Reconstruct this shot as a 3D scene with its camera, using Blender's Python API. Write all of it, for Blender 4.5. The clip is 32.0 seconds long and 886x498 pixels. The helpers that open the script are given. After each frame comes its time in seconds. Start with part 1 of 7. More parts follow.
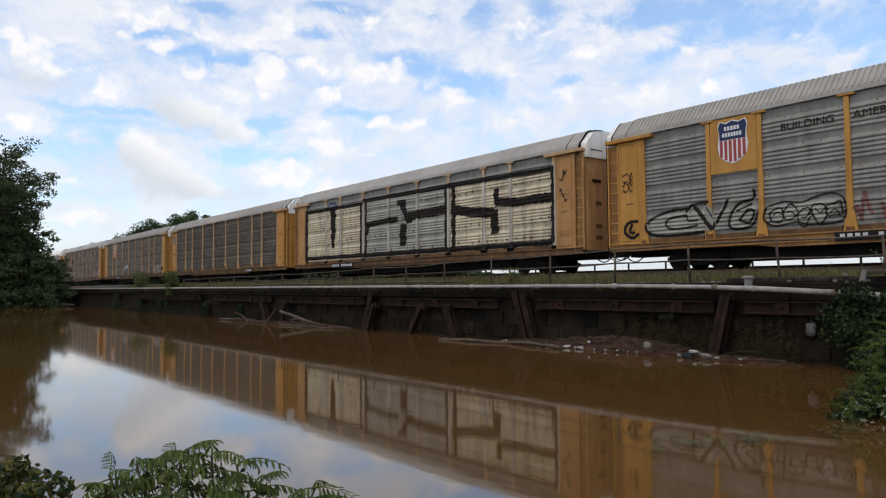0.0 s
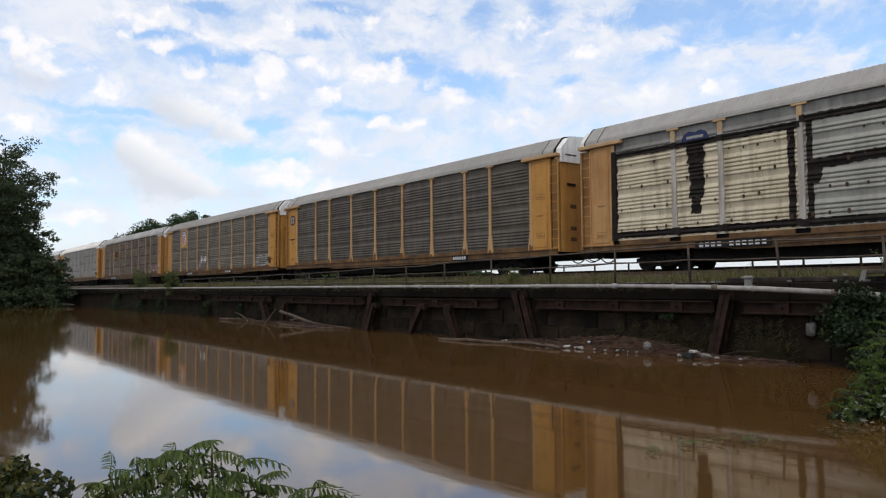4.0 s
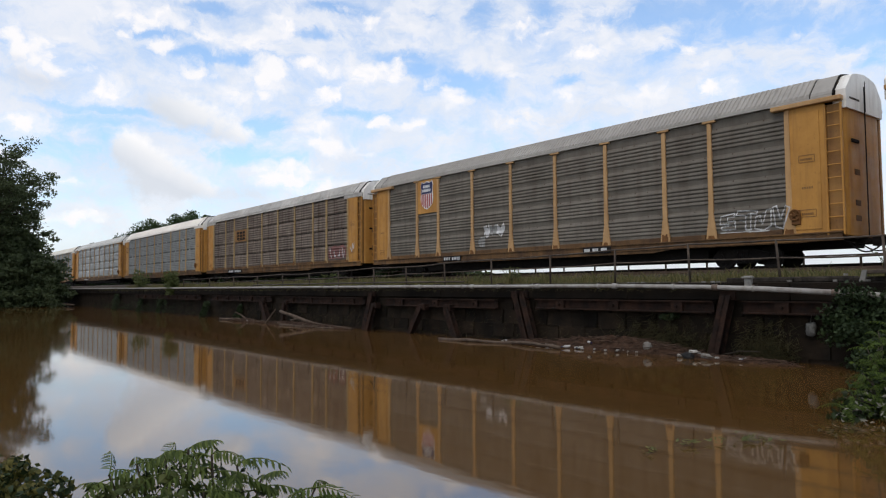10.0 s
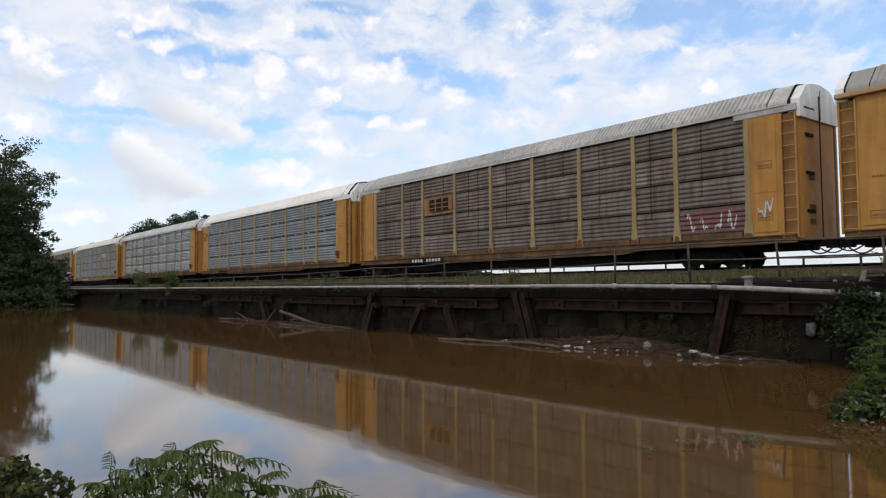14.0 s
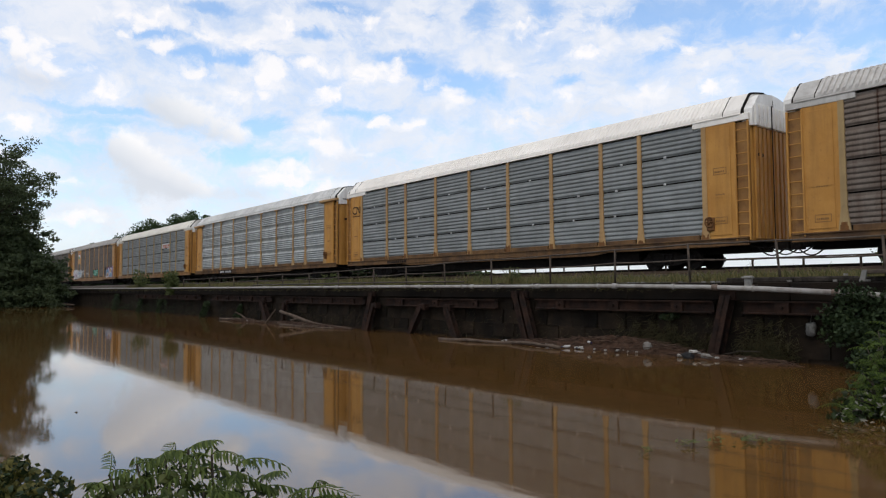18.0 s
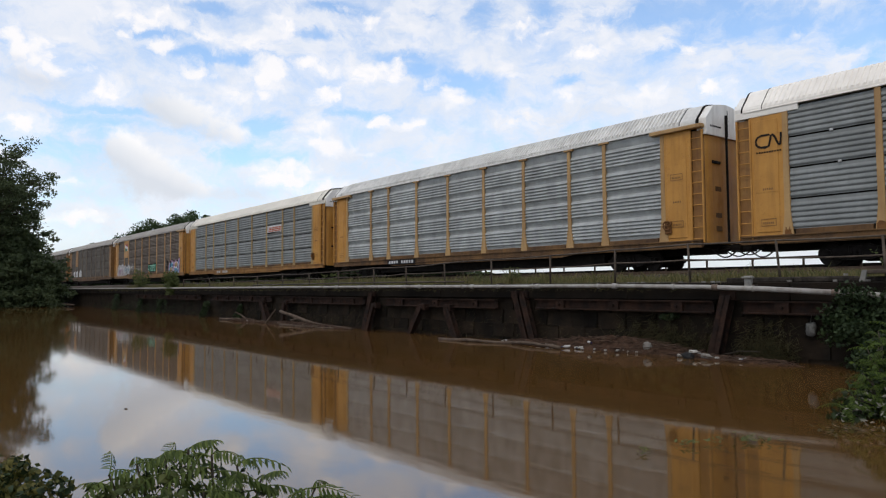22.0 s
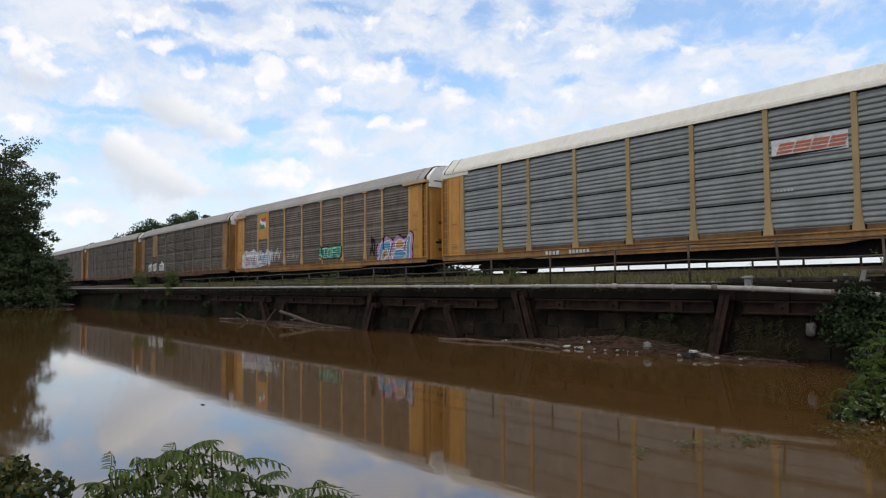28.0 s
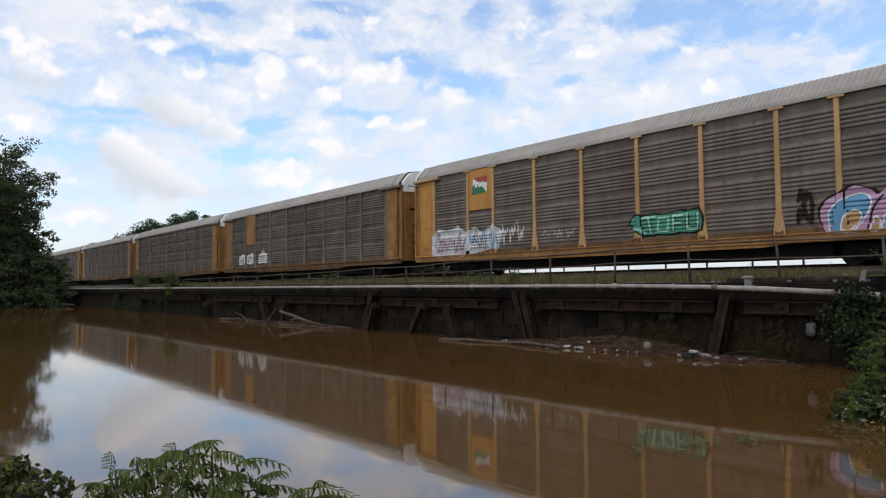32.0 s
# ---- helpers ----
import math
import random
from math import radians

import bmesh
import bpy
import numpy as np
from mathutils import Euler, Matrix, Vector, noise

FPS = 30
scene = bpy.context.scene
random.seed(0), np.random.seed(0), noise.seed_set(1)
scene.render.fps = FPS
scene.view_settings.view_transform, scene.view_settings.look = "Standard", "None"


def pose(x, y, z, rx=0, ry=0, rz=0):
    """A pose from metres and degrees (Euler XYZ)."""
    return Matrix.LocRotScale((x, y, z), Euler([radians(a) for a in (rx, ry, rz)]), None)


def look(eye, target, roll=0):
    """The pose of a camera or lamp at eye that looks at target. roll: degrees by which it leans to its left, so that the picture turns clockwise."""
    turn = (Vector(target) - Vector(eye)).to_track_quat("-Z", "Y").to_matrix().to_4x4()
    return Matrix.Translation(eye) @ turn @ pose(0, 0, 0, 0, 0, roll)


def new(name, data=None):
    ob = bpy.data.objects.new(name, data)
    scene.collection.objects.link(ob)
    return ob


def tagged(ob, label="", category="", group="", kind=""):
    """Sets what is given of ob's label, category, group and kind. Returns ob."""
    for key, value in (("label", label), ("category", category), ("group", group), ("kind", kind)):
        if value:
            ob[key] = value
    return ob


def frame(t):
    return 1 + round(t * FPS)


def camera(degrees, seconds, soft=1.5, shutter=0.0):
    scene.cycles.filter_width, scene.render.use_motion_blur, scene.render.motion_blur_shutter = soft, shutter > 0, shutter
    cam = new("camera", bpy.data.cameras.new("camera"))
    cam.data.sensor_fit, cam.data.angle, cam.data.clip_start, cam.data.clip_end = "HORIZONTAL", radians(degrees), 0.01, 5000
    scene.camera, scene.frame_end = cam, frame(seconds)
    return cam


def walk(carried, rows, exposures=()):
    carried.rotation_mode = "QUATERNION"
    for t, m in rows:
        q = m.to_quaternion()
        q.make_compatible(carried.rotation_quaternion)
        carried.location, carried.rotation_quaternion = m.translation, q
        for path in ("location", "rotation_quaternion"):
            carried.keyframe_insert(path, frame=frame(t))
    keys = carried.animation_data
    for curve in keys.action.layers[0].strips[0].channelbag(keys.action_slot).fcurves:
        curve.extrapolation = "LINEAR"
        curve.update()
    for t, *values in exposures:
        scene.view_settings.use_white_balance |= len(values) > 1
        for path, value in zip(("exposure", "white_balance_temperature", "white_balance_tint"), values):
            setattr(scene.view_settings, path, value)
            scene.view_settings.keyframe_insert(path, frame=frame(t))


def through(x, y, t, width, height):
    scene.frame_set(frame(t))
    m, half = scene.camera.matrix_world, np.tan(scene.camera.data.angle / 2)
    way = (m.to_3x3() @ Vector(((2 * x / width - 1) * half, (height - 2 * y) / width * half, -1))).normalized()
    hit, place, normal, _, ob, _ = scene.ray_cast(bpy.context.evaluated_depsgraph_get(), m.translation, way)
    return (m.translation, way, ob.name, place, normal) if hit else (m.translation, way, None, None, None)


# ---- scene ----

# ---------------------------------------------------------------- camera
# x runs along the track in the train's way, y away from the bank on which the camera stands, z up from the water.
EYE = Vector((0.0, 0.0, 1.74))
AHEAD = Vector((-0.78270, 0.62006, 0.05397))
cam = camera(64.2, 32.0, soft=1.2)
STAND = look(EYE, EYE + 10 * AHEAD, -0.40)
walk(cam, [(0.0, STAND), (32.0, STAND)], exposures=[(0.0, 0.0), (32.0, 0.0)])

# ---------------------------------------------------------------- plan
WALL_Y = 16.1        # face of the retaining wall
TRACK_Y = 25.23      # centre line of the track
RAIL_Z = 2.32        # top of rail over the water
CAR_L = 28.70        # coupled length of a car
BODY = 13.7          # half length of a car's body
SIDE = 1.5           # half width of a car's body


# the train's small gains and losses on its even pace: seconds, metres
PACE = [(-4, -0.08), (0, -0.08), (5.6, -0.05), (9, 0.0), (13.5, 0.27), (17.5, 0.22), (21.8, -0.13), (25.5, -0.46), (30, -0.36), (32, -0.06), (36, 0.0)]


def run(t):
    """Metres that the train has gone at t seconds, counted from the middle of the clip."""
    q = (t - 16.0) / 16.0
    even = 6.777 * 16.0 * (q + 0.01003 * q ** 2 + 0.009135 * q ** 3 - 0.009867 * q ** 4 - 0.013672 * q ** 5 - 0.004553 * q ** 6)
    for (ta, a), (tb, b) in zip(PACE, PACE[1:]):
        if ta <= t <= tb:
            u = (t - ta) / (tb - ta)
            return even + a + (b - a) * u * u * (3 - 2 * u)
    return even


# ---------------------------------------------------------------- sky and sun
SUN_EL, SUN_AZ = radians(58), radians(165)     # a veiled sun, high behind the camera


def sky():
    world = bpy.data.worlds.new("sky")
    scene.world = world
    world.use_nodes = True
    nt = world.node_tree
    n, l = nt.nodes, nt.links
    n.clear()

    def math_(op, a, b=None, c=None):
        m = n.new("ShaderNodeMath")
        m.operation = op
        for i, v in enumerate((a, b, c)):
            if v is None:
                continue
            if isinstance(v, (int, float)):
                m.inputs[i].default_value = v
            else:
                l.new(v, m.inputs[i])
        return m.outputs[0]

    out = n.new("ShaderNodeOutputWorld")
    tc = n.new("ShaderNodeTexCoord")
    blue = n.new("ShaderNodeTexSky")
    blue.sky_type = "NISHITA"
    blue.sun_disc = False
    blue.sun_elevation, blue.sun_rotation = SUN_EL, SUN_AZ
    blue.air_density, blue.dust_density, blue.ozone_density = 1.0, 1.2, 1.5
    sep = n.new("ShaderNodeSeparateXYZ")
    l.new(tc.outputs["Generated"], sep.inputs[0])
    # bearing counted to the right of the view's way, and elevation
    az = math_("ARCTAN2", math_("ADD", math_("MULTIPLY", sep.outputs[0], 0.6210), math_("MULTIPLY", sep.outputs[1], 0.7839)),
               math_("ADD", math_("MULTIPLY", sep.outputs[0], -0.7839), math_("MULTIPLY", sep.outputs[1], 0.6210)))
    el = math_("ARCSINE", sep.outputs[2])
    com = n.new("ShaderNodeCombineXYZ")
    l.new(az, com.inputs[0])
    l.new(el, com.inputs[1])
    def noise_(vec, scale, detail, rough=0.55, dist=0.0):
        t = n.new("ShaderNodeTexNoise")
        t.inputs["Scale"].default_value, t.inputs["Detail"].default_value = scale, detail
        t.inputs["Roughness"].default_value, t.inputs["Distortion"].default_value = rough, dist
        l.new(vec, t.inputs["Vector"])
        return t

    def ramp(v, a, b, lo=0.0, hi=1.0):
        m = n.new("ShaderNodeMapRange")
        m.interpolation_type = "SMOOTHSTEP"
        m.inputs[1].default_value, m.inputs[2].default_value, m.inputs[3].default_value, m.inputs[4].default_value = a, b, lo, hi
        l.new(v, m.inputs[0])
        return m.outputs[0]

    warp = noise_(com.outputs[0], 16.0, 6.0, 0.62)
    off = n.new("ShaderNodeVectorMath")
    off.operation = "MULTIPLY_ADD"
    l.new(warp.outputs["Color"], off.inputs[0])
    off.inputs[1].default_value, off.inputs[2].default_value = (0.056, 0.040, 0), (-0.028, -0.020, 0)
    place = n.new("ShaderNodeVectorMath")
    place.operation = "ADD"
    l.new(com.outputs[0], place.inputs[0])
    l.new(off.outputs[0], place.inputs[1])

    def blobs(rows, inner, swell):
        total = None
        for a, e, sa, se, k in rows:
            m = n.new("ShaderNodeVectorMath")
            m.operation = "MULTIPLY_ADD"
            l.new(place.outputs[0], m.inputs[0])
            m.inputs[1].default_value, m.inputs[2].default_value = (1 / (swell * sa), 1 / (swell * se), 0), (-a / (swell * sa), -e / (swell * se), 0)
            g = n.new("ShaderNodeVectorMath")
            g.operation = "LENGTH"
            l.new(m.outputs[0], g.inputs[0])
            v = ramp(g.outputs["Value"], 1.0, inner, 0.0, k)
            total = v if total is None else math_("MAXIMUM", total, v)
        return total

    fine = noise_(place.outputs[0], 26.0, 10.0, 0.68, 0.2)
    puffed = n.new("ShaderNodeVectorMath")
    puffed.operation = "MULTIPLY"
    l.new(place.outputs[0], puffed.inputs[0])
    puffed.inputs[1].default_value = (1.0, 1.7, 0)
    wisp = noise_(puffed.outputs[0], 11.0, 10.0, 0.66, 0.3)
    billow = n.new("ShaderNodeTexVoronoi")
    billow.feature = "SMOOTH_F1"
    billow.inputs["Scale"].default_value, billow.inputs["Smoothness"].default_value = 44.0, 0.6
    l.new(puffed.outputs[0], billow.inputs["Vector"])
    ragged = math_("ADD", math_("MULTIPLY", math_("SUBTRACT", fine.outputs["Fac"], 0.5), 1.5), math_("MULTIPLY_ADD", billow.outputs["Distance"], -0.55, 0.22))
    heaps = blobs(CLOUDS_LEFT + CLOUDS_MIDDLE + CLOUDS_RIGHT, 0.0, 2.3)
    holes = blobs(HOLES_LEFT + HOLES_RIGHT, 0.0, 2.3)
    dark = blobs(SHADED, 0.0, 1.5)
    body = ramp(math_("ADD", heaps, ragged), 0.10, 0.95)
    gap = ramp(math_("ADD", holes, math_("MULTIPLY", math_("SUBTRACT", wisp.outputs["Fac"], 0.5), -2.2)), 0.10, 0.95)
    veil = math_("MULTIPLY", ramp(wisp.outputs["Fac"], 0.35, 0.62, 0.50, 0.94), math_("SUBTRACT", 1.0, math_("MULTIPLY", gap, 0.80)))
    low = ramp(el, 0.20, 0.03, 0.0, 0.78)
    cover = math_("MAXIMUM", math_("MAXIMUM", veil, low), math_("MULTIPLY", body, 0.98))
    # heaps are white, the veil between them bluer, the undersides grey
    shade = noise_(place.outputs[0], 9.0, 6.0, 0.6)
    tone = ramp(shade.outputs["Fac"], 0.36, 0.64, 0.0, 1.0)
    pale = n.new("ShaderNodeMixRGB")
    pale.inputs[1].default_value, pale.inputs[2].default_value = (*CLOUD_VEIL, 1), (*CLOUD_WHITE, 1)
    l.new(math_("MAXIMUM", math_("MULTIPLY", body, math_("MULTIPLY_ADD", tone, 0.25, 0.75)), math_("MULTIPLY", tone, 0.42)), pale.inputs[0])
    grey = n.new("ShaderNodeMixRGB")
    l.new(math_("MAXIMUM", math_("MULTIPLY", dark, math_("MULTIPLY_ADD", ragged, 0.6, 0.85)), ramp(el, 0.07, 0.015, 0.0, 0.75)), grey.inputs[0])
    l.new(pale.outputs[0], grey.inputs[1])
    grey.inputs[2].default_value = (*CLOUD_GREY, 1)
    dim = n.new("ShaderNodeMixRGB")
    dim.blend_type = "MULTIPLY"
    dim.inputs[0].default_value = 1.0
    dim.inputs[2].default_value = (*SKY_GAIN, 1)
    l.new(blue.outputs[0], dim.inputs[1])
    mix = n.new("ShaderNodeMixRGB")
    l.new(cover, mix.inputs[0])
    l.new(dim.outputs[0], mix.inputs[1])
    l.new(grey.outputs[0], mix.inputs[2])
    bg = n.new("ShaderNodeBackground")
    bg.inputs["Strength"].default_value = 0.12
    l.new(mix.outputs[0], bg.inputs["Color"])
    l.new(bg.outputs[0], out.inputs[0])


# colours before the world's strength of 0.12
CLOUD_WHITE, CLOUD_VEIL, CLOUD_GREY, SKY_GAIN = (8.6, 8.35, 8.35), (6.55, 6.95, 7.75), (6.0, 6.15, 6.6), (1.60, 1.82, 1.94)
# bearing, elevation, half width, half height, density: heaps of white cloud, gaps of blue, grey undersides
CLOUDS_LEFT = [
    (-0.531, 0.290, 0.038, 0.023, 1), (-0.552, 0.301, 0.024, 0.017, 1), (-0.497, 0.272, 0.040, 0.016, 0.8), (-0.453, 0.251, 0.028, 0.017, 1),
    (-0.429, 0.248, 0.015, 0.010, 0.8), (-0.541, 0.203, 0.038, 0.012, 1), (-0.408, 0.346, 0.051, 0.017, 0.9), (-0.424, 0.322, 0.010, 0.007, 0.9),
    (-0.385, 0.313, 0.024, 0.010, 1), (-0.322, 0.331, 0.037, 0.014, 0.8), (-0.277, 0.328, 0.047, 0.016, 0.9), (-0.225, 0.345, 0.033, 0.020, 0.8),
    (-0.348, 0.282, 0.032, 0.018, 0.8), (-0.284, 0.266, 0.024, 0.013, 0.9), (-0.477, 0.089, 0.041, 0.009, 0.8), (-0.488, 0.135, 0.032, 0.005, 0.5)]
CLOUDS_MIDDLE = [
    (-0.240, 0.294, 0.032, 0.016, 1), (-0.200, 0.305, 0.033, 0.015, 0.9), (-0.143, 0.296, 0.064, 0.018, 0.8), (-0.089, 0.301, 0.037, 0.016, 1),
    (-0.166, 0.268, 0.021, 0.014, 1), (-0.254, 0.274, 0.032, 0.013, 0.8), (-0.103, 0.363, 0.050, 0.020, 0.7), (-0.178, 0.222, 0.020, 0.017, 1),
    (-0.167, 0.201, 0.036, 0.015, 1), (-0.194, 0.202, 0.023, 0.008, 0.8), (-0.084, 0.233, 0.016, 0.011, 1), (-0.049, 0.229, 0.037, 0.007, 1),
    (-0.220, 0.155, 0.042, 0.019, 1), (-0.115, 0.191, 0.032, 0.005, 0.6), (-0.038, 0.343, 0.033, 0.022, 0.7), (-0.024, 0.283, 0.029, 0.014, 0.6),
    (-0.178, 0.142, 0.047, 0.020, 0.8)]
CLOUDS_RIGHT = [
    (0.099, 0.292, 0.021, 0.007, 1), (0.176, 0.265, 0.020, 0.013, 1), (0.207, 0.316, 0.031, 0.010, 0.9), (0.276, 0.323, 0.046, 0.018, 0.7),
    (0.348, 0.310, 0.016, 0.007, 0.9), (0.373, 0.259, 0.022, 0.012, 1), (0.464, 0.304, 0.022, 0.015, 0.6), (0.121, 0.347, 0.053, 0.032, 0.6),
    (0.216, 0.350, 0.042, 0.024, 0.6), (0.014, 0.263, 0.026, 0.015, 0.9), (0.135, 0.248, 0.066, 0.021, 0.7), (0.290, 0.258, 0.061, 0.020, 0.7),
    (0.392, 0.281, 0.048, 0.014, 0.5), (0.095, 0.231, 0.064, 0.012, 0.7), (0.479, 0.277, 0.056, 0.011, 0.4), (0.080, 0.304, 0.021, 0.010, 0.6)]
HOLES_LEFT = [
    (-0.393, 0.325, 0.027, 0.007, 1), (-0.348, 0.344, 0.013, 0.018, 0.7), (-0.327, 0.367, 0.030, 0.006, 0.9), (-0.286, 0.307, 0.073, 0.007, 1),
    (-0.341, 0.305, 0.026, 0.008, 0.9), (-0.177, 0.345, 0.029, 0.009, 0.9), (-0.437, 0.184, 0.028, 0.020, 0.9), (-0.463, 0.213, 0.042, 0.010, 0.8),
    (-0.437, 0.229, 0.066, 0.005, 1), (-0.492, 0.228, 0.042, 0.006, 0.8), (-0.248, 0.222, 0.023, 0.014, 1), (-0.277, 0.183, 0.047, 0.012, 0.8),
    (-0.221, 0.176, 0.047, 0.009, 0.7), (-0.371, 0.227, 0.016, 0.007, 0.6), (-0.510, 0.180, 0.031, 0.015, 0.6), (-0.530, 0.232, 0.037, 0.007, 0.6),
    (-0.372, 0.210, 0.036, 0.009, 0.6)]
HOLES_RIGHT = [
    (-0.070, 0.320, 0.036, 0.010, 0.9), (-0.049, 0.302, 0.032, 0.007, 0.8), (-0.127, 0.242, 0.035, 0.007, 0.7), (-0.024, 0.373, 0.028, 0.009, 0.6),
    (0.058, 0.368, 0.021, 0.020, 0.9), (0.041, 0.285, 0.042, 0.015, 1), (0.329, 0.360, 0.092, 0.015, 1), (0.441, 0.327, 0.071, 0.024, 0.95),
    (0.530, 0.307, 0.059, 0.033, 0.9), (0.183, 0.286, 0.020, 0.008, 0.9), (0.352, 0.326, 0.031, 0.014, 0.8), (0.315, 0.306, 0.025, 0.007, 0.8),
    (0.255, 0.361, 0.026, 0.010, 0.6), (-0.155, 0.377, 0.051, 0.006, 0.8), (0.564, 0.276, 0.040, 0.019, 0.7), (0.149, 0.374, 0.024, 0.014, 0.6)]
SHADED = [
    (-0.524, 0.256, 0.044, 0.013, 0.8), (-0.372, 0.238, 0.043, 0.017, 0.5), (-0.311, 0.219, 0.052, 0.016, 0.7), (-0.453, 0.164, 0.040, 0.016, 0.5),
    (-0.350, 0.133, 0.065, 0.012, 0.7), (-0.471, 0.120, 0.052, 0.011, 0.5), (-0.270, 0.132, 0.038, 0.012, 0.5), (-0.549, 0.273, 0.024, 0.009, 0.4),
    (0.174, 0.236, 0.092, 0.015, 0.35)]
sky()

sun = new("sun", bpy.data.lights.new("sun", "SUN"))
sun.data.energy, sun.data.angle, sun.data.color = 0.85, radians(24), (1.0, 0.87, 0.70)
sun.matrix_world = look((0, 0, 0), (-math.sin(SUN_AZ) * math.cos(SUN_EL), -math.cos(SUN_AZ) * math.cos(SUN_EL), -math.sin(SUN_EL)))


# ---------------------------------------------------------------- materials
def material(name, c1, c2, scale=3.0, rough=0.6, metal=0.0, bump=0.15, grain=40.0, dirt=None, streak=0.0, spread=(0.35, 0.65), vary=0.0, rvar=0.15, spec=0.22):
    """Two tones mixed by a broad noise, fine grain as relief, and dirt that runs down in streaks."""
    m = bpy.data.materials.new(name)
    m.use_nodes = True
    nt = m.node_tree
    n, l = nt.nodes, nt.links
    b = n["Principled BSDF"]
    b.inputs["Metallic"].default_value = metal
    b.inputs["Specular IOR Level"].default_value = spec
    tc = n.new("ShaderNodeTexCoord")
    info = n.new("ShaderNodeObjectInfo")
    shift = n.new("ShaderNodeVectorMath")
    shift.operation = "MULTIPLY_ADD"
    l.new(info.outputs["Random"], shift.inputs[0])
    shift.inputs[1].default_value = (37.0, 19.0, 23.0)
    l.new(tc.outputs["Object"], shift.inputs[2])

    def tex(s, detail=5.0, stretch=None):
        t = n.new("ShaderNodeTexNoise")
        t.inputs["Scale"].default_value, t.inputs["Detail"].default_value, t.inputs["Roughness"].default_value = s, detail, 0.6
        src = shift.outputs[0]
        if stretch:
            mp = n.new("ShaderNodeMapping")
            mp.inputs["Scale"].default_value = stretch
            l.new(src, mp.inputs[0])
            src = mp.outputs[0]
        l.new(src, t.inputs["Vector"])
        return t.outputs["Fac"]

    def rng(v, a, b_, lo=0.0, hi=1.0):
        r = n.new("ShaderNodeMapRange")
        r.inputs[1].default_value, r.inputs[2].default_value, r.inputs[3].default_value, r.inputs[4].default_value = a, b_, lo, hi
        l.new(v, r.inputs[0])
        return r.outputs[0]

    def mixed(f, a, b_):
        x = n.new("ShaderNodeMixRGB")
        for i, v in ((0, f), (1, a), (2, b_)):
            if isinstance(v, (int, float)):
                x.inputs[i].default_value = v
            elif isinstance(v, tuple):
                x.inputs[i].default_value = (*v[:3], 1)
            else:
                l.new(v, x.inputs[i])
        return x.outputs[0]

    col = mixed(rng(tex(scale), *spread), tuple(c1), tuple(c2))
    fine = tex(grain, 3.0)
    if vary:
        hsv = n.new("ShaderNodeHueSaturation")
        l.new(rng(info.outputs["Random"], 0, 1, 1 - vary, 1 + vary), hsv.inputs["Value"])
        l.new(col, hsv.inputs["Color"])
        col = hsv.outputs[0]
    if dirt:
        f = rng(tex(1.6, 6.0, (2.2, 2.2, 0.22)), 0.46, 0.74, 0.0, streak)
        col = mixed(f, col, tuple(dirt))
        spots = rng(tex(9.0, 6.0), 0.58, 0.72, 0.0, streak * 0.7)
        col = mixed(spots, col, tuple(dirt))
    l.new(col, b.inputs["Base Color"])
    l.new(rng(tex(scale * 2.7), 0.3, 0.7, max(0.03, rough - rvar), min(1.0, rough + rvar)), b.inputs["Roughness"])
    if bump:
        bp = n.new("ShaderNodeBump")
        bp.inputs["Strength"].default_value, bp.inputs["Distance"].default_value = bump, 0.02
        l.new(fine, bp.inputs["Height"])
        l.new(bp.outputs[0], b.inputs["Normal"])
    return m


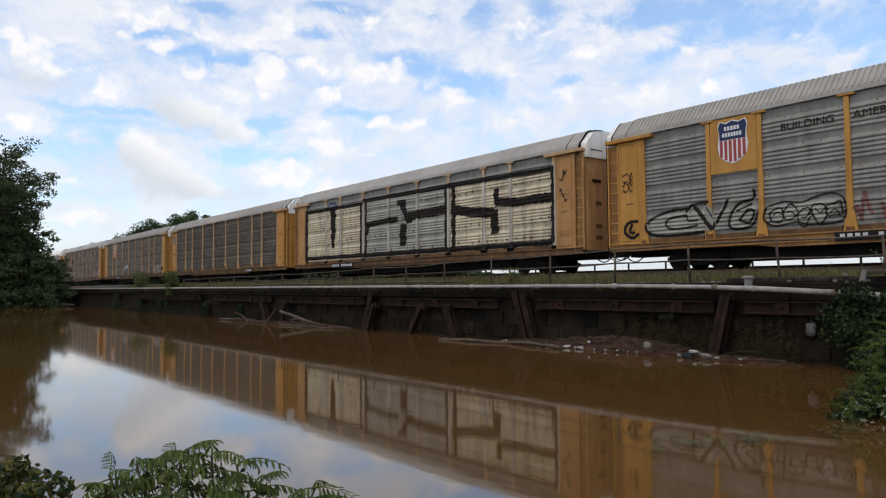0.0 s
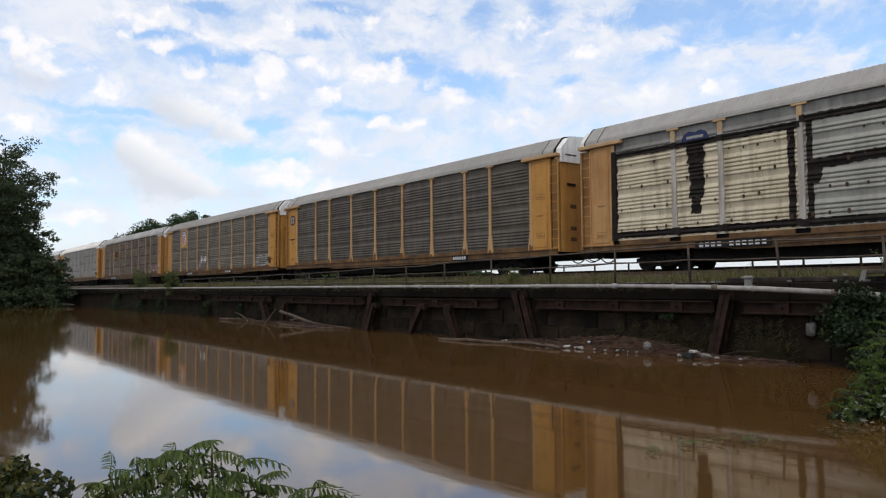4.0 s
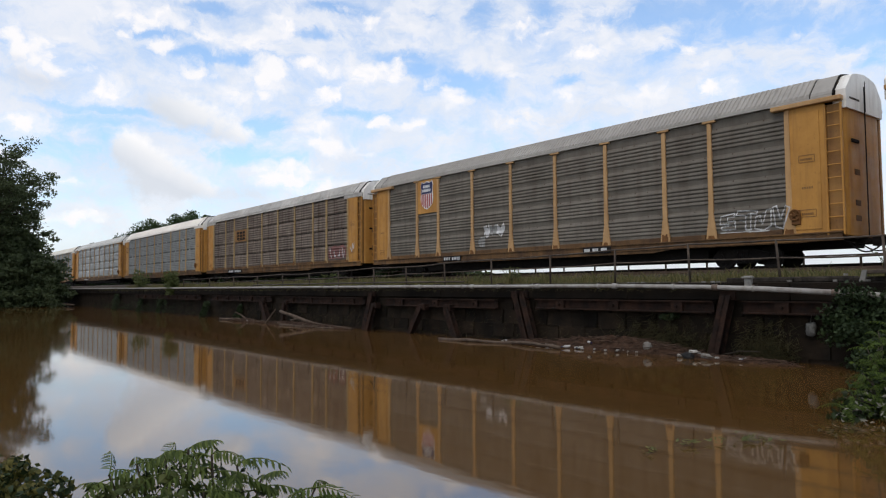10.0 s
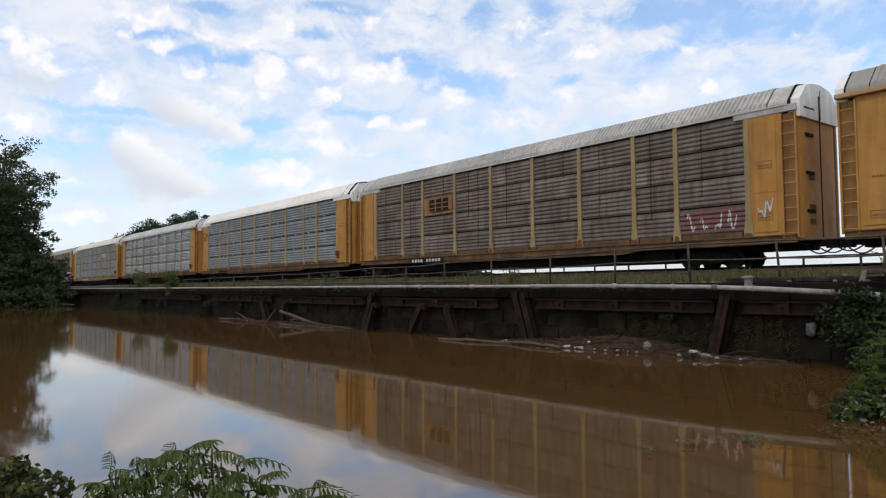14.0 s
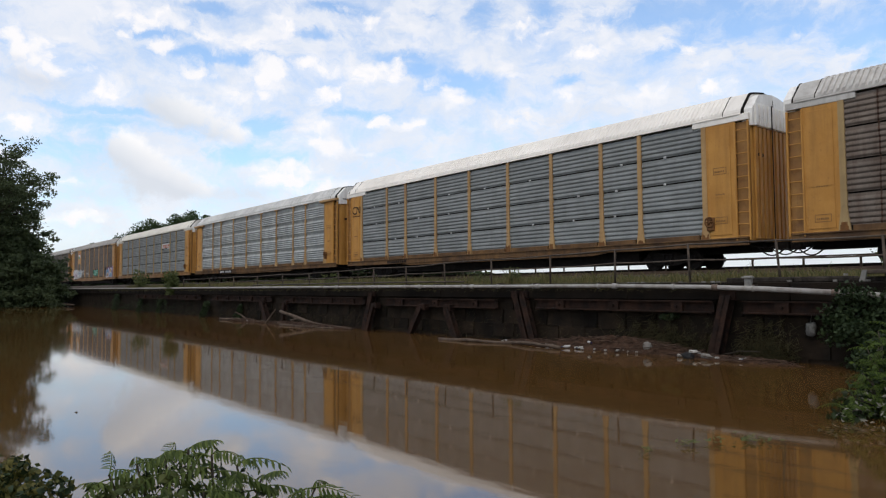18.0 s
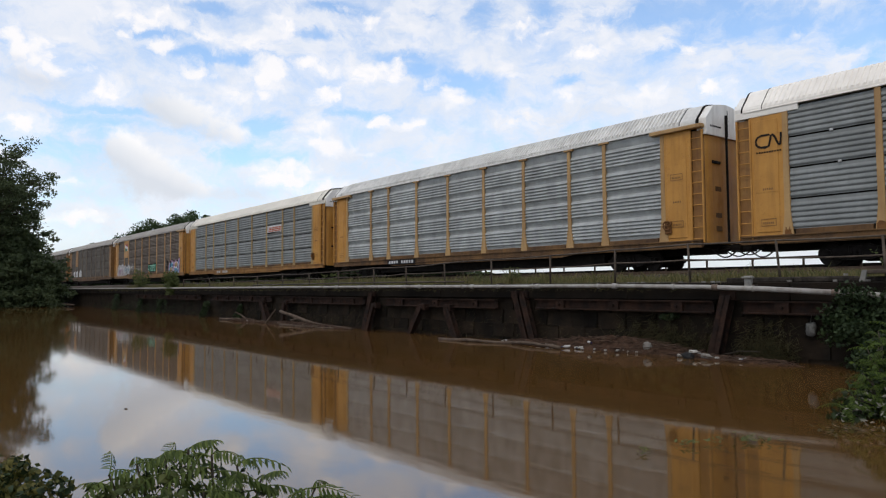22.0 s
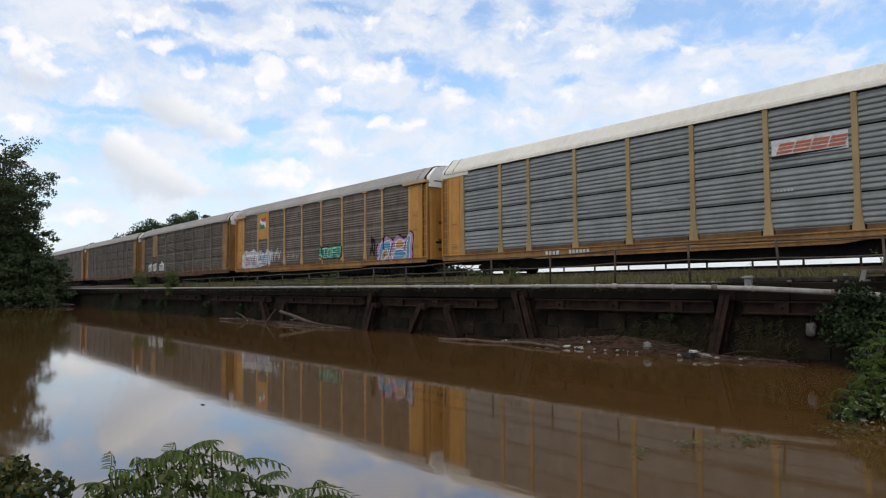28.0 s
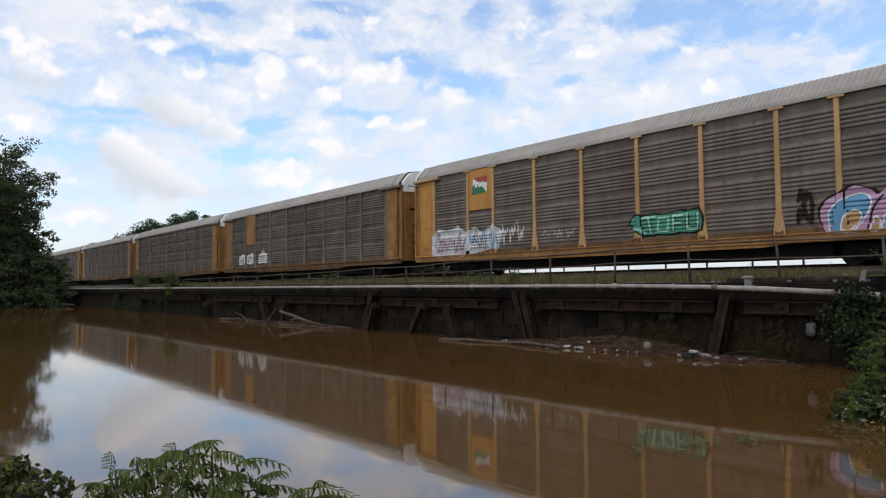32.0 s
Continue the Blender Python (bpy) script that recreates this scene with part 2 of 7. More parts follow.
RUST, SOOT = (0.12, 0.045, 0.02), (0.035, 0.028, 0.022)
M = {
    "yellow": material("yellow_paint", (0.505, 0.250, 0.058), (0.415, 0.195, 0.042), 0.9, 0.55, 0, 0.06, 60, (0.17, 0.080, 0.028), 0.42),
    # dirt on sills and signs; on corner panels and far cars also painted-in shade
    "yellow_dirty_shaded": material("dirty_and_shaded_yellow_paint", (0.33, 0.170, 0.052), (0.22, 0.105, 0.034), 0.9, 0.6, 0, 0.08, 60, (0.085, 0.042, 0.022), 0.6),
    "yellow_pale": material("faded_yellow_paint", (0.44, 0.275, 0.120), (0.35, 0.210, 0.088), 0.8, 0.6, 0, 0.06, 60, (0.19, 0.10, 0.05), 0.55),
    "yellow_faded": material("sun_bleached_yellow_paint", (0.47, 0.265, 0.105), (0.38, 0.185, 0.066), 0.7, 0.65, 0, 0.06, 60, (0.17, 0.085, 0.045), 0.6),
    "post_mid": material("chalky_yellow_paint", (0.49, 0.295, 0.135), (0.41, 0.240, 0.105), 0.8, 0.65, 0, 0.06, 60, (0.21, 0.115, 0.06), 0.5),
    "post_light": material("bleached_tan_paint", (0.53, 0.345, 0.175), (0.43, 0.27, 0.135), 0.8, 0.65, 0, 0.06, 60, (0.22, 0.13, 0.07), 0.5),
    "sill": material("grimy_yellow_paint", (0.175, 0.092, 0.034), (0.072, 0.039, 0.020), 0.8, 0.7, 0, 0.1, 60, (0.05, 0.027, 0.015), 0.8),
    "rust_foot": material("rusted_paint", (0.20, 0.092, 0.032), (0.11, 0.052, 0.024), 5.0, 0.8, 0, 0.1, spec=0.1),
    "rust_and_rivet_shade": material("thin_rust_run_and_rivet_shade", (0.075, 0.042, 0.028), (0.055, 0.034, 0.025), 3.0, 0.85, 0, 0.05, spec=0.1),
    # far cars' posts, the shade they stand in put into the paint
    "post_sooty": material("shaded_tan_paint", (0.185, 0.145, 0.105), (0.135, 0.105, 0.08), 0.9, 0.65, 0, 0.06, 60, (0.06, 0.045, 0.035), 0.7),
    "galv": material("galvanised_sheet", (0.41, 0.418, 0.405), (0.28, 0.288, 0.278), 1.3, 0.5, 0.2, 0.06, 30, (0.18, 0.17, 0.16), 0.25, vary=0.08),
    "galv_old": material("weathered_galvanised_sheet", (0.262, 0.248, 0.222), (0.190, 0.179, 0.160), 1.3, 0.6, 0.1, 0.08, 30, (0.10, 0.09, 0.08), 0.6, vary=0.10),
    "sheet_grey": material("grey_sheet", (0.226, 0.234, 0.226), (0.178, 0.185, 0.178), 1.1, 0.6, 0.05, 0.06, 30, (0.12, 0.115, 0.11), 0.3, vary=0.06),
    "sheet_brown": material("sooty_brown_sheet", (0.168, 0.147, 0.120), (0.122, 0.106, 0.086), 1.0, 0.78, 0.0, 0.12, 30, (0.085, 0.064, 0.050), 0.55, vary=0.10, spec=0.2),
    # soot on car 2; on the far cars the colour holds shade
    "sheet_sooty_shaded": material("sooty_and_shaded_dark_sheet", (0.120, 0.103, 0.084), (0.080, 0.068, 0.055), 1.0, 0.78, 0.0, 0.12, 30, (0.055, 0.042, 0.034), 0.6, vary=0.12, spec=0.2),
    "sheet_mauve": material("reddish_brown_sheet", (0.162, 0.132, 0.108), (0.118, 0.094, 0.076), 1.0, 0.78, 0.0, 0.12, 30, (0.070, 0.050, 0.040), 0.55, vary=0.10, spec=0.2),
    "post_grey": material("greyed_tan_paint", (0.375, 0.258, 0.120), (0.285, 0.188, 0.082), 0.8, 0.6, 0, 0.06, 60, (0.15, 0.12, 0.08), 0.5),
    "sheet_rusty": material("rust_stained_sheet", (0.198, 0.160, 0.131), (0.128, 0.100, 0.081), 1.0, 0.78, 0.0, 0.15, 30, (0.075, 0.046, 0.032), 0.8, vary=0.2, spec=0.2),
    "roof_grey": material("grey_roof_sheet", (0.37, 0.345, 0.310), (0.30, 0.278, 0.248), 0.5, 0.65, 0.0, 0.05, 25, (0.2, 0.18, 0.16), 0.4),
    "roof_white": material("white_roof_sheet", (0.87, 0.815, 0.735), (0.78, 0.725, 0.65), 0.4, 0.55, 0, 0.05, 25, (0.45, 0.40, 0.34), 0.25),
    "roof_dull": material("dulled_white_roof_sheet", (0.56, 0.53, 0.485), (0.40, 0.378, 0.345), 0.5, 0.55, 0.1, 0.05, 25, (0.2, 0.16, 0.13), 0.5),
    "roof_galv": material("bright_galvanised_roof", (0.72, 0.70, 0.655), (0.55, 0.535, 0.50), 0.5, 0.5, 0.1, 0.05, 25, (0.26, 0.23, 0.20), 0.4),
    "roof_cream": material("cream_roof_sheet", (0.70, 0.655, 0.56), (0.62, 0.575, 0.49), 0.4, 0.55, 0, 0.05, 25, (0.40, 0.36, 0.30), 0.3),
    "white": material("white_paint", (0.86, 0.83, 0.77), (0.74, 0.71, 0.66), 0.8, 0.55, 0, 0.05, 40, (0.36, 0.31, 0.26), 0.4),
    "cream": material("cream_spray_paint", (0.60, 0.515, 0.365), (0.46, 0.385, 0.265), 0.7, 0.7, 0, 0.05, 30, (0.17, 0.135, 0.10), 0.8),
    "silver": material("silver_spray_paint", (0.36, 0.345, 0.295), (0.26, 0.25, 0.215), 0.7, 0.55, 0.2, 0.05, 30, (0.16, 0.15, 0.13), 0.6),
    "primer": material("grey_white_overspray", (0.52, 0.47, 0.41), (0.38, 0.34, 0.29), 0.7, 0.7, 0, 0.05, 30, (0.15, 0.12, 0.09), 0.7),
    "emblem": material("dark_navy_decal", (0.016, 0.018, 0.032), (0.024, 0.025, 0.038), 3.0, 0.6, 0, 0.02),
    "decal_slate": material("slate_blue_decal", (0.105, 0.125, 0.165), (0.085, 0.10, 0.135), 3.0, 0.6, 0, 0.02),
    "black": material("black_paint", (0.010, 0.009, 0.009), (0.018, 0.016, 0.015), 2.0, 0.75, 0, 0.05, spec=0.15),
    "under": material("sooty_steel", (0.007, 0.0055, 0.005), (0.013, 0.010, 0.008), 2.0, 0.85, 0.0, 0.3, 30, spec=0.15),
    "wheel": material("wheel_steel", (0.020, 0.016, 0.013), (0.012, 0.009, 0.008), 4.0, 0.75, 0.2, 0.15, spec=0.2),
    "rubber": material("hose_rubber", (0.012, 0.012, 0.012), (0.02, 0.02, 0.02), 4.0, 0.8, 0, 0.1),
    "concrete": material("dark_concrete", (0.018, 0.0130, 0.0092), (0.0066, 0.005, 0.0038), 0.8, 0.95, 0, 0.8, 14, (0.006, 0.006, 0.005), 0.7, spec=0.08),
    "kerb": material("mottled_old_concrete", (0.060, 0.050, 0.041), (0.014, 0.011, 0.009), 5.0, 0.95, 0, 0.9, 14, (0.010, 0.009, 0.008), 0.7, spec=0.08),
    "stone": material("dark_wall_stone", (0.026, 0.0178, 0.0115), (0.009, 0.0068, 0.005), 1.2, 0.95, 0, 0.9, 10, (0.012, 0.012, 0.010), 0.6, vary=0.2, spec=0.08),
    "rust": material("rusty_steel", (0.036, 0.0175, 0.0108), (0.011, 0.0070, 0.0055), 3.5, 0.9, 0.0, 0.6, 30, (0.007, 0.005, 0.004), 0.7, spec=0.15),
    "galv_pipe": material("dull_zinc_pipe", (0.35, 0.33, 0.30), (0.25, 0.23, 0.21), 2.0, 0.55, 0.0, 0.1, 50, (0.10, 0.07, 0.05), 0.6),
    "rust_pipe": material("rust_stained_coupling", (0.15, 0.11, 0.085), (0.09, 0.065, 0.05), 6.0, 0.8, 0, 0.3, 30),
    "iron": material("dark_iron", (0.115, 0.090, 0.068), (0.050, 0.038, 0.030), 3.0, 0.7, 0.4, 0.2),
    "ground": material("soil", (0.062, 0.050, 0.030), (0.040, 0.038, 0.018), 0.5, 0.95, 0, 0.8, 6, spec=0.1),
    "ballast": material("ballast_stone", (0.10, 0.085, 0.07), (0.045, 0.037, 0.03), 9.0, 0.95, 0, 1.0, 18, spec=0.1),
    "bank": material("muddy_bank", (0.07, 0.048, 0.028), (0.045, 0.04, 0.02), 1.5, 0.9, 0, 0.7, 9),
    "tie": material("creosoted_wood", (0.06, 0.04, 0.028), (0.035, 0.025, 0.018), 3.0, 0.9, 0, 0.4),
    "rail": material("rail_steel", (0.16, 0.11, 0.08), (0.10, 0.06, 0.04), 3.0, 0.5, 0.6, 0.1),
    "wood": material("weathered_driftwood", (0.125, 0.092, 0.068), (0.062, 0.044, 0.033), 3.0, 0.9, 0, 0.5, 25, (0.06, 0.04, 0.028), 0.6, spec=0.1),
    "twig": material("wet_brown_twigs", (0.105, 0.066, 0.046), (0.040, 0.025, 0.018), 7.0, 0.9, 0, 0.4, 25, spec=0.1),
    "bark": material("bark", (0.055, 0.042, 0.032), (0.03, 0.024, 0.018), 3.0, 0.95, 0, 0.8, 12),
    "litter": material("mat_of_twigs_and_reeds", (0.082, 0.047, 0.031), (0.030, 0.018, 0.012), 9.0, 0.97, 0, 1.0, 30, spec=0.03),
    "ink_black": material("black_spray", (0.014, 0.011, 0.009), (0.026, 0.021, 0.018), 3.0, 0.8, 0, 0.03, spec=0.1),
    "ink_white": material("white_spray", (0.62, 0.61, 0.60), (0.40, 0.39, 0.38), 4.0, 0.65, 0, 0.03),
    "ink_worn": material("worn_brown_stencil", (0.17, 0.090, 0.036), (0.24, 0.125, 0.045), 5.0, 0.7, 0, 0.03),
    "ink_faint": material("thin_white_spray", (0.30, 0.295, 0.28), (0.15, 0.145, 0.135), 7.0, 0.7, 0, 0.03),
    "ink_red": material("red_spray", (0.19, 0.070, 0.060), (0.125, 0.062, 0.054), 3.0, 0.6, 0, 0.03),
    "ink_green": material("green_spray", (0.06, 0.26, 0.17), (0.05, 0.20, 0.14), 3.0, 0.6, 0, 0.03),
    "ink_mint": material("pale_green_spray", (0.30, 0.55, 0.42), (0.22, 0.44, 0.33), 3.0, 0.6, 0, 0.03),
    "ink_pink": material("pink_spray", (0.46, 0.28, 0.40), (0.38, 0.22, 0.34), 3.0, 0.6, 0, 0.03),
    "ink_blue": material("blue_spray", (0.12, 0.30, 0.45), (0.10, 0.23, 0.37), 3.0, 0.6, 0, 0.03),
    "ink_tan": material("tan_spray", (0.42, 0.27, 0.12), (0.34, 0.21, 0.09), 3.0, 0.6, 0, 0.03),
    "sign_blue": material("navy_enamel", (0.020, 0.026, 0.085), (0.026, 0.032, 0.085), 3.0, 0.45, 0, 0.02),
    "sign_red": material("red_enamel", (0.36, 0.06, 0.055), (0.30, 0.06, 0.055), 3.0, 0.5, 0, 0.02),
    "sign_orange": material("orange_enamel", (0.44, 0.12, 0.06), (0.36, 0.11, 0.06), 3.0, 0.5, 0, 0.02),
    "sign_white": material("white_enamel", (0.75, 0.74, 0.72), (0.66, 0.65, 0.63), 3.0, 0.5, 0, 0.02),
    "sign_green": material("green_enamel", (0.03, 0.17, 0.07), (0.04, 0.15, 0.07), 3.0, 0.5, 0, 0.02),
    "bottle_green": material("green_plastic", (0.10, 0.22, 0.09), (0.06, 0.15, 0.06), 3.0, 0.3, 0, 0.02),
    "film": material("dirty_plastic_film", (0.125, 0.122, 0.112), (0.055, 0.053, 0.048), 9.0, 0.8, 0, 0.6, 20, spec=0.2),
    "mortar": material("pale_mortar", (0.26, 0.245, 0.22), (0.12, 0.11, 0.095), 8.0, 0.9, 0, 0.4, 20, spec=0.1),
    "plastic": material("white_plastic", (0.48, 0.46, 0.43), (0.26, 0.24, 0.21), 9.0, 0.45, 0, 0.05),
    "foam": material("grey_foam", (0.24, 0.225, 0.20), (0.14, 0.125, 0.11), 5.0, 0.8, 0, 0.3),
}


def leafy(name, c1, c2, gloss=0.45, through=0.25):
    """Leaves: tone by island, light that passes through."""
    m = bpy.data.materials.new(name)
    m.use_nodes = True
    n, l = m.node_tree.nodes, m.node_tree.links
    b = n["Principled BSDF"]
    geo = n.new("ShaderNodeNewGeometry")
    r = n.new("ShaderNodeMixRGB")
    r.inputs[1].default_value, r.inputs[2].default_value = (*c1, 1), (*c2, 1)
    l.new(geo.outputs["Random Per Island"], r.inputs[0])
    l.new(r.outputs[0], b.inputs["Base Color"])
    b.inputs["Roughness"].default_value = gloss
    b.inputs["Specular IOR Level"].default_value = 0.2
    t = n.new("ShaderNodeBsdfTranslucent")
    l.new(r.outputs[0], t.inputs[0])
    s = n.new("ShaderNodeMixShader")
    s.inputs[0].default_value = through
    l.new(b.outputs[0], s.inputs[1])
    l.new(t.outputs[0], s.inputs[2])
    l.new(s.outputs[0], n["Material Output"].inputs[0])
    return m


M["leaf_tree"] = leafy("tree_leaves", (0.048, 0.066, 0.030), (0.092, 0.114, 0.050), 0.5, 0.25)
M["leaf_far"] = leafy("far_tree_leaves", (0.035, 0.060, 0.022), (0.060, 0.090, 0.032), 0.6, 0.2)
M["leaf_sumac"] = leafy("fern_like_leaves", (0.044, 0.070, 0.014), (0.165, 0.205, 0.050), 0.6, 0.42)
M["leaf_bright"] = leafy("feathery_leaves", (0.040, 0.066, 0.010), (0.105, 0.145, 0.026), 0.7, 0.40)
M["leaf_yellowing"] = leafy("yellowing_leaves", (0.038, 0.048, 0.012), (0.165, 0.140, 0.036), 0.6, 0.35)
M["leaf_bush"] = leafy("bush_leaves", (0.058, 0.078, 0.024), (0.130, 0.146, 0.050), 0.6, 0.35)
# the creepers' own dark green; on the near shrubs it paints in the inner shade
M["leaf_dark"] = leafy("ivy_and_shaded_leaves", (0.014, 0.025, 0.009), (0.030, 0.046, 0.015), 0.6, 0.1)
M["leaf_dead"] = leafy("dead_leaves", (0.10, 0.095, 0.07), (0.26, 0.25, 0.20), 0.8, 0.2)
M["grass"] = leafy("grass_blades", (0.092, 0.098, 0.036), (0.205, 0.170, 0.072), 0.8, 0.3)
M["dry"] = leafy("dry_grass", (0.070, 0.056, 0.024), (0.034, 0.034, 0.014), 0.8, 0.2)


def water_material():
    m = bpy.data.materials.new("muddy_water")
    m.use_nodes = True
    n, l = m.node_tree.nodes, m.node_tree.links
    b = n["Principled BSDF"]
    b.inputs["Roughness"].default_value, b.inputs["IOR"].default_value = 0.045, 1.66
    tc = n.new("ShaderNodeTexCoord")
    mp = n.new("ShaderNodeMapping")
    mp.inputs["Scale"].default_value = (0.35, 0.9, 1)
    mp.inputs["Rotation"].default_value = (0, 0, radians(-38))
    l.new(tc.outputs["Object"], mp.inputs[0])
    heights = []
    for scale, detail in ((0.55, 2.0), (3.2, 3.0), (11.0, 2.0)):
        t = n.new("ShaderNodeTexNoise")
        t.inputs["Scale"].default_value, t.inputs["Detail"].default_value = scale, detail
        l.new(mp.outputs[0], t.inputs["Vector"])
        heights.append(t)
    add = n.new("ShaderNodeMath")
    add.operation = "MULTIPLY_ADD"
    l.new(heights[1].outputs["Fac"], add.inputs[0])
    add.inputs[1].default_value = 0.25
    l.new(heights[0].outputs["Fac"], add.inputs[2])
    more = n.new("ShaderNodeMath")
    more.operation = "MULTIPLY_ADD"
    l.new(heights[2].outputs["Fac"], more.inputs[0])
    more.inputs[1].default_value = 0.06
    l.new(add.outputs[0], more.inputs[2])
    bp = n.new("ShaderNodeBump")
    bp.inputs["Strength"].default_value, bp.inputs["Distance"].default_value = 0.085, 0.04
    l.new(more.outputs[0], bp.inputs["Height"])
    l.new(bp.outputs[0], b.inputs["Normal"])
    mud = n.new("ShaderNodeTexNoise")
    mud.inputs["Scale"].default_value, mud.inputs["Detail"].default_value = 0.25, 5.0
    l.new(mp.outputs[0], mud.inputs["Vector"])
    c = n.new("ShaderNodeMixRGB")
    c.inputs[1].default_value, c.inputs[2].default_value = (0.095, 0.0475, 0.0135, 1), (0.077, 0.0385, 0.0108, 1)
    l.new(mud.outputs["Fac"], c.inputs[0])
    l.new(c.outputs[0], b.inputs["Base Color"])
    return m


M["water"] = water_material()


# ---------------------------------------------------------------- mesh tools
class Shape:
    """Gathers faces; made() turns them into one mesh."""

    def __init__(self):
        self.v, self.f = [], []

    def add(self, verts, faces):
        k = len(self.v)
        self.v += [tuple(p) for p in verts]
        self.f += [tuple(i + k for i in f) for f in faces]
        return self

    def box(self, x0, x1, y0, y1, z0, z1, c=0.0):
        """A box, its edges cut off by c."""
        if c <= 0:
            return self.add([(x, y, z) for x in (x0, x1) for y in (y0, y1) for z in (z0, z1)],
                            [(0, 1, 3, 2), (4, 6, 7, 5), (0, 4, 5, 1), (2, 3, 7, 6), (0, 2, 6, 4), (1, 5, 7, 3)])
        b = bmesh.new()
        bmesh.ops.create_cube(b, size=1.0)
        for p in b.verts:
            p.co = Vector(((x0 + x1) / 2 + p.co.x * (x1 - x0), (y0 + y1) / 2 + p.co.y * (y1 - y0), (z0 + z1) / 2 + p.co.z * (z1 - z0)))
        bmesh.ops.bevel(b, geom=b.edges[:], offset=c, segments=1, affect="EDGES")
        b.verts.index_update()
        self.add([p.co for p in b.verts], [[q.index for q in f.verts] for f in b.faces])
        b.free()
        return self

    def prism(self, pts, a, b, axis="y"):
        """A polygon pushed along an axis from a to b. pts: (x, z) for y, (y, z) for x, (x, y) for z."""
        put = {"y": lambda p, d: (p[0], d, p[1]), "x": lambda p, d: (d, p[0], p[1]), "z": lambda p, d: (p[0], p[1], d)}[axis]
        k = len(pts)
        return self.add([put(p, a) for p in pts] + [put(p, b) for p in pts],
                        [tuple(range(k)), tuple(range(2 * k - 1, k - 1, -1))] + [(i, i + k, (i + 1) % k + k, (i + 1) % k) for i in range(k)])

    def tube(self, path, radius, sides=6, caps=True):
        path = [Vector(p) for p in path]
        rs = radius if isinstance(radius, (list, tuple)) else [radius] * len(path)
        up = Vector((0, 0, 1))
        verts, faces = [], []
        for i, p in enumerate(path):
            d = (path[min(i + 1, len(path) - 1)] - path[max(i - 1, 0)]).normalized()
            a = d.cross(up if abs(d.z) < 0.95 else Vector((1, 0, 0))).normalized()
            b = d.cross(a)
            verts += [p + rs[i] * (math.cos(2 * math.pi * k / sides) * a + math.sin(2 * math.pi * k / sides) * b) for k in range(sides)]
        for i in range(len(path) - 1):
            faces += [(i * sides + k, i * sides + (k + 1) % sides, (i + 1) * sides + (k + 1) % sides, (i + 1) * sides + k) for k in range(sides)]
        if caps:
            faces += [tuple(range(sides - 1, -1, -1)), tuple(range((len(path) - 1) * sides, len(path) * sides))]
        return self.add(verts, faces)

    def made(self, name, mat, smooth=False):
        me = bpy.data.meshes.new(name)
        me.from_pydata(self.v, [], self.f)
        b = bmesh.new()
        b.from_mesh(me)
        bmesh.ops.recalc_face_normals(b, faces=b.faces[:])
        b.to_mesh(me)
        b.free()
        if smooth:
            me.polygons.foreach_set("use_smooth", [True] * len(me.polygons))
        me.materials.append(M[mat] if isinstance(mat, str) else mat)
        return me


MESHES = {}


def mesh(key, mat, build, smooth=False):
    """One mesh for each shape and material, shared by all that look alike."""
    if (key, mat) not in MESHES:
        MESHES[key, mat] = build().made(key.split(":")[0], mat, smooth)
    return MESHES[key, mat]


def part(name, data, parent, at=(0, 0, 0), label="", turn=0.0):
    ob = new(name, data)
    ob.parent = parent
    ob.matrix_basis = pose(*at, 0, 0, turn)
    return tagged(ob, label)


def thing(name, label, category, at=(0, 0, 0), group="", kind="", data=None, turn=0.0):
    ob = new(name, data)
    ob.matrix_basis = pose(*at, 0, 0, turn)
    return tagged(ob, label, category, group, kind)


# ---------------------------------------------------------------- water, ground, bank
def sheet(name, label, category, xs, ys, height, mat, kind="structure"):
    """A ground of many faces over the grid xs, ys; height(x, y) gives z."""
    s = Shape()
    s.v = [(x, y, height(x, y)) for y in ys for x in xs]
    w = len(xs)
    s.f = [(j * w + i, j * w + i + 1, (j + 1) * w + i + 1, (j + 1) * w + i) for j in range(len(ys) - 1) for i in range(w - 1)]
    return thing(name, label, category, data=s.made(name, mat, True), kind=kind)


def spread(*stops):
    """Grid lines: (from, to, step) after one another."""
    out = []
    for a, b, st in stops:
        k = max(1, round((b - a) / st))
        out += [a + (b - a) * i / k for i in range(k)]
    return out + [stops[-1][1]]


def water():
    s = Shape()
    s.v = [(-2500, -2500, 0), (2500, -2500, 0), (2500, WALL_Y + 0.3, 0), (-2500, WALL_Y + 0.3, 0)]
    s.f = [(0, 1, 2, 3)]
    thing("water", "calm muddy brown flood water up to the wall", "water", data=s.made("water", "water"), kind="structure")


def ground_z(x, y):
    z = 1.86 + 0.05 * noise.noise((x * 0.4, y * 0.4, 0))
    if y < WALL_Y + 0.9:
        z = 1.80
    return z


def ground():
    sheet("ground", "soil and weeds behind the wall, reaching far off", "ground", spread((-2500, -200, 500), (-200, 12, 2.5), (12, 2500, 600)),
          spread((WALL_Y + 0.55, 23, 0.7), (23, 60, 6), (60, 2500, 400)), ground_z, "ground")
    s = Shape()
    s.prism([(TRACK_Y - 3.0, 1.80), (TRACK_Y - 1.75, RAIL_Z - 0.17), (TRACK_Y + 1.75, RAIL_Z - 0.17), (TRACK_Y + 3.0, 1.80)], -420, 220, "x")
    thing("ballast", "low bed of dirty crushed stone under the track", "ballast", data=s.made("ballast", "ballast"), kind="structure")


water()
ground()


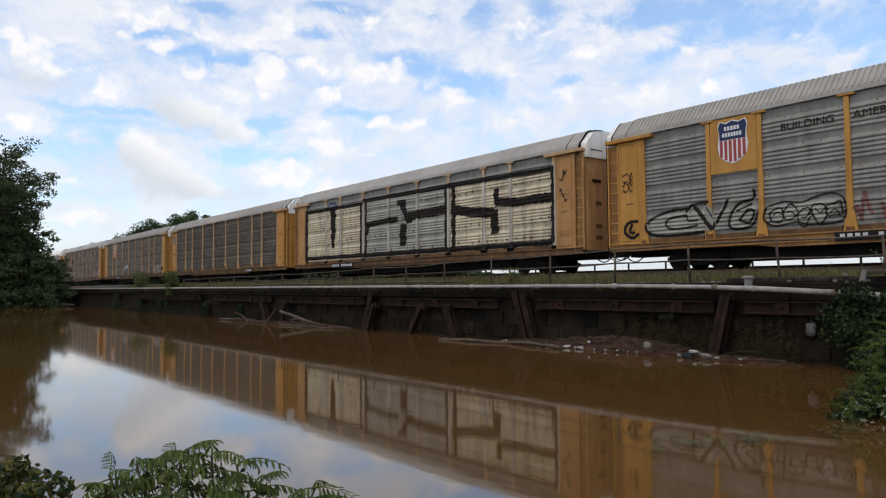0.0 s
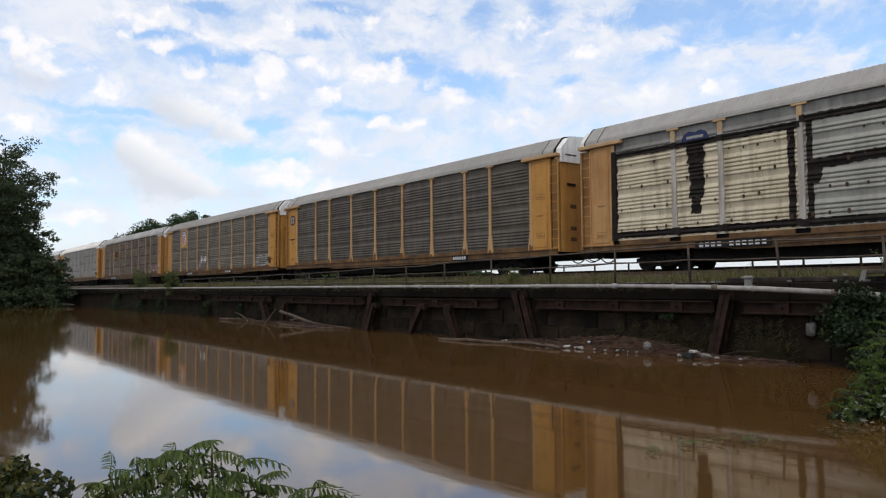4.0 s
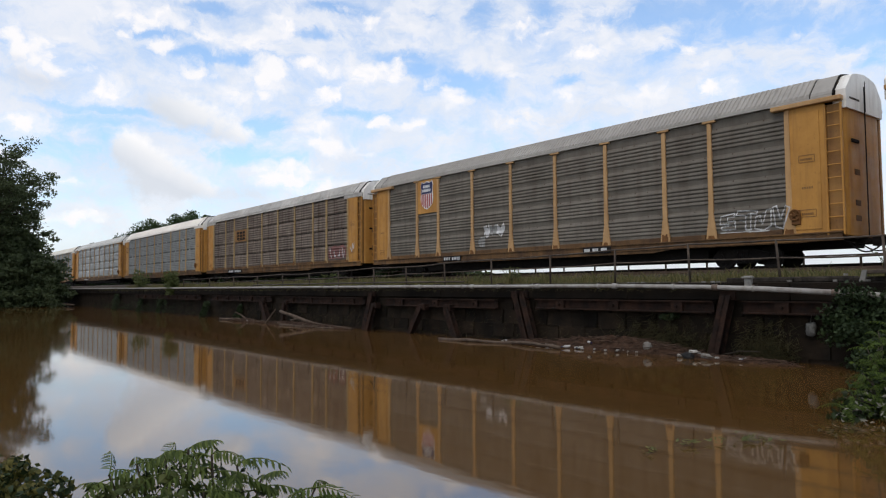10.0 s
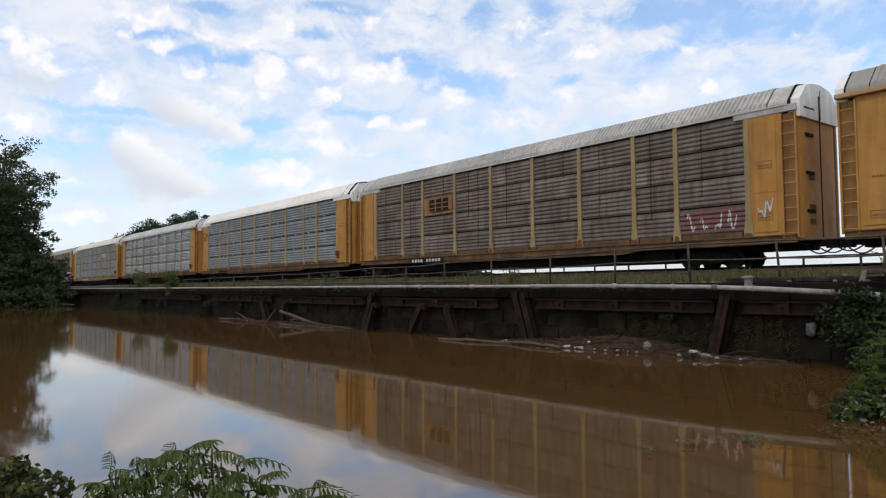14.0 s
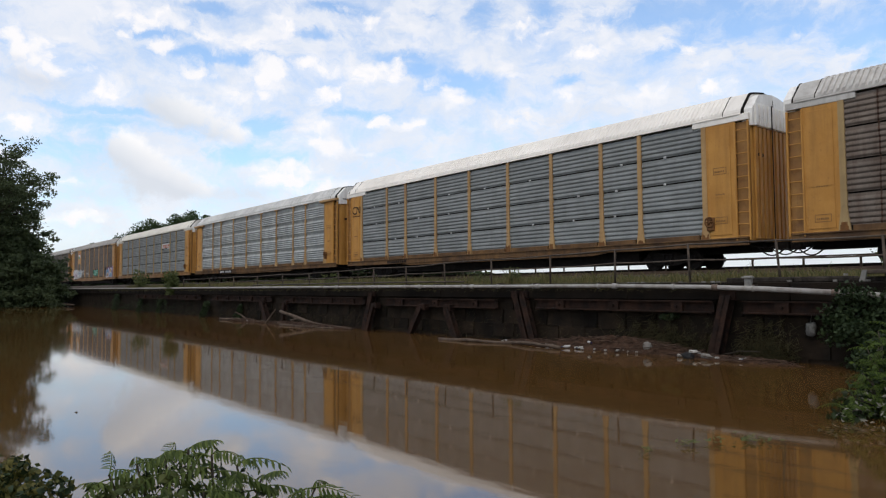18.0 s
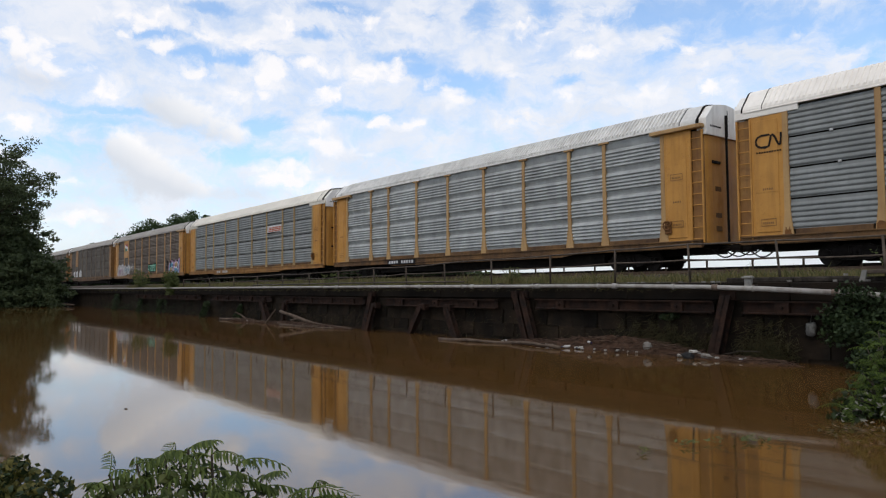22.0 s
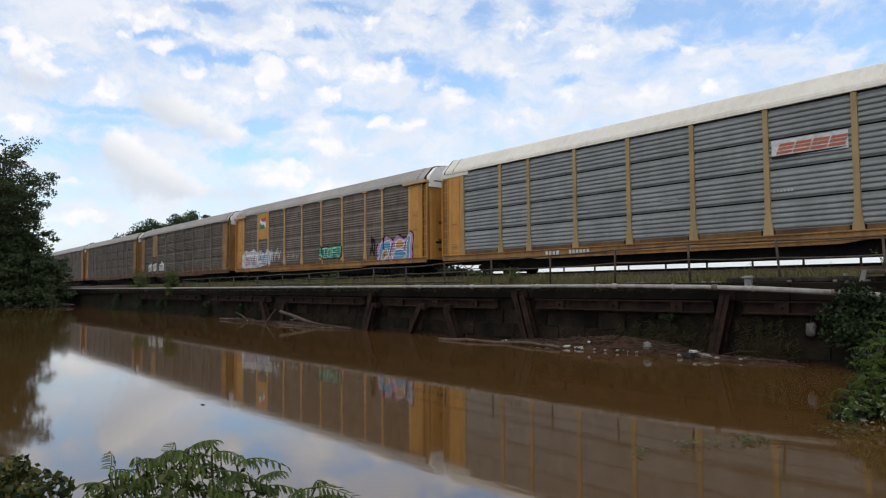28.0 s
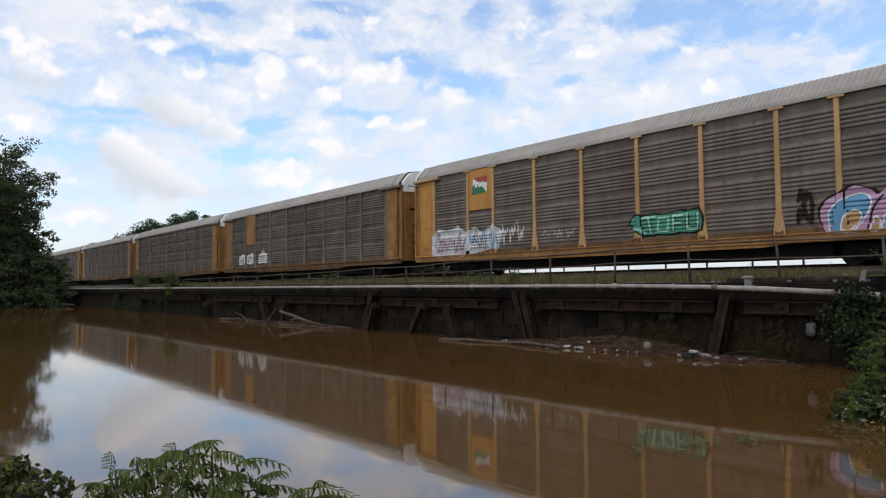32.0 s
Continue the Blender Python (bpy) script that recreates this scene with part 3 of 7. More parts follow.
def track():
    t = thing("track", "railway track of rusty rails on dark wooden ties", "railway track", (0, TRACK_Y, 0), kind="structure")
    prof = [(-0.07, 0), (0.07, 0), (0.07, 0.02), (0.012, 0.04), (0.012, 0.13), (0.036, 0.14), (0.036, 0.17), (-0.036, 0.17), (-0.036, 0.14), (-0.012, 0.13), (-0.012, 0.04), (-0.07, 0.02)]
    for side in (-1, 1):
        part("rail", mesh("rail:%d" % side, "rail", lambda: Shape().prism([(p[0] + side * 0.7535, p[1] + RAIL_Z - 0.17) for p in prof], -420, 220, "x")), t)
    tie = mesh("tie", "tie", lambda: Shape().box(-0.11, 0.11, -1.3, 1.3, -0.17, 0.0, 0.01))
    for i in range(150):
        part("tie", tie, t, (8 - 0.52 * i, 0, RAIL_Z - 0.165))


track()


# ---------------------------------------------------------------- the low clouds that drift
def cloud_material(blobs, seed):
    m = bpy.data.materials.new("drifting_cloud")
    m.use_nodes = True
    n, l = m.node_tree.nodes, m.node_tree.links
    n.remove(n["Principled BSDF"])
    tc = n.new("ShaderNodeTexCoord")

    def noise_(scale, detail, rough=0.6):
        t = n.new("ShaderNodeTexNoise")
        t.inputs["Scale"].default_value, t.inputs["Detail"].default_value, t.inputs["Roughness"].default_value = scale, detail, rough
        l.new(tc.outputs["Object"], t.inputs["Vector"])
        return t

    def rng(v, a, b, lo, hi):
        r = n.new("ShaderNodeMapRange")
        r.interpolation_type = "SMOOTHSTEP"
        r.inputs[1].default_value, r.inputs[2].default_value, r.inputs[3].default_value, r.inputs[4].default_value = a, b, lo, hi
        l.new(v, r.inputs[0])
        return r.outputs[0]

    def two(op, a, b, c=None):
        k = n.new("ShaderNodeMath")
        k.operation = op
        for i, v in enumerate((a, b, c)):
            if isinstance(v, (int, float)):
                k.inputs[i].default_value = v
            elif v is not None:
                l.new(v, k.inputs[i])
        return k.outputs[0]

    total = None
    for x, z, sx, sz, k in blobs:
        v = n.new("ShaderNodeVectorMath")
        v.operation = "MULTIPLY_ADD"
        l.new(tc.outputs["Object"], v.inputs[0])
        sx, sz = 1.5 * sx, 1.5 * sz
        v.inputs[1].default_value, v.inputs[2].default_value = (1 / sx, 0, 1 / sz), (-x / sx, 0, -z / sz)
        g = n.new("ShaderNodeVectorMath")
        g.operation = "LENGTH"
        l.new(v.outputs[0], g.inputs[0])
        w = rng(g.outputs["Value"], 1.0, 0.0, 0.0, k)
        total = w if total is None else two("ADD", total, w)
    fine, broad = noise_(0.011, 9.0, 0.64), noise_(0.006, 4.0, 0.5)
    # nothing where the heaps end, so that the sheet's rim never shows
    gate = rng(total, 0.02, 0.20, 0.0, 1.0)
    body = two("MULTIPLY", rng(two("MULTIPLY_ADD", two("SUBTRACT", fine.outputs["Fac"], 0.5), 2.0, total), 0.30, 1.05, 0.0, 0.97), gate)
    sep = n.new("ShaderNodeSeparateXYZ")
    l.new(tc.outputs["Object"], sep.inputs[0])
    slant = two("MULTIPLY_ADD", sep.outputs[0], 0.006, two("MULTIPLY", sep.outputs[2], 0.012))
    lit = two("MAXIMUM", 0.0, two("MINIMUM", 1.0, two("ADD", two("ADD", slant, 0.06), two("MULTIPLY", broad.outputs["Fac"], 0.95))))
    c = n.new("ShaderNodeMixRGB")
    c.inputs[1].default_value, c.inputs[2].default_value = (0.72, 0.76, 0.83, 1), (1.0, 0.99, 1.0, 1)
    l.new(lit, c.inputs[0])
    e, t, mix = n.new("ShaderNodeEmission"), n.new("ShaderNodeBsdfTransparent"), n.new("ShaderNodeMixShader")
    l.new(c.outputs[0], e.inputs[0])
    l.new(body, mix.inputs[0])
    l.new(t.outputs[0], mix.inputs[1])
    l.new(e.outputs[0], mix.inputs[2])
    l.new(mix.outputs[0], n["Material Output"].inputs[0])
    return m


def cloud(label, bearing, height, half, tall, blobs, seed, far=2400.0):
    """A thin far-off sheet of cloud. bearing: to the right of the view's way."""
    a = math.atan2(0.6210, -0.7839) - bearing
    at = Vector((far * math.cos(a), far * math.sin(a), far * math.tan(height)))
    s = Shape().add([(-half, 0, -tall), (half, 0, -tall), (half, 0, tall), (-half, 0, tall)], [(0, 1, 2, 3)])
    ob = thing("cloud", label, "cloud", kind="structure", data=s.made("cloud", cloud_material(blobs, seed)))
    turn = math.degrees(a) - 90
    return ob, at, turn, Vector((math.sin(a), -math.cos(a), 0))


DRIFTING = [
    cloud("white heaped cloud with a grey underside, drifting", -0.385, 0.165, 330, 200,
          [(-100, 62, 66, 60, 0.9), (-46, 34, 90, 64, 0.8), (30, -22, 110, 56, 0.8), (112, -76, 90, 44, 0.7), (-50, -50, 150, 80, 0.45), (50, -100, 170, 50, 0.45)], 1),
    cloud("ragged pale grey cloud, drifting", -0.345, 0.238, 300, 170, [(-66, 14, 120, 66, 0.9), (45, -26, 140, 62, 0.85), (150, -84, 100, 48, 0.75)], 2),
]


# ---------------------------------------------------------------- retaining wall
def wall():
    w = thing("wall_river", "dark stained retaining wall of stone with a concrete cap", "retaining wall", kind="structure")
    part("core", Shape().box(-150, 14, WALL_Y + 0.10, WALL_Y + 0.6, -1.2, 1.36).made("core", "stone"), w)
    rng = np.random.default_rng(2)
    # cap in cast lengths, uneven by a finger's width
    x = 12.0
    while x > -118:
        n = 3.4 + 1.6 * rng.random() if x > -60 else 9.0
        dy, dz = 0.03 * rng.random(), 0.04 * (rng.random() - 0.5)
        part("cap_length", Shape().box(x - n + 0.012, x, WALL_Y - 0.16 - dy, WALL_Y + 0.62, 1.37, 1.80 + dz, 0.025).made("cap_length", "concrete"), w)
        x -= n
    # a kerb of broken concrete on the nearer end
    x = 6.0
    while x > -8.4:
        n = 1.2 + 1.3 * rng.random()
        part("kerb_block", Shape().box(x - n + 0.02, x, WALL_Y + 0.12 + 0.05 * rng.random(), WALL_Y + 0.60, 1.79, 1.90 + 0.05 * rng.random(), 0.03).made("kerb_block", "kerb"), w)
        x -= n
    # chips of pale mortar on the kerb and the cap
    chip = Shape().prism([(-0.05, -0.03), (0.03, -0.045), (0.06, 0.01), (0.0, 0.045), (-0.045, 0.02)], 0.0, 0.045, "z").made("chip", "mortar")
    for _ in range(26):
        x = 2.0 - 14.5 * rng.random()
        part("chip", chip, w, (x, WALL_Y + 0.05 + 0.12 * rng.random(), 1.80 if x < -8.4 or rng.random() < 0.6 else 1.93), turn=360 * rng.random())
    # stone courses
    kinds = []
    for v in range(5):
        s = Shape()
        b = bmesh.new()
        bmesh.ops.create_cube(b, size=1.0)
        bmesh.ops.bevel(b, geom=b.edges[:], offset=0.02, segments=1, affect="EDGES")
        for p in b.verts:
            p.co = Vector((p.co.x * 0.97, p.co.y * 0.30, p.co.z * 0.44)) + 0.018 * Vector(rng.normal(size=3))
        b.verts.index_update()
        s.add([p.co for p in b.verts], [[q.index for q in f.verts] for f in b.faces])
        b.free()
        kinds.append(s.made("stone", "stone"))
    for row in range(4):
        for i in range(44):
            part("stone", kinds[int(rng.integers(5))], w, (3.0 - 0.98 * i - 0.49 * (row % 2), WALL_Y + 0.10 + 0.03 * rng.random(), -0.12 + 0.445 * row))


def waler(x0, x1, z=1.20):
    """A rusty channel bolted along the wall on packing blocks."""
    t = thing("steel_waler", "rusty steel channel bolted along the wall", "steel beam", ((x0 + x1) / 2, WALL_Y - 0.16, z), "steel walers on the wall")
    h, half = 0.15, (x1 - x0) / 2
    part("channel", Shape().prism([(-0.14, -h), (0.0, -h), (0.0, h), (-0.14, h), (-0.14, h - 0.035), (-0.03, h - 0.035), (-0.03, -h + 0.035), (-0.14, -h + 0.035)], -half, half, "x").made("channel", "rust"), t)
    n = max(2, int((x1 - x0) / 1.7))
    for i in range(n):
        x = -half + (i + 0.5) * (x1 - x0) / n
        part("packing_block", mesh("packing_block", "rust", lambda: Shape().box(-0.16, 0.16, -0.12, 0.16, -0.14, 0.14, 0.01)), t, (x, 0, 0))
        part("bolt", mesh("bolt", "rust", lambda: Shape().tube([(0, -0.18, 0), (0, -0.12, 0)], 0.04, 6)), t, (x, 0, 0))


def brace(top, foot, width, label="rusty steel raker leaning on the wall"):
    """A leaning H-beam with its foot in the water."""
    a, b = Vector(top), Vector(foot)
    d = (a - b).normalized()
    side = Vector((1, 0, 0)) - d * d.x
    side.normalize()
    out = d.cross(side)
    s = Shape()
    h, f = width / 2, 0.018
    for u0, u1, v0, v1 in ((-h, h, -h, -h + 0.03), (-h, h, h - 0.03, h), (-f, f, -h, h)):
        c = [p + side * u + out * v for p in (b - d * 0.6 - a, Vector((0, 0, 0))) for u, v in ((u0, v0), (u1, v0), (u1, v1), (u0, v1))]
        s.add(c, [(0, 1, 2, 3), (7, 6, 5, 4), (0, 4, 5, 1), (1, 5, 6, 2), (2, 6, 7, 3), (3, 7, 4, 0)])
    t = thing("steel_brace", label, "steel beam", top, "steel braces of the wall")
    part("beam", s.made("beam", "rust"), t)
    part("head_plate", Shape().box(-0.2, 0.2, -0.03, 0.22, -0.12, 0.1, 0.01).made("head_plate", "rust"), t)


wall()
for x0, x1, z in ((-23.8, -17.2, 1.17), (-15.4, -9.45, 1.21), (-8.7, -3.0, 1.22), (-33.0, -25.4, 1.17), (-43.0, -34.5, 1.18), (-60.0, -45.0, 1.18)):
    waler(x0, x1, z)
for x0, x1, w in ((-24.73, -24.99, 0.26), (-16.3, -15.62, 0.20), (-15.98, -15.30, 0.20), (-9.06, -9.32, 0.27)):
    brace((x0, WALL_Y - 0.22, 1.50), (x1, WALL_Y - 0.42, 0.0), w)
for x0, x1, w in ((-24.45, -24.70, 0.18), (-21.17, -21.71, 0.22), (-19.66, -18.96, 0.24), (-35.3, -34.27, 0.26), (-32.6, -32.5, 0.22)):
    brace((x0, WALL_Y - 0.36, 1.02), (x1, WALL_Y - 0.50, 0.0), w)


# ---------------------------------------------------------------- pipe and railing on the wall
def pipe():
    t = thing("water_pipe", "long dull zinc pipe slung along the wall", "pipe")
    path = [(-150, 1.92), (-110, 1.88), (-70, 1.83), (-47, 1.80), (-31, 1.785), (-23, 1.775), (-17.8, 1.755), (-14.5, 1.75), (-11.7, 1.735), (-9.6, 1.70), (-8.0, 1.645), (-6.6, 1.57), (-5.2, 1.485), (-2.5, 1.32), (1.5, 1.10)]
    lined = [Vector((x, WALL_Y - 0.36, z)) for x, z in path]
    part("pipe_run", Shape().tube(lined, [0.050] * 9 + [0.055] + [0.060] * 5, 12).made("pipe_run", "galv_pipe", True), t)

    def at(x):
        for (xa, za), (xb, zb) in zip(path, path[1:]):
            if xa <= x <= xb:
                return za + (zb - za) * (x - xa) / (xb - xa)
        return 1.8

    for x in [-1.2, -5.15, -6.55, -9.3, -12.3, -15.2, -18.3, -21.3, -24.5, -27.5, -31.0, -35, -40, -46, -53]:
        part("coupling", mesh("coupling", "rust_pipe" if x > -10 else "galv_pipe", lambda: Shape().tube([(-0.075, 0, 0), (-0.06, 0, 0), (0.06, 0, 0), (0.075, 0, 0)], [0.066, 0.074, 0.074, 0.066], 12)), t, (x, WALL_Y - 0.36, at(x)))
    for x in [-3.4, -8.35, -10.45, -12.85, -15.4, -17.0, -18.8, -20.4, -22.2, -24.0, -25.6, -28.6, -31.5, -37, -43]:
        c = part("hanger", mesh("hanger", "iron", lambda: Shape().box(-0.025, 0.025, -0.02, 0.30, 0.07, 0.10).box(-0.025, 0.025, 0.24, 0.30, -0.25, 0.10)), t, (x, WALL_Y - 0.36, at(x)))
        part("strap", mesh("strap", "galv_pipe", lambda: Shape().tube([(-0.025, 0, 0), (0.025, 0, 0)], 0.074, 12)), c)


POST_X = [-3.4, -5.86, -8.12, -10.46, -12.83, -15.35, -18.10, -20.70, -23.18, -25.56, -28.58, -31.44, -34.4, -37.6, -41, -45, -50]
POST_T = [2.76, 2.76, 2.79, 2.81, 2.77, 2.71, 2.68, 2.62, 2.58, 2.55, 2.52, 2.47, 2.45, 2.44, 2.42, 2.40, 2.40]


def railing():
    t = thing("railing", "rusty iron pipe railing, bent, on the wall's cap", "railing")
    y = WALL_Y + 0.38
    rng = np.random.default_rng(8)
    tops, mids = [], []
    for x, z in zip(POST_X, POST_T):
        lean = 0.04 * rng.normal()
        foot, head = Vector((x - lean * 0.5, y, 1.76)), Vector((x + lean * 0.3, y - 0.02, z))
        part("post", Shape().tube([foot, head], 0.030, 8).made("post", "iron", True), t)
        part("base_plate", mesh("base_plate", "iron", lambda: Shape().box(-0.09, 0.09, -0.09, 0.09, 0, 0.03, 0.005)), t, (foot.x, y, 1.785))
        tops.append(head)
        mids.append(foot.lerp(head, 0.60) + Vector((0, 0, 0.02 * rng.normal())))

    def sag(ps, drop):
        out = []
        for a, b in zip(ps, ps[1:]):
            out += [a.lerp(b, u) + Vector((0, 0, -drop * 4 * u * (1 - u))) for u in (0.0, 0.25, 0.5, 0.75)]
        return out + [ps[-1]]

    part("top_rail", Shape().tube([p + Vector((0, 0, 0.07 * noise.noise((p.x * 0.33, 0, 9)) * min(1.0, max(0.15, (-p.x - 14) / 8)))) for p in sag(tops, 0.012)], 0.023, 8).made("top_rail", "iron", True), t)
    part("middle_rail", Shape().tube(sag(mids, 0.02), 0.020, 8).made("middle_rail", "iron", True), t)
    part("loose_bar", Shape().tube([(-19.4, y - 0.15, 1.93), (-24, y - 0.12, 1.95), (-30, y - 0.1, 1.95), (-38, y - 0.1, 1.93)], 0.03, 8).made("loose_bar", "iron", True), t, label="loose iron bar along the cap")


def wall_box():
    t = thing("cable_bracket", "small grey metal box on a leaning bracket", "bracket", (-6.15, WALL_Y + 0.05, 1.80))
    part("box", Shape().box(0.05, 0.62, -0.08, 0.30, 0.16, 0.24, 0.015).made("box", "iron"), t)
    part("arm", Shape().prism([(-0.14, -0.30), (-0.02, -0.30), (0.10, 0.24), (0.0, 0.24)], -0.10, -0.06).made("arm", "galv_old"), t)
    t = thing("pipe_bracket", "pale metal plate holding the pipe", "bracket", (-8.55, WALL_Y - 0.20, 1.70))
    part("plate", Shape().box(-0.09, 0.09, -0.03, 0.03, -0.05, 0.26, 0.008).made("plate", "galv_old"), t)
    part("lip", Shape().box(-0.12, 0.12, -0.10, 0.06, 0.20, 0.24, 0.008).made("lip", "galv_old"), t)
    t = thing("plastic_bag", "pale torn plastic bag hanging by a cord before the wall", "bag", (-7.18, WALL_Y - 0.16, 0.76))
    s = Shape()
    rows = [(0.135, 0.085, 0.03), (0.12, 0.10, 0.045), (0.05, 0.105, 0.05), (-0.03, 0.100, 0.05), (-0.10, 0.085, 0.04), (-0.135, 0.055, 0.02)]
    for z, w, d in rows:
        for i in range(14):
            a = 2 * math.pi * i / 14
            e = 1 + 0.55 * noise.noise((2.2 * math.cos(a), 2.2 * math.sin(a), 7 * z))
            s.v.append((w * e * math.cos(a), d * e * math.sin(a), z + 0.07 * noise.noise((2.5 * math.cos(a), 5 * z, 2))))
    s.f = [(j * 14 + i, j * 14 + (i + 1) % 14, (j + 1) * 14 + (i + 1) % 14, (j + 1) * 14 + i) for j in range(5) for i in range(14)] + [tuple(range(14)), tuple(range(83, 69, -1))]
    part("bag", s.made("bag", "film", True), t)
    part("cord", Shape().tube([(0, 0, 0.15), (0.008, 0.01, 0.25), (0.0, 0.06, 0.36)], 0.007, 5).made("cord", "film"), t, label="thin cord")



def guard_rail():
    """A low rail on the far side of the track."""
    t = thing("guard_rail", "low dark guard rail beyond the track", "guard rail")
    part("beam", Shape().box(-75, 12, 30.0, 30.05, 2.88, 2.94, 0.01).made("beam", "iron"), t)
    part("lower_beam", Shape().box(-75, 12, 30.0, 30.06, 2.36, 2.57, 0.01).made("lower_beam", "under"), t)
    foot = mesh("guard_post", "iron", lambda: Shape().box(-0.04, 0.04, -0.05, 0.0, -1.10, 0.0))
    for i in range(38):
        part("post", foot, t, (10.5 - 2.2 * i, 30.0, 2.90))


pipe()
guard_rail()
railing()
wall_box()


# ---------------------------------------------------------------- the near bank
VIEW, ACROSS = Vector((-0.7839, 0.6210)), Vector((0.6210, 0.7839))


def bank_z(x, y):
    d, r = VIEW.dot(Vector((x, y))), ACROSS.dot(Vector((x, y)))
    s = max(4.2 - d, (r - 0.66 * d) * 0.9, (-r - 0.95 * d) * 0.6)
    return max(-0.6, min(0.45, 0.22 * s)) + 0.05 * noise.noise((x, y, 0))


sheet("bank", "muddy overgrown bank under the camera", "ground", spread((-40, -12, 2), (-12, 6, 0.6), (6, 40, 3)), spread((-30, -6, 3), (-6, WALL_Y - 0.2, 0.6)), bank_z, "bank")


# ---------------------------------------------------------------- the train
BAYS = [(-11.95, -9.1), (-9.1, -7.15), (-7.15, -4.3), (-4.3, -1.45), (-1.45, 1.45), (1.45, 4.3), (4.3, 7.15), (7.15, 9.1), (9.1, 11.95)]
POSTS = [-11.95, -9.1, -7.15, -4.3, -1.45, 1.45, 4.3, 7.15, 9.1, 11.95]
P_LOW, P_TOP = 1.28, 5.46       # foot and head of the side panels over the rail


def rib_profile(z0, z1, style):
    """The section of a side sheet: groups of rolled ribs, between them bands that lean out towards their head. Gives (depth, z) from foot to head."""
    band, ribs, pitch, k, lean = {"deep": (0.24, 5, 0.148, 1.05, 0.030), "bold": (0.26, 5, 0.144, 1.5, 0.060), "seam": (0.05, 5, 0.176, 1.1, 0.0)}[style]
    pts = [(lean * 0.5, z0), (0.0, z0 + band * 0.5)]
    z = z0 + band * 0.5
    while z + 0.06 < z1:
        for _ in range(ribs):
            if z + pitch > z1:
                break
            a = pitch
            pts += [(0.0, z + 0.02 * a), (-0.024 * k, z + 0.16 * a), (-0.036 * k, z + 0.34 * a), (-0.026 * k, z + 0.60 * a), (0.0, z + 0.92 * a)]
            z += a
        if lean and z + band < z1:
            pts += [(lean, z + 0.22 * band), (lean * 0.8, z + 0.5 * band)]
        z += band
    pts.append((0.0, z1))
    return pts


def side_sheet(width, z0, z1, style, skip=0.0):
    """One side panel; skip: how much of the profile's foot is left out."""
    p = rib_profile(z0, z1, style)
    if skip:
        p = [(0.0, skip)] + [(d, z) for d, z in p if z > skip]
        z0 = skip
    s = Shape()
    s.v = [(x, d, z) for x in (-width / 2, width / 2) for d, z in p]
    k = len(p)
    s.f = [(i, i + 1, i + 1 + k, i + k) for i in range(k - 1)]
    # a return at each edge gives it thickness
    s.add([(x, d, z) for x in (-width / 2, width / 2) for d, z in ((0.0, z0), (0.05, z0), (0.05, z1), (0.0, z1))], [(0, 1, 2, 3), (7, 6, 5, 4), (0, 4, 5, 1), (3, 2, 6, 7)])
    return s


def post_shape(style):
    s = Shape()
    if style == "cut":
        s.prism([(-0.11, P_LOW), (0.11, P_LOW), (0.09, P_TOP - 0.10), (-0.09, P_TOP - 0.10)], -0.045, 0.03)
    elif style == "flared":
        s.prism([(-0.22, P_LOW - 0.22), (0.22, P_LOW - 0.22), (0.095, P_LOW + 0.70), (0.078, P_TOP - 0.10), (-0.078, P_TOP - 0.10), (-0.095, P_LOW + 0.70)], -0.045, 0.03)
    else:
        s.prism([(-0.19, P_LOW - 0.22), (0.19, P_LOW - 0.22), (0.10, P_LOW + 0.55), (0.09, P_TOP), (-0.09, P_TOP), (-0.10, P_LOW + 0.55)], -0.045, 0.03)
    return s


ROOF = [(-1.53, 5.46), (-1.53, 5.57), (-1.49, 5.66), (-1.02, 6.17), (-0.94, 6.235), (-0.84, 6.275), (-0.42, 6.345), (0.0, 6.39)]
ROOF = ROOF + [(-y, z) for y, z in reversed(ROOF[:-1])]
ROOF_END = 12.72     # where the ribbed sheets give way to the smooth end section


def lofted(xs, rise):
    """A roof skin over stations (x, how far its ribs stand up)."""
    s = Shape()
    k, m = len(ROOF), len(xs)
    for x, up in xs:
        for y, z in ROOF:
            u = up if z > 5.65 else 0.0
            s.v.append((x, y * (1 + u / 1.6), 5.46 + (z - 5.46) * (rise + u / 0.9)))
    s.f = [(i * k + j, i * k + j + 1, (i + 1) * k + j + 1, (i + 1) * k + j) for i in range(m - 1) for j in range(k - 1)]
    s.f += [tuple(range(k)), tuple(range((m - 1) * k, m * k))]
    s.f.append((0, k - 1, (m - 1) * k + k - 1, (m - 1) * k))
    return s


def roof_shape(up, pitch, rise):
    """Ribbed sheets between the two end sections; without a pitch, smooth sheets lapped every metre and a half."""
    xs, n = [], round(2 * ROOF_END / (pitch or 1.5))
    d = 2 * ROOF_END / n
    for i in range(n):
        x = -ROOF_END + d * i
        xs += [(x, 0.0), (x + 0.40 * d, 0.0), (x + 0.50 * d, up), (x + 0.90 * d, up)] if pitch else [(x, 0.0), (x + 0.06, 0.012), (x + 0.10, 0.0)]
    return lofted(xs + [(ROOF_END, 0.0)], rise)


def roof_end_shape(rise):
    return lofted([(ROOF_END + 0.03, 0.004), (13.05, 0.006), (13.45, 0.0)], rise)


def end_cap_shape():
    """White upper end, folded from flat plates, from the roof down to the yellow doors."""
    s = Shape()
    half = [(-1.43, 5.05), (-1.43, 5.66), (-0.97, 6.15), (-0.84, 6.22), (-0.42, 6.29), (0.0, 6.33)]
    s.prism(half + [(-y, z) for y, z in reversed(half[:-1])], 13.30, 13.70, "x")
    return s


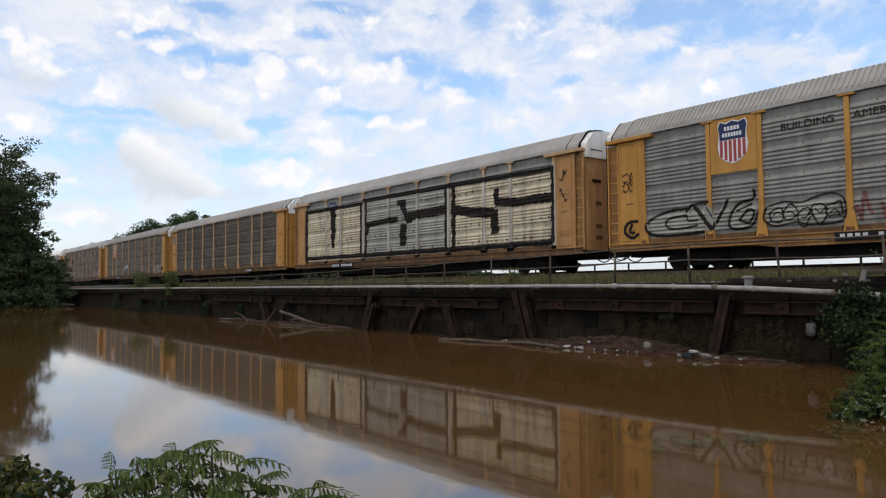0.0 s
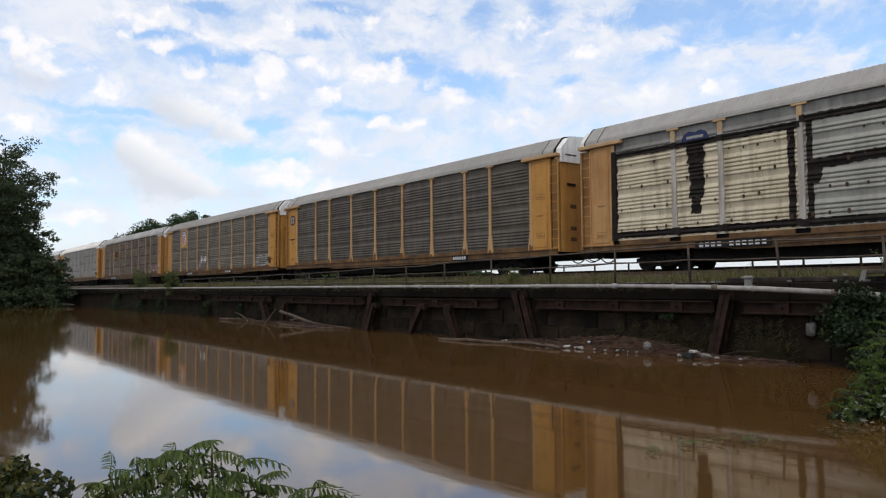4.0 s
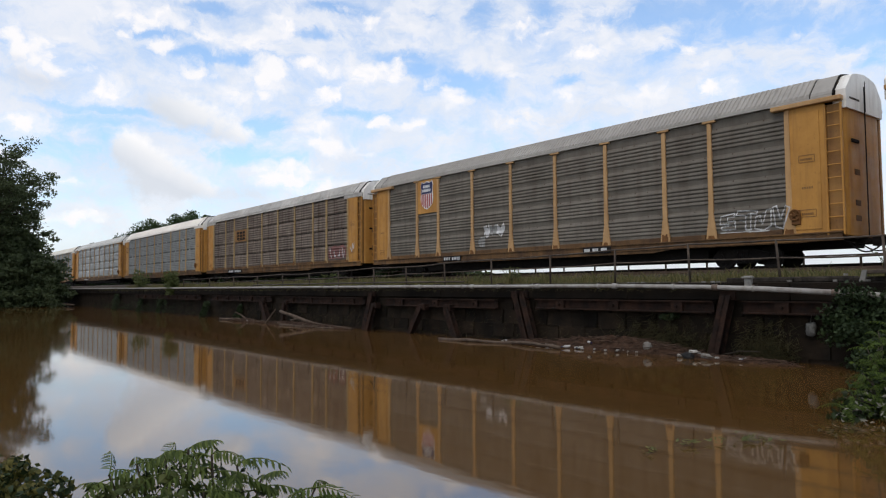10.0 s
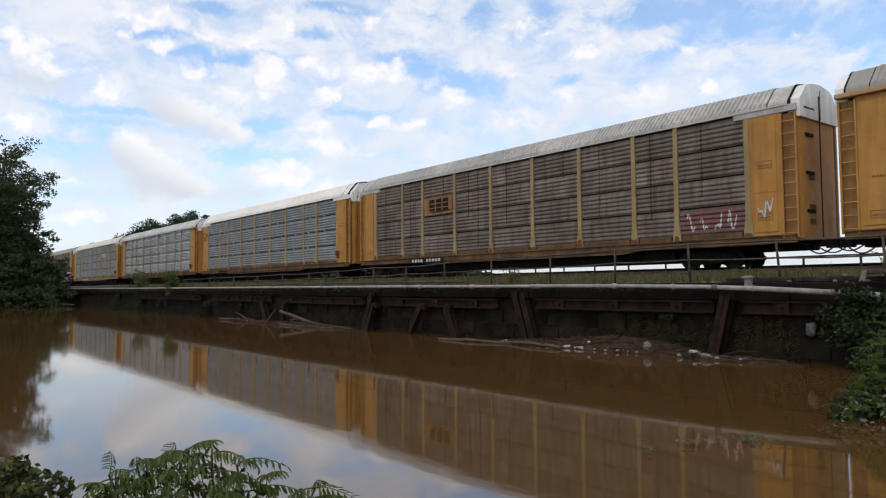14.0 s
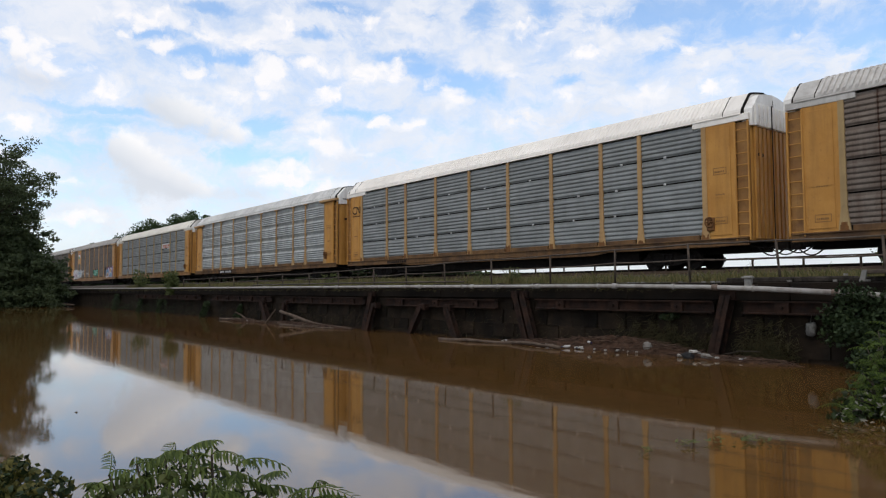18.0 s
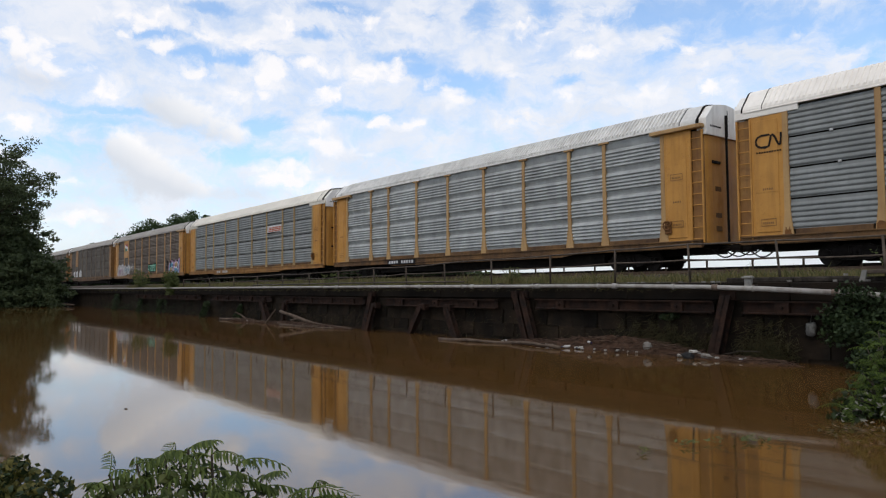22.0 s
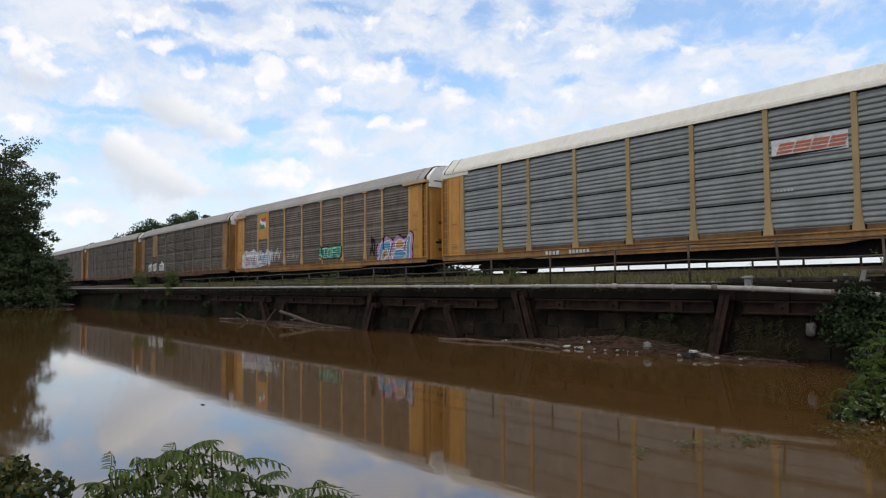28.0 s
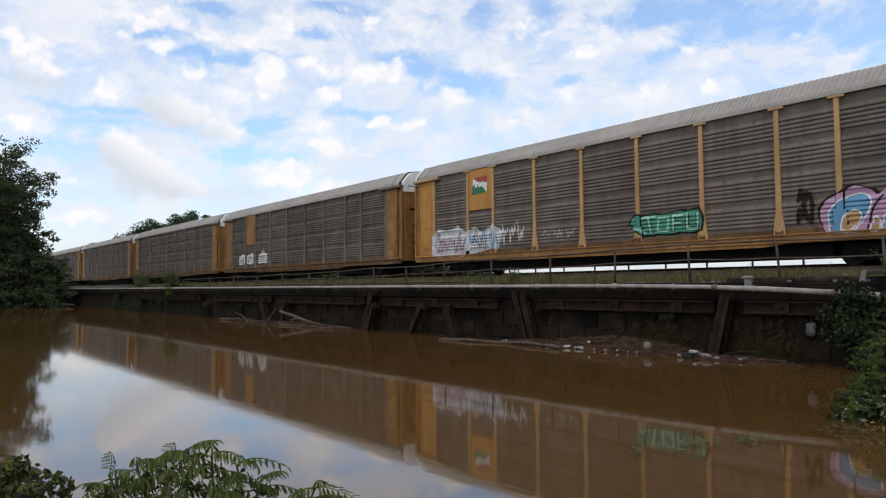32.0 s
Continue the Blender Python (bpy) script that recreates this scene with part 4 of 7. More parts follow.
def roof_rim_shape(x0, x1, rise):
    """Dark sealing lip round the roof's section."""
    s = Shape()
    for (ya, za), (yb, zb) in zip(ROOF, ROOF[1:]):
        s.add([(x, y * k, 5.46 + (z - 5.46) * k * rise) for x in (x0, x1) for y, z, k in ((ya, za, 1.012), (yb, zb, 1.012), (yb, zb, 0.95), (ya, za, 0.95))],
              [(0, 1, 2, 3), (7, 6, 5, 4), (0, 4, 5, 1), (2, 6, 7, 3)])
    return s


def end_door_shape():
    s = Shape()
    # doors that curve round to the car's sides
    half = [(13.20, -1.42), (13.42, -1.42), (13.52, -1.39), (13.58, -1.32), (13.615, -1.20), (13.63, -1.0)]
    s.prism(half + [(x, -y) for x, y in reversed(half)], 0.98, 5.05, "z")
    return s


def ladder_shape():
    s = Shape()
    for x in (-0.27, 0.22):
        s.box(x, x + 0.06, -0.07, 0.02, 1.0, 5.22, 0.008)
    for i in range(10):
        s.tube([(-0.24, -0.055, 1.15 + 0.42 * i), (0.24, -0.055, 1.15 + 0.42 * i)], 0.018, 5)
    return s


def end_panel_shape(style):
    s = Shape()
    s.box(-0.57, 0.57, -0.03, 0.06, 1.0, 5.44, 0.01)
    s.box(-0.44, 0.40, -0.055, -0.03, 1.22, 5.1, 0.01)
    if style == "seam":
        s.box(-0.42, 0.38, -0.068, -0.05, 2.60, 2.68)
    return s


def sill_shape():
    s = Shape()
    # fish-bellied side sill: shallow at the ends, deep between the trucks
    s.prism([(-13.6, 0.86), (-12.4, 0.80), (-7.4, 0.80), (-6.6, 0.70), (6.6, 0.70), (7.4, 0.80), (12.4, 0.80), (13.6, 0.86), (13.6, 1.06), (-13.6, 1.06)], -0.06, 0.05)
    s.box(-13.6, 13.6, -0.11, 0.05, 1.06, 1.11, 0.008)
    s.box(-13.6, 13.6, -0.10, 0.05, 0.70 + 0.12, 0.86, 0.008)
    return s


def floor_shape():
    s = Shape()
    s.box(-13.5, 13.5, -1.40, 1.40, 0.93, 1.06)
    s.box(-13.5, 13.5, -0.35, 0.35, 0.62, 0.93)
    s.box(-8.65, 8.65, -1.05, 1.05, 0.33, 0.80, 0.02)
    for x in (-5.2, -2.0, 1.5, 4.6):
        s.box(x, x + 0.12, -1.42, 1.42, 0.66, 0.93)
    return s


def wheelset_shape():
    s = Shape()
    for side in (-1, 1):
        y = side * 0.72
        s.tube([(0, y - side * 0.03, 0), (0, y - side * 0.025, 0), (0, y + side * 0.10, 0)], [0.435, 0.415, 0.40], 22)
        s.tube([(0, y + side * 0.10, 0), (0, y + side * 0.13, 0)], [0.12, 0.10], 12)
        for k in range(5):
            a = 2 * math.pi * k / 5
            s.tube([(0.25 * math.cos(a), y + side * 0.09, 0.25 * math.sin(a)), (0.25 * math.cos(a), y + side * 0.115, 0.25 * math.sin(a))], 0.035, 6)
    s.tube([(0, -0.95, 0), (0, 0.95, 0)], 0.075, 10)
    return s


def truck_frame_shape():
    s = Shape()
    s.prism([(-1.15, 0.36), (-1.15, 0.52), (-0.75, 0.58), (-0.35, 0.72), (0.35, 0.72), (0.75, 0.58), (1.15, 0.52), (1.15, 0.36), (0.80, 0.34), (0.42, 0.20), (-0.42, 0.20), (-0.80, 0.34)], -0.09, 0.09)
    for x in (-0.865, 0.865):
        s.tube([(x, -0.14, 0.42), (x, 0.1, 0.42)], 0.14, 12)
    for x in (-0.16, 0.0, 0.16):
        s.tube([(x, -0.11, 0.26), (x, -0.11, 0.56)], 0.055, 8)
    return s


def coupler_shape():
    s = Shape()
    s.box(13.3, 14.02, -0.12, 0.12, 0.72, 0.92, 0.02)
    s.prism([(13.95, -0.20), (14.30, -0.18), (14.34, -0.05), (14.20, 0.02), (14.34, 0.10), (14.28, 0.22), (13.95, 0.18)], 0.66, 0.96, "z")
    return s


def hose_shape(y, dip, r):
    return Shape().tube([(13.4 + 0.9 * k / 8, y + 0.1 * k / 8, 0.76 - dip * math.sin(math.pi * min(1.0, k / 8 * 0.92))) for k in range(9)], r, 6)


def bars_on_end(car, e):
    """Small writing on the white upper end, as plain bars."""
    s = Shape()
    for i in range(9):
        s.box(13.70, 13.706, -1.16 + 0.085 * i, -1.10 + 0.085 * i, 5.36, 5.43)
    tagged(part("marking", s.made("marking", "ink_black"), car, (0.10 * e, 0, 0), turn=0.0 if e > 0 else 180.0), kind="stuff")


ROLLING = []      # wheelsets, to be keyed at the end
TRAIN = []


def autorack(k, spec):
    """One covered car carrier. Local x runs along the car, z up from the rail."""
    car = thing("autorack_car", spec["label"], "freight car", (0, TRACK_Y, RAIL_Z), "freight cars of the train")
    yel, pan, style = spec["yellow"], spec["panel"], spec["style"]
    post, plab = spec.get("post", "yellow"), ("flared" if style != "seam" else "plain")
    rise = spec.get("rise", 1.0)
    part("roof", mesh("roof:%s:%s:%s" % (spec["ribs"], spec["pitch"], rise), spec["roof"], lambda: roof_shape(spec["ribs"], spec["pitch"], rise)), car, label=spec.get("roof_label", ""))
    part("inner_wall", mesh("inner_wall", "black", lambda: Shape().box(-13.2, 13.2, -1.36, 1.36, 1.06, 5.5)), car, label="dark inside of the car")
    part("underframe", mesh("underframe", "under", floor_shape), car, label="sooty black steel underframe")
    for side in (-1, 1):
        turn = 0.0 if side < 0 else 180.0
        y = side * SIDE
        for i, (a, b) in enumerate(BAYS):
            w, c = b - a, (a + b) / 2
            if style == "seam":
                h = (P_TOP - P_LOW) / 4
                for j in range(4):
                    q = mesh("panel:seam%.2f" % w, pan, lambda: side_sheet(w - 0.05, 0.0, h - 0.06, "seam"))
                    part("panel", q, car, (c, y - side * 0.03, P_LOW + j * h), turn=turn)
            elif spec.get("painted") and side < 0:
                top = 4.78
                part("panel", mesh("panel:low%.2f" % w, spec["painted"][i], lambda: side_sheet(w, 0.0, top - P_LOW, "deep")), car, (c, y - side * 0.03, P_LOW), turn=turn,
                     label="side panel sprayed over with pale paint")
                part("panel", mesh("panel:high%.2f" % w, pan, lambda: side_sheet(w, 0.0, P_TOP - P_LOW, "deep", top - P_LOW)), car, (c, y - side * 0.03, P_LOW), turn=turn)
            else:
                part("panel", mesh("panel:%s%.2f" % (style, w), pan, lambda: side_sheet(w, 0.0, P_TOP - P_LOW, style)), car, (c, y - side * 0.03, P_LOW), turn=turn)
        for i, x in enumerate(POSTS):
            pm = spec["painted_posts"][i] if spec.get("painted_posts") and side < 0 else post
            kind = "cut" if pm != post else plab
            ob = part("post", mesh("post:" + kind, pm, lambda: post_shape(kind)), car, (x, y, 0), turn=turn)
            if kind == "cut":
                part("post_head", mesh("post_head", spec.get("cap", post), lambda: Shape().box(-0.085, 0.085, -0.052, 0.03, 4.98, P_TOP - 0.06, 0.008)), ob)
            if plab == "flared":
                part("post_cap", mesh("post_cap", spec.get("cap", post), lambda: Shape().box(-0.26, 0.26, -0.075, 0.03, P_TOP - 0.08, P_TOP, 0.012)), ob)
        part("side_sill", mesh("side_sill", spec.get("sill", yel), sill_shape), car, (0, y, 0), turn=turn, label="long yellow side sill with rust stains")
        for i, (a, b) in enumerate(BAYS):
            part("panel_rail", mesh("panel_rail:%.2f" % (b - a), "sill", lambda: Shape().box(-(b - a) / 2 + 0.25, (b - a) / 2 - 0.25, -0.05, 0.04, P_LOW - 0.172, P_LOW - 0.004, 0.01)), car, ((a + b) / 2, y, 0), turn=turn)
        part("roof_rail", mesh("roof_rail", spec["roof"], lambda: Shape().box(-13.4, 13.4, -0.075, 0.10, P_TOP + 0.0, P_TOP + 0.05, 0.01)), car, (0, y, 0), turn=turn)
        for e in (-1, 1):
            flip = e * (1 if side < 0 else -1)
            part("end_panel", mesh("end_panel:" + style, yel, lambda: end_panel_shape(style)), car, (e * 12.60, y + side * 0.0, 0), turn=turn)
            # darker paint holds the recess's shade behind the ladder, besides its dirt
            part("corner_panel", mesh("corner_panel", spec.get("corner", "yellow_dirty_shaded"), lambda: Shape().box(-0.28, 0.24, 0.05, 0.14, 1.0, 5.22, 0.01)), car, (e * 13.42, y, 0), turn=turn)
            if style == "seam":
                part("fascia", mesh("fascia", spec["roof"], lambda: Shape().box(-1.10, 1.10, -0.05, 0.06, 5.26, 5.50, 0.012)), car, (e * 12.60, y, 0), turn=turn)
            # a solid dark strip paints the shade between end panel and ladder
            part("corner_slot", mesh("corner_slot", "under", lambda: Shape().box(-0.024, 0.024, -0.034, 0.10, 1.0, 5.2)), car, (e * 13.18, y, 0), turn=turn, label="dark strip standing for the shaded slot behind the corner ladder")
            part("ladder", mesh("ladder", spec.get("end", yel), ladder_shape), car, (e * 13.42, y, 0), turn=turn, label="yellow corner ladder")
            if style != "seam":
                part("eave_beam", mesh("eave_beam", spec.get("cap", post), lambda: Shape().box(-1.13, 1.13, -0.19, 0.06, 5.29, 5.44, 0.02)), car, (e * 12.60, y, 0), turn=turn)
    for e in (-1, 1):
        turn = 0.0 if e > 0 else 180.0
        out = (0.10 * e, 0, 0)      # the ends stand out past the body
        part("end_cap", mesh("end_cap", "white", end_cap_shape), car, out, turn=turn, label="white upper end with dark stains")
        part("roof_end", mesh("roof_end:%s" % rise, spec["roof"], lambda: roof_end_shape(rise)), car, turn=turn, label="smooth end section of the roof")
        part("roof_rim", mesh("roof_rim:%s" % rise, "under", lambda: roof_rim_shape(13.43, 13.48, rise)), car, turn=turn, label="dark sealing lip at the roof's end")
        part("roof_seam", mesh("roof_seam:%s" % rise, "under", lambda: roof_rim_shape(ROOF_END + 0.006, ROOF_END + 0.020, rise)), car, turn=turn, label="dark seam across the roof")
        if e > 0:
            # a solid dark wedge stands in for the shade of an open corner
            part("corner_gap", mesh("corner_gap", "under", lambda: Shape().prism([(13.20, 5.46), (13.50, 5.66), (13.48, 5.34), (13.20, 5.30)], -1.47, -1.30)), car, label="dark gap at the roof's corner")
        for y in (0.05,):
            part("cap_seam", mesh("cap_seam", "under", lambda: Shape().box(13.69, 13.712, -0.012, 0.012, 5.1, 6.12)), car, (out[0], (y if e > 0 else -y), 0), turn=turn)
        bars_on_end(car, e)
        door = part("end_door", mesh("end_door", spec.get("end", yel), end_door_shape), car, out, turn=turn)
        part("door_rod", mesh("door_rod:%s" % spec.get("rod", False), "under", lambda: Shape().tube([(13.74, -0.12, 1.0), (13.74, -0.12, 5.9)], 0.045 if spec.get("rod") else 0.018, 6)), door)
        if spec.get("slats"):
            for i in range(9):
                part("slat", mesh("slat", yel, lambda: Shape().box(13.62, 13.70, -0.09, 0.09, 1.05, 5.04, 0.01)), door, (0, -1.18 + 0.295 * i, 0))
                part("slat", mesh("slat:top", "white", lambda: Shape().box(13.69, 13.76, -0.09, 0.09, 5.06, 5.85, 0.01)), door, (0, -1.18 + 0.295 * i, 0), label="white upper slat")
        for z in spec.get("hinges", (4.05,)):
            part("hinge", mesh("hinge", "under", lambda: Shape().box(13.60, 13.68, -1.0, -0.45, -0.055, 0.055, 0.01)), door, (0, 0, z))
        for z in (1.55, 2.05, 3.05):
            part("door_band", mesh("door_band", "sill", lambda: Shape().box(13.60, 13.642, -0.80, -0.40, -0.09, 0.09, 0.006)), door, (0, 0, z), label="worn stencil patch on the end door")
        part("coupler", mesh("coupler", "under", coupler_shape), car, turn=turn)
        for y, dip, r in ((-0.55, 0.30, 0.028), (0.42, 0.24, 0.026)):
            part("brake_hose", mesh("brake_hose:%.2f" % y, "rubber", lambda: hose_shape(y, dip, r)), car, turn=turn)
        part("cut_lever", mesh("cut_lever", "under", lambda: Shape().tube([(13.5, -1.3, 0.82), (13.75, -1.2, 0.74), (13.8, -0.6, 0.72), (13.9, -0.1, 0.86)], 0.016, 5)), car, turn=turn)
        truck = new("truck", None)
        truck.parent = car
        truck.matrix_basis = pose(e * 10.05, 0, 0)
        for side in (-1, 1):
            part("side_frame", mesh("side_frame", "under", truck_frame_shape), truck, (0, side * 1.02, 0), turn=0.0 if side < 0 else 180.0)
        part("bolster", mesh("bolster", "under", lambda: Shape().box(-0.22, 0.22, -1.15, 1.15, 0.42, 0.66, 0.03)), truck)
        for x in (-0.865, 0.865):
            ws = part("wheelset", mesh("wheelset", "wheel", wheelset_shape, False), truck, (x, 0, 0.42))
            ROLLING.append((k, ws, x))
    return car


BASE = dict(ribs=0.026, pitch=0.185, yellow="yellow", panel="sheet_brown", style="deep", roof="roof_grey", sill="sill")
PAINTED = ["cream", "cream", "cream", "silver", "silver", "silver", "cream", "cream", "cream"]
SPECS = [
    dict(BASE, panel="galv_old", ribs=0.045, rise=1.04, sill="yellow_dirty_shaded", label="yellow covered freight car with weathered grey ribbed panels and graffiti"),
    dict(BASE, yellow="yellow_faded", panel="galv_old", post="post_light", rise=1.05, ribs=0.012, painted=PAINTED, painted_posts=["black"] + ["primer"] * 9, label="yellow covered freight car sprayed over in cream, silver and black"),
    dict(BASE, post="post_mid", panel="sheet_sooty_shaded", label="yellow covered freight car with sooty brown ribbed panels"),
    dict(BASE, post="post_mid", ribs=0.034, label="yellow covered freight car with sooty panels and white scrawls"),
    dict(BASE, panel="sheet_rusty", style="seam", roof="roof_dull", ribs=0.050, pitch=0.19, post="post_grey", hinges=(1.9, 3.2, 4.5), label="yellow covered freight car with rust-stained four-tier panels"),
    dict(BASE, panel="sheet_grey", style="seam", roof="roof_white", rise=1.10, post="yellow_pale", slats=True, label="yellow covered freight car with clean grey four-tier panels, white roof"),
    dict(BASE, panel="galv", style="bold", roof="roof_galv", ribs=0.058, pitch=0.18, post="yellow_pale", rod=True, label="yellow covered freight car with bright galvanised ribbed panels"),
    dict(BASE, panel="sheet_grey", style="seam", roof="roof_cream", rise=1.08, post="post_grey", ribs=0.006, pitch=0.185, sill="yellow_dirty_shaded", hinges=(3.6, 2.3), label="yellow covered freight car with grey tiered panels and smooth cream roof"),
    dict(BASE, panel="sheet_mauve", post="post_mid", cap="post_light", sill="yellow_dirty_shaded", rod=True, hinges=(1.95,), label="yellow covered freight car with sooty panels and colourful graffiti"),
    # cars that stay far off: their shadowed look is put into darker paint
    dict(BASE, yellow="yellow_dirty_shaded", panel="sheet_sooty_shaded", post="post_sooty", label="dirty yellow covered freight car with brown panels, pale scrawl"),
    dict(BASE, yellow="yellow_dirty_shaded", panel="sheet_sooty_shaded", post="post_sooty", label="yellow covered freight car with grey-brown ribbed panels"),
    dict(BASE, yellow="yellow_dirty_shaded", panel="sheet_sooty_shaded", post="post_sooty", label="yellow covered freight car with sooty brown ribbed panels"),
    dict(BASE, yellow="yellow_dirty_shaded", panel="sheet_sooty_shaded", post="post_sooty", label="dirty yellow covered freight car with sooty brown panels"),
    dict(BASE, yellow="yellow_dirty_shaded", panel="sheet_sooty_shaded", post="post_sooty", label="yellow covered freight car with sooty brown ribbed panels"),
]
for k, spec in enumerate(SPECS):
    TRAIN.append(autorack(k, spec))


def car_x(k, t):
    """Place of car k's middle along the track."""
    return run(t) + 103.45 - CAR_L * k


# ---------------------------------------------------------------- paint and signs on the cars' near side
FACE = ["deep"]      # the kind of side sheets that the next coats of paint lie on


def relief(style):
    """Heights and depths of the near side's sheets."""
    if style == "seam":
        h = (P_TOP - P_LOW) / 4
        rows = [(d, P_LOW + k * h + z) for k in range(4) for d, z in rib_profile(0.0, h - 0.06, "seam")]
    else:
        rows = rib_profile(P_LOW, P_TOP, style)
    zs = np.array([z for d, z in rows]) + 1e-6 * np.arange(len(rows))
    return zs, np.array([d for d, z in rows])


RELIEF = {k: relief(k) for k in ("deep", "bold", "seam")}


def face_y(x, z):
    """How far out the car's near side lies at (x, z): ribbed sheets, or the posts and end panels that stand proud."""
    if abs(x) > 12.03:
        return -SIDE - 0.066
    for p in POSTS:
        if abs(x - p) < (0.20 if z < P_LOW + 0.5 else 0.11):
            return -SIDE - 0.053
    if z < P_LOW:
        return -SIDE - 0.058
    zs, ds = RELIEF[FACE[0]]
    return -SIDE + 0.026 + float(np.interp(z, zs, ds))


def coat(inside, x0, x1, z0, z1, cell, out=0.0):
    """A coat of paint that follows the sheet's ribs. inside: takes grids of x and z, and tells where the paint lies."""
    s = Shape()
    nx, nz = max(1, int((x1 - x0) / cell) + 1), max(1, int((z1 - z0) / cell) + 1)
    xs, zs = x0 + cell * (np.arange(nx) + 0.5), z0 + cell * (np.arange(nz) + 0.5)
    mask = inside(*np.meshgrid(xs, zs, indexing="ij"))
    breaks = [float(q) for q in RELIEF[FACE[0]][0]]
    known = {}

    def corner(i, q):
        """The corner on the i-th upright line at height q, on the outer of the faces beside it."""
        key = (i, round(q, 4))
        if key not in known:
            x = x0 + cell * i
            known[key] = len(s.v)
            s.v.append((x, min(face_y(x - cell / 2, q), face_y(x + cell / 2, q)) - out, q))
        return known[key]

    for k in range(nz):
        a, b = z0 + cell * k, z0 + cell * (k + 1)
        cuts = [a] + [q for q in breaks if a + 0.004 < q < b - 0.004] + [b]
        for i in range(nx):
            if mask[i][k]:
                s.f += [(corner(i, p), corner(i + 1, p), corner(i + 1, q), corner(i, q)) for p, q in zip(cuts, cuts[1:])]
    return s


def ribbon(points, width):
    """A stroke of paint of swelling width along a line of (x, z)."""
    pts = [Vector(p) for p in points]
    xs, zs = [p.x for p in pts], [p.y for p in pts]
    h = width * 0.65

    def inside(x, z):
        best = np.full(x.shape, 9.0)
        for k, (a, b) in enumerate(zip(pts, pts[1:])):
            d = b - a
            u = ((x - a.x) * d.x + (z - a.y) * d.y) / max(1e-9, d.length_squared)
            t = np.clip(u, 0, 1)
            r = np.hypot(x - a.x - t * d.x, z - a.y - t * d.y)
            # a stroke ends square
            r = np.where((u < 0) & (k == 0) | (u > 1) & (k == len(pts) - 2), 9.0, r)
            best = np.minimum(best, r)
        ragged = np.sin(9.1 * x + 3.0 * np.sin(5.3 * z)) * np.sin(7.7 * z + 2.0 * np.sin(6.1 * x))
        return best < width / 2 * (1.0 + (0.16 if width > 0.2 else 0.10) * ragged)

    return coat(inside, min(xs) - h, max(xs) + h, min(zs) - h, max(zs) + h, 0.025 if width > 0.1 else 0.018)


def curve(points, n=6):
    """A smooth line through points."""
    p = [Vector(q) for q in points]
    out = []
    for i in range(len(p) - 1):
        a, b, c, d = p[max(i - 1, 0)], p[i], p[i + 1], p[min(i + 2, len(p) - 1)]
        for j in range(n):
            t = j / n
            out.append(0.5 * (2 * b + (c - a) * t + (2 * a - 5 * b + 4 * c - d) * t * t + (3 * b - a - 3 * c + d) * t ** 3))
    return [tuple(q) for q in out] + [tuple(p[-1])]


def filled(points, cell=0.03, rough=0.05, out=0.0):
    """A field of paint inside an outline of (x, z), its edge a little ragged."""
    px, pz = [p[0] for p in points], [p[1] for p in points]

    def inside(x, z):
        x = x + 0.6 * rough * np.sin(5.1 * z + 2.3 * np.sin(3.7 * x)) * np.sin(8.3 * x)
        z = z + 0.6 * rough * np.sin(6.3 * x + 1.9 * np.sin(4.1 * z)) * np.sin(7.1 * z + 1.0)
        c = np.zeros(x.shape, bool)
        for (ax, az), (bx, bz) in zip(points, points[1:] + points[:1]):
            if abs(bz - az) > 1e-9:
                c ^= ((az > z) != (bz > z)) & (x < (bx - ax) * (z - az) / (bz - az) + ax)
        return c

    return coat(inside, min(px), max(px), min(pz), max(pz), cell, out)


COATS = []


def paint(car, name, shape, mat, label="", lift=0.0):
    """One coat of paint or one fitting on the near side; each coat lies a hair over the one before."""
    COATS.append(name)
    lift += 0.0007 * (len(COATS) % 12)
    ob = part(name, shape.made(name, mat), car, (0, -lift, 0))
    return tagged(ob, label)


def flat(points, y):
    s = Shape()
    s.prism(points, y, y + 0.006)
    return s


def letters(car, text, x, z, size, mat, y, label, shear=0.0, stretch=1.0):
    c = bpy.data.curves.new("lettering", "FONT")
    c.body, c.size, c.extrude, c.shear, c.offset = text, size, 0.002, shear, 0.0
    tmp = new("lettering", c)
    me = bpy.data.meshes.new_from_object(tmp.evaluated_get(bpy.context.evaluated_depsgraph_get()))
    bpy.data.objects.remove(tmp)
    me.materials.append(M[mat])
    ob = new("lettering", me)
    ob.parent = car
    ob.matrix_basis = Matrix.Translation((x, y, z)) @ Matrix.Rotation(radians(90), 4, "X") @ Matrix.Diagonal((stretch, 1, 1, 1))
    return tagged(ob, label)


def bars(car, x, z, n, w, h, mat, y, gap=0.35):
    """A row of plain bars where small writing stands."""
    s = Shape()
    for i in range(n):
        s.box(x + i * w, x + i * w + w * (1 - gap), y, y + 0.004, z, z + h)
    return tagged(paint(car, "marking", s, mat), kind="stuff")


def plate(car, x, z, w, n, mat="ink_white"):
    """A black plate with a car's marks as bars, on the side sill."""
    b = paint(car, "number_plate", Shape().box(x, x + w, -SIDE - 0.128, -SIDE - 0.115, z - 0.03, z + 0.25, 0.004), "black", "black plate for the car's marks")
    s = Shape()
    for i in range(n):
        if n < 8 or i != 4:
            s.box(x + w * (0.06 + 0.9 * i / n), x + w * (0.06 + 0.9 * (i + 0.66) / n), -SIDE - 0.132, -SIDE - 0.128, z + 0.03, z + 0.19)
    tagged(part("marking", s.made("marking", mat), b), kind="stuff")


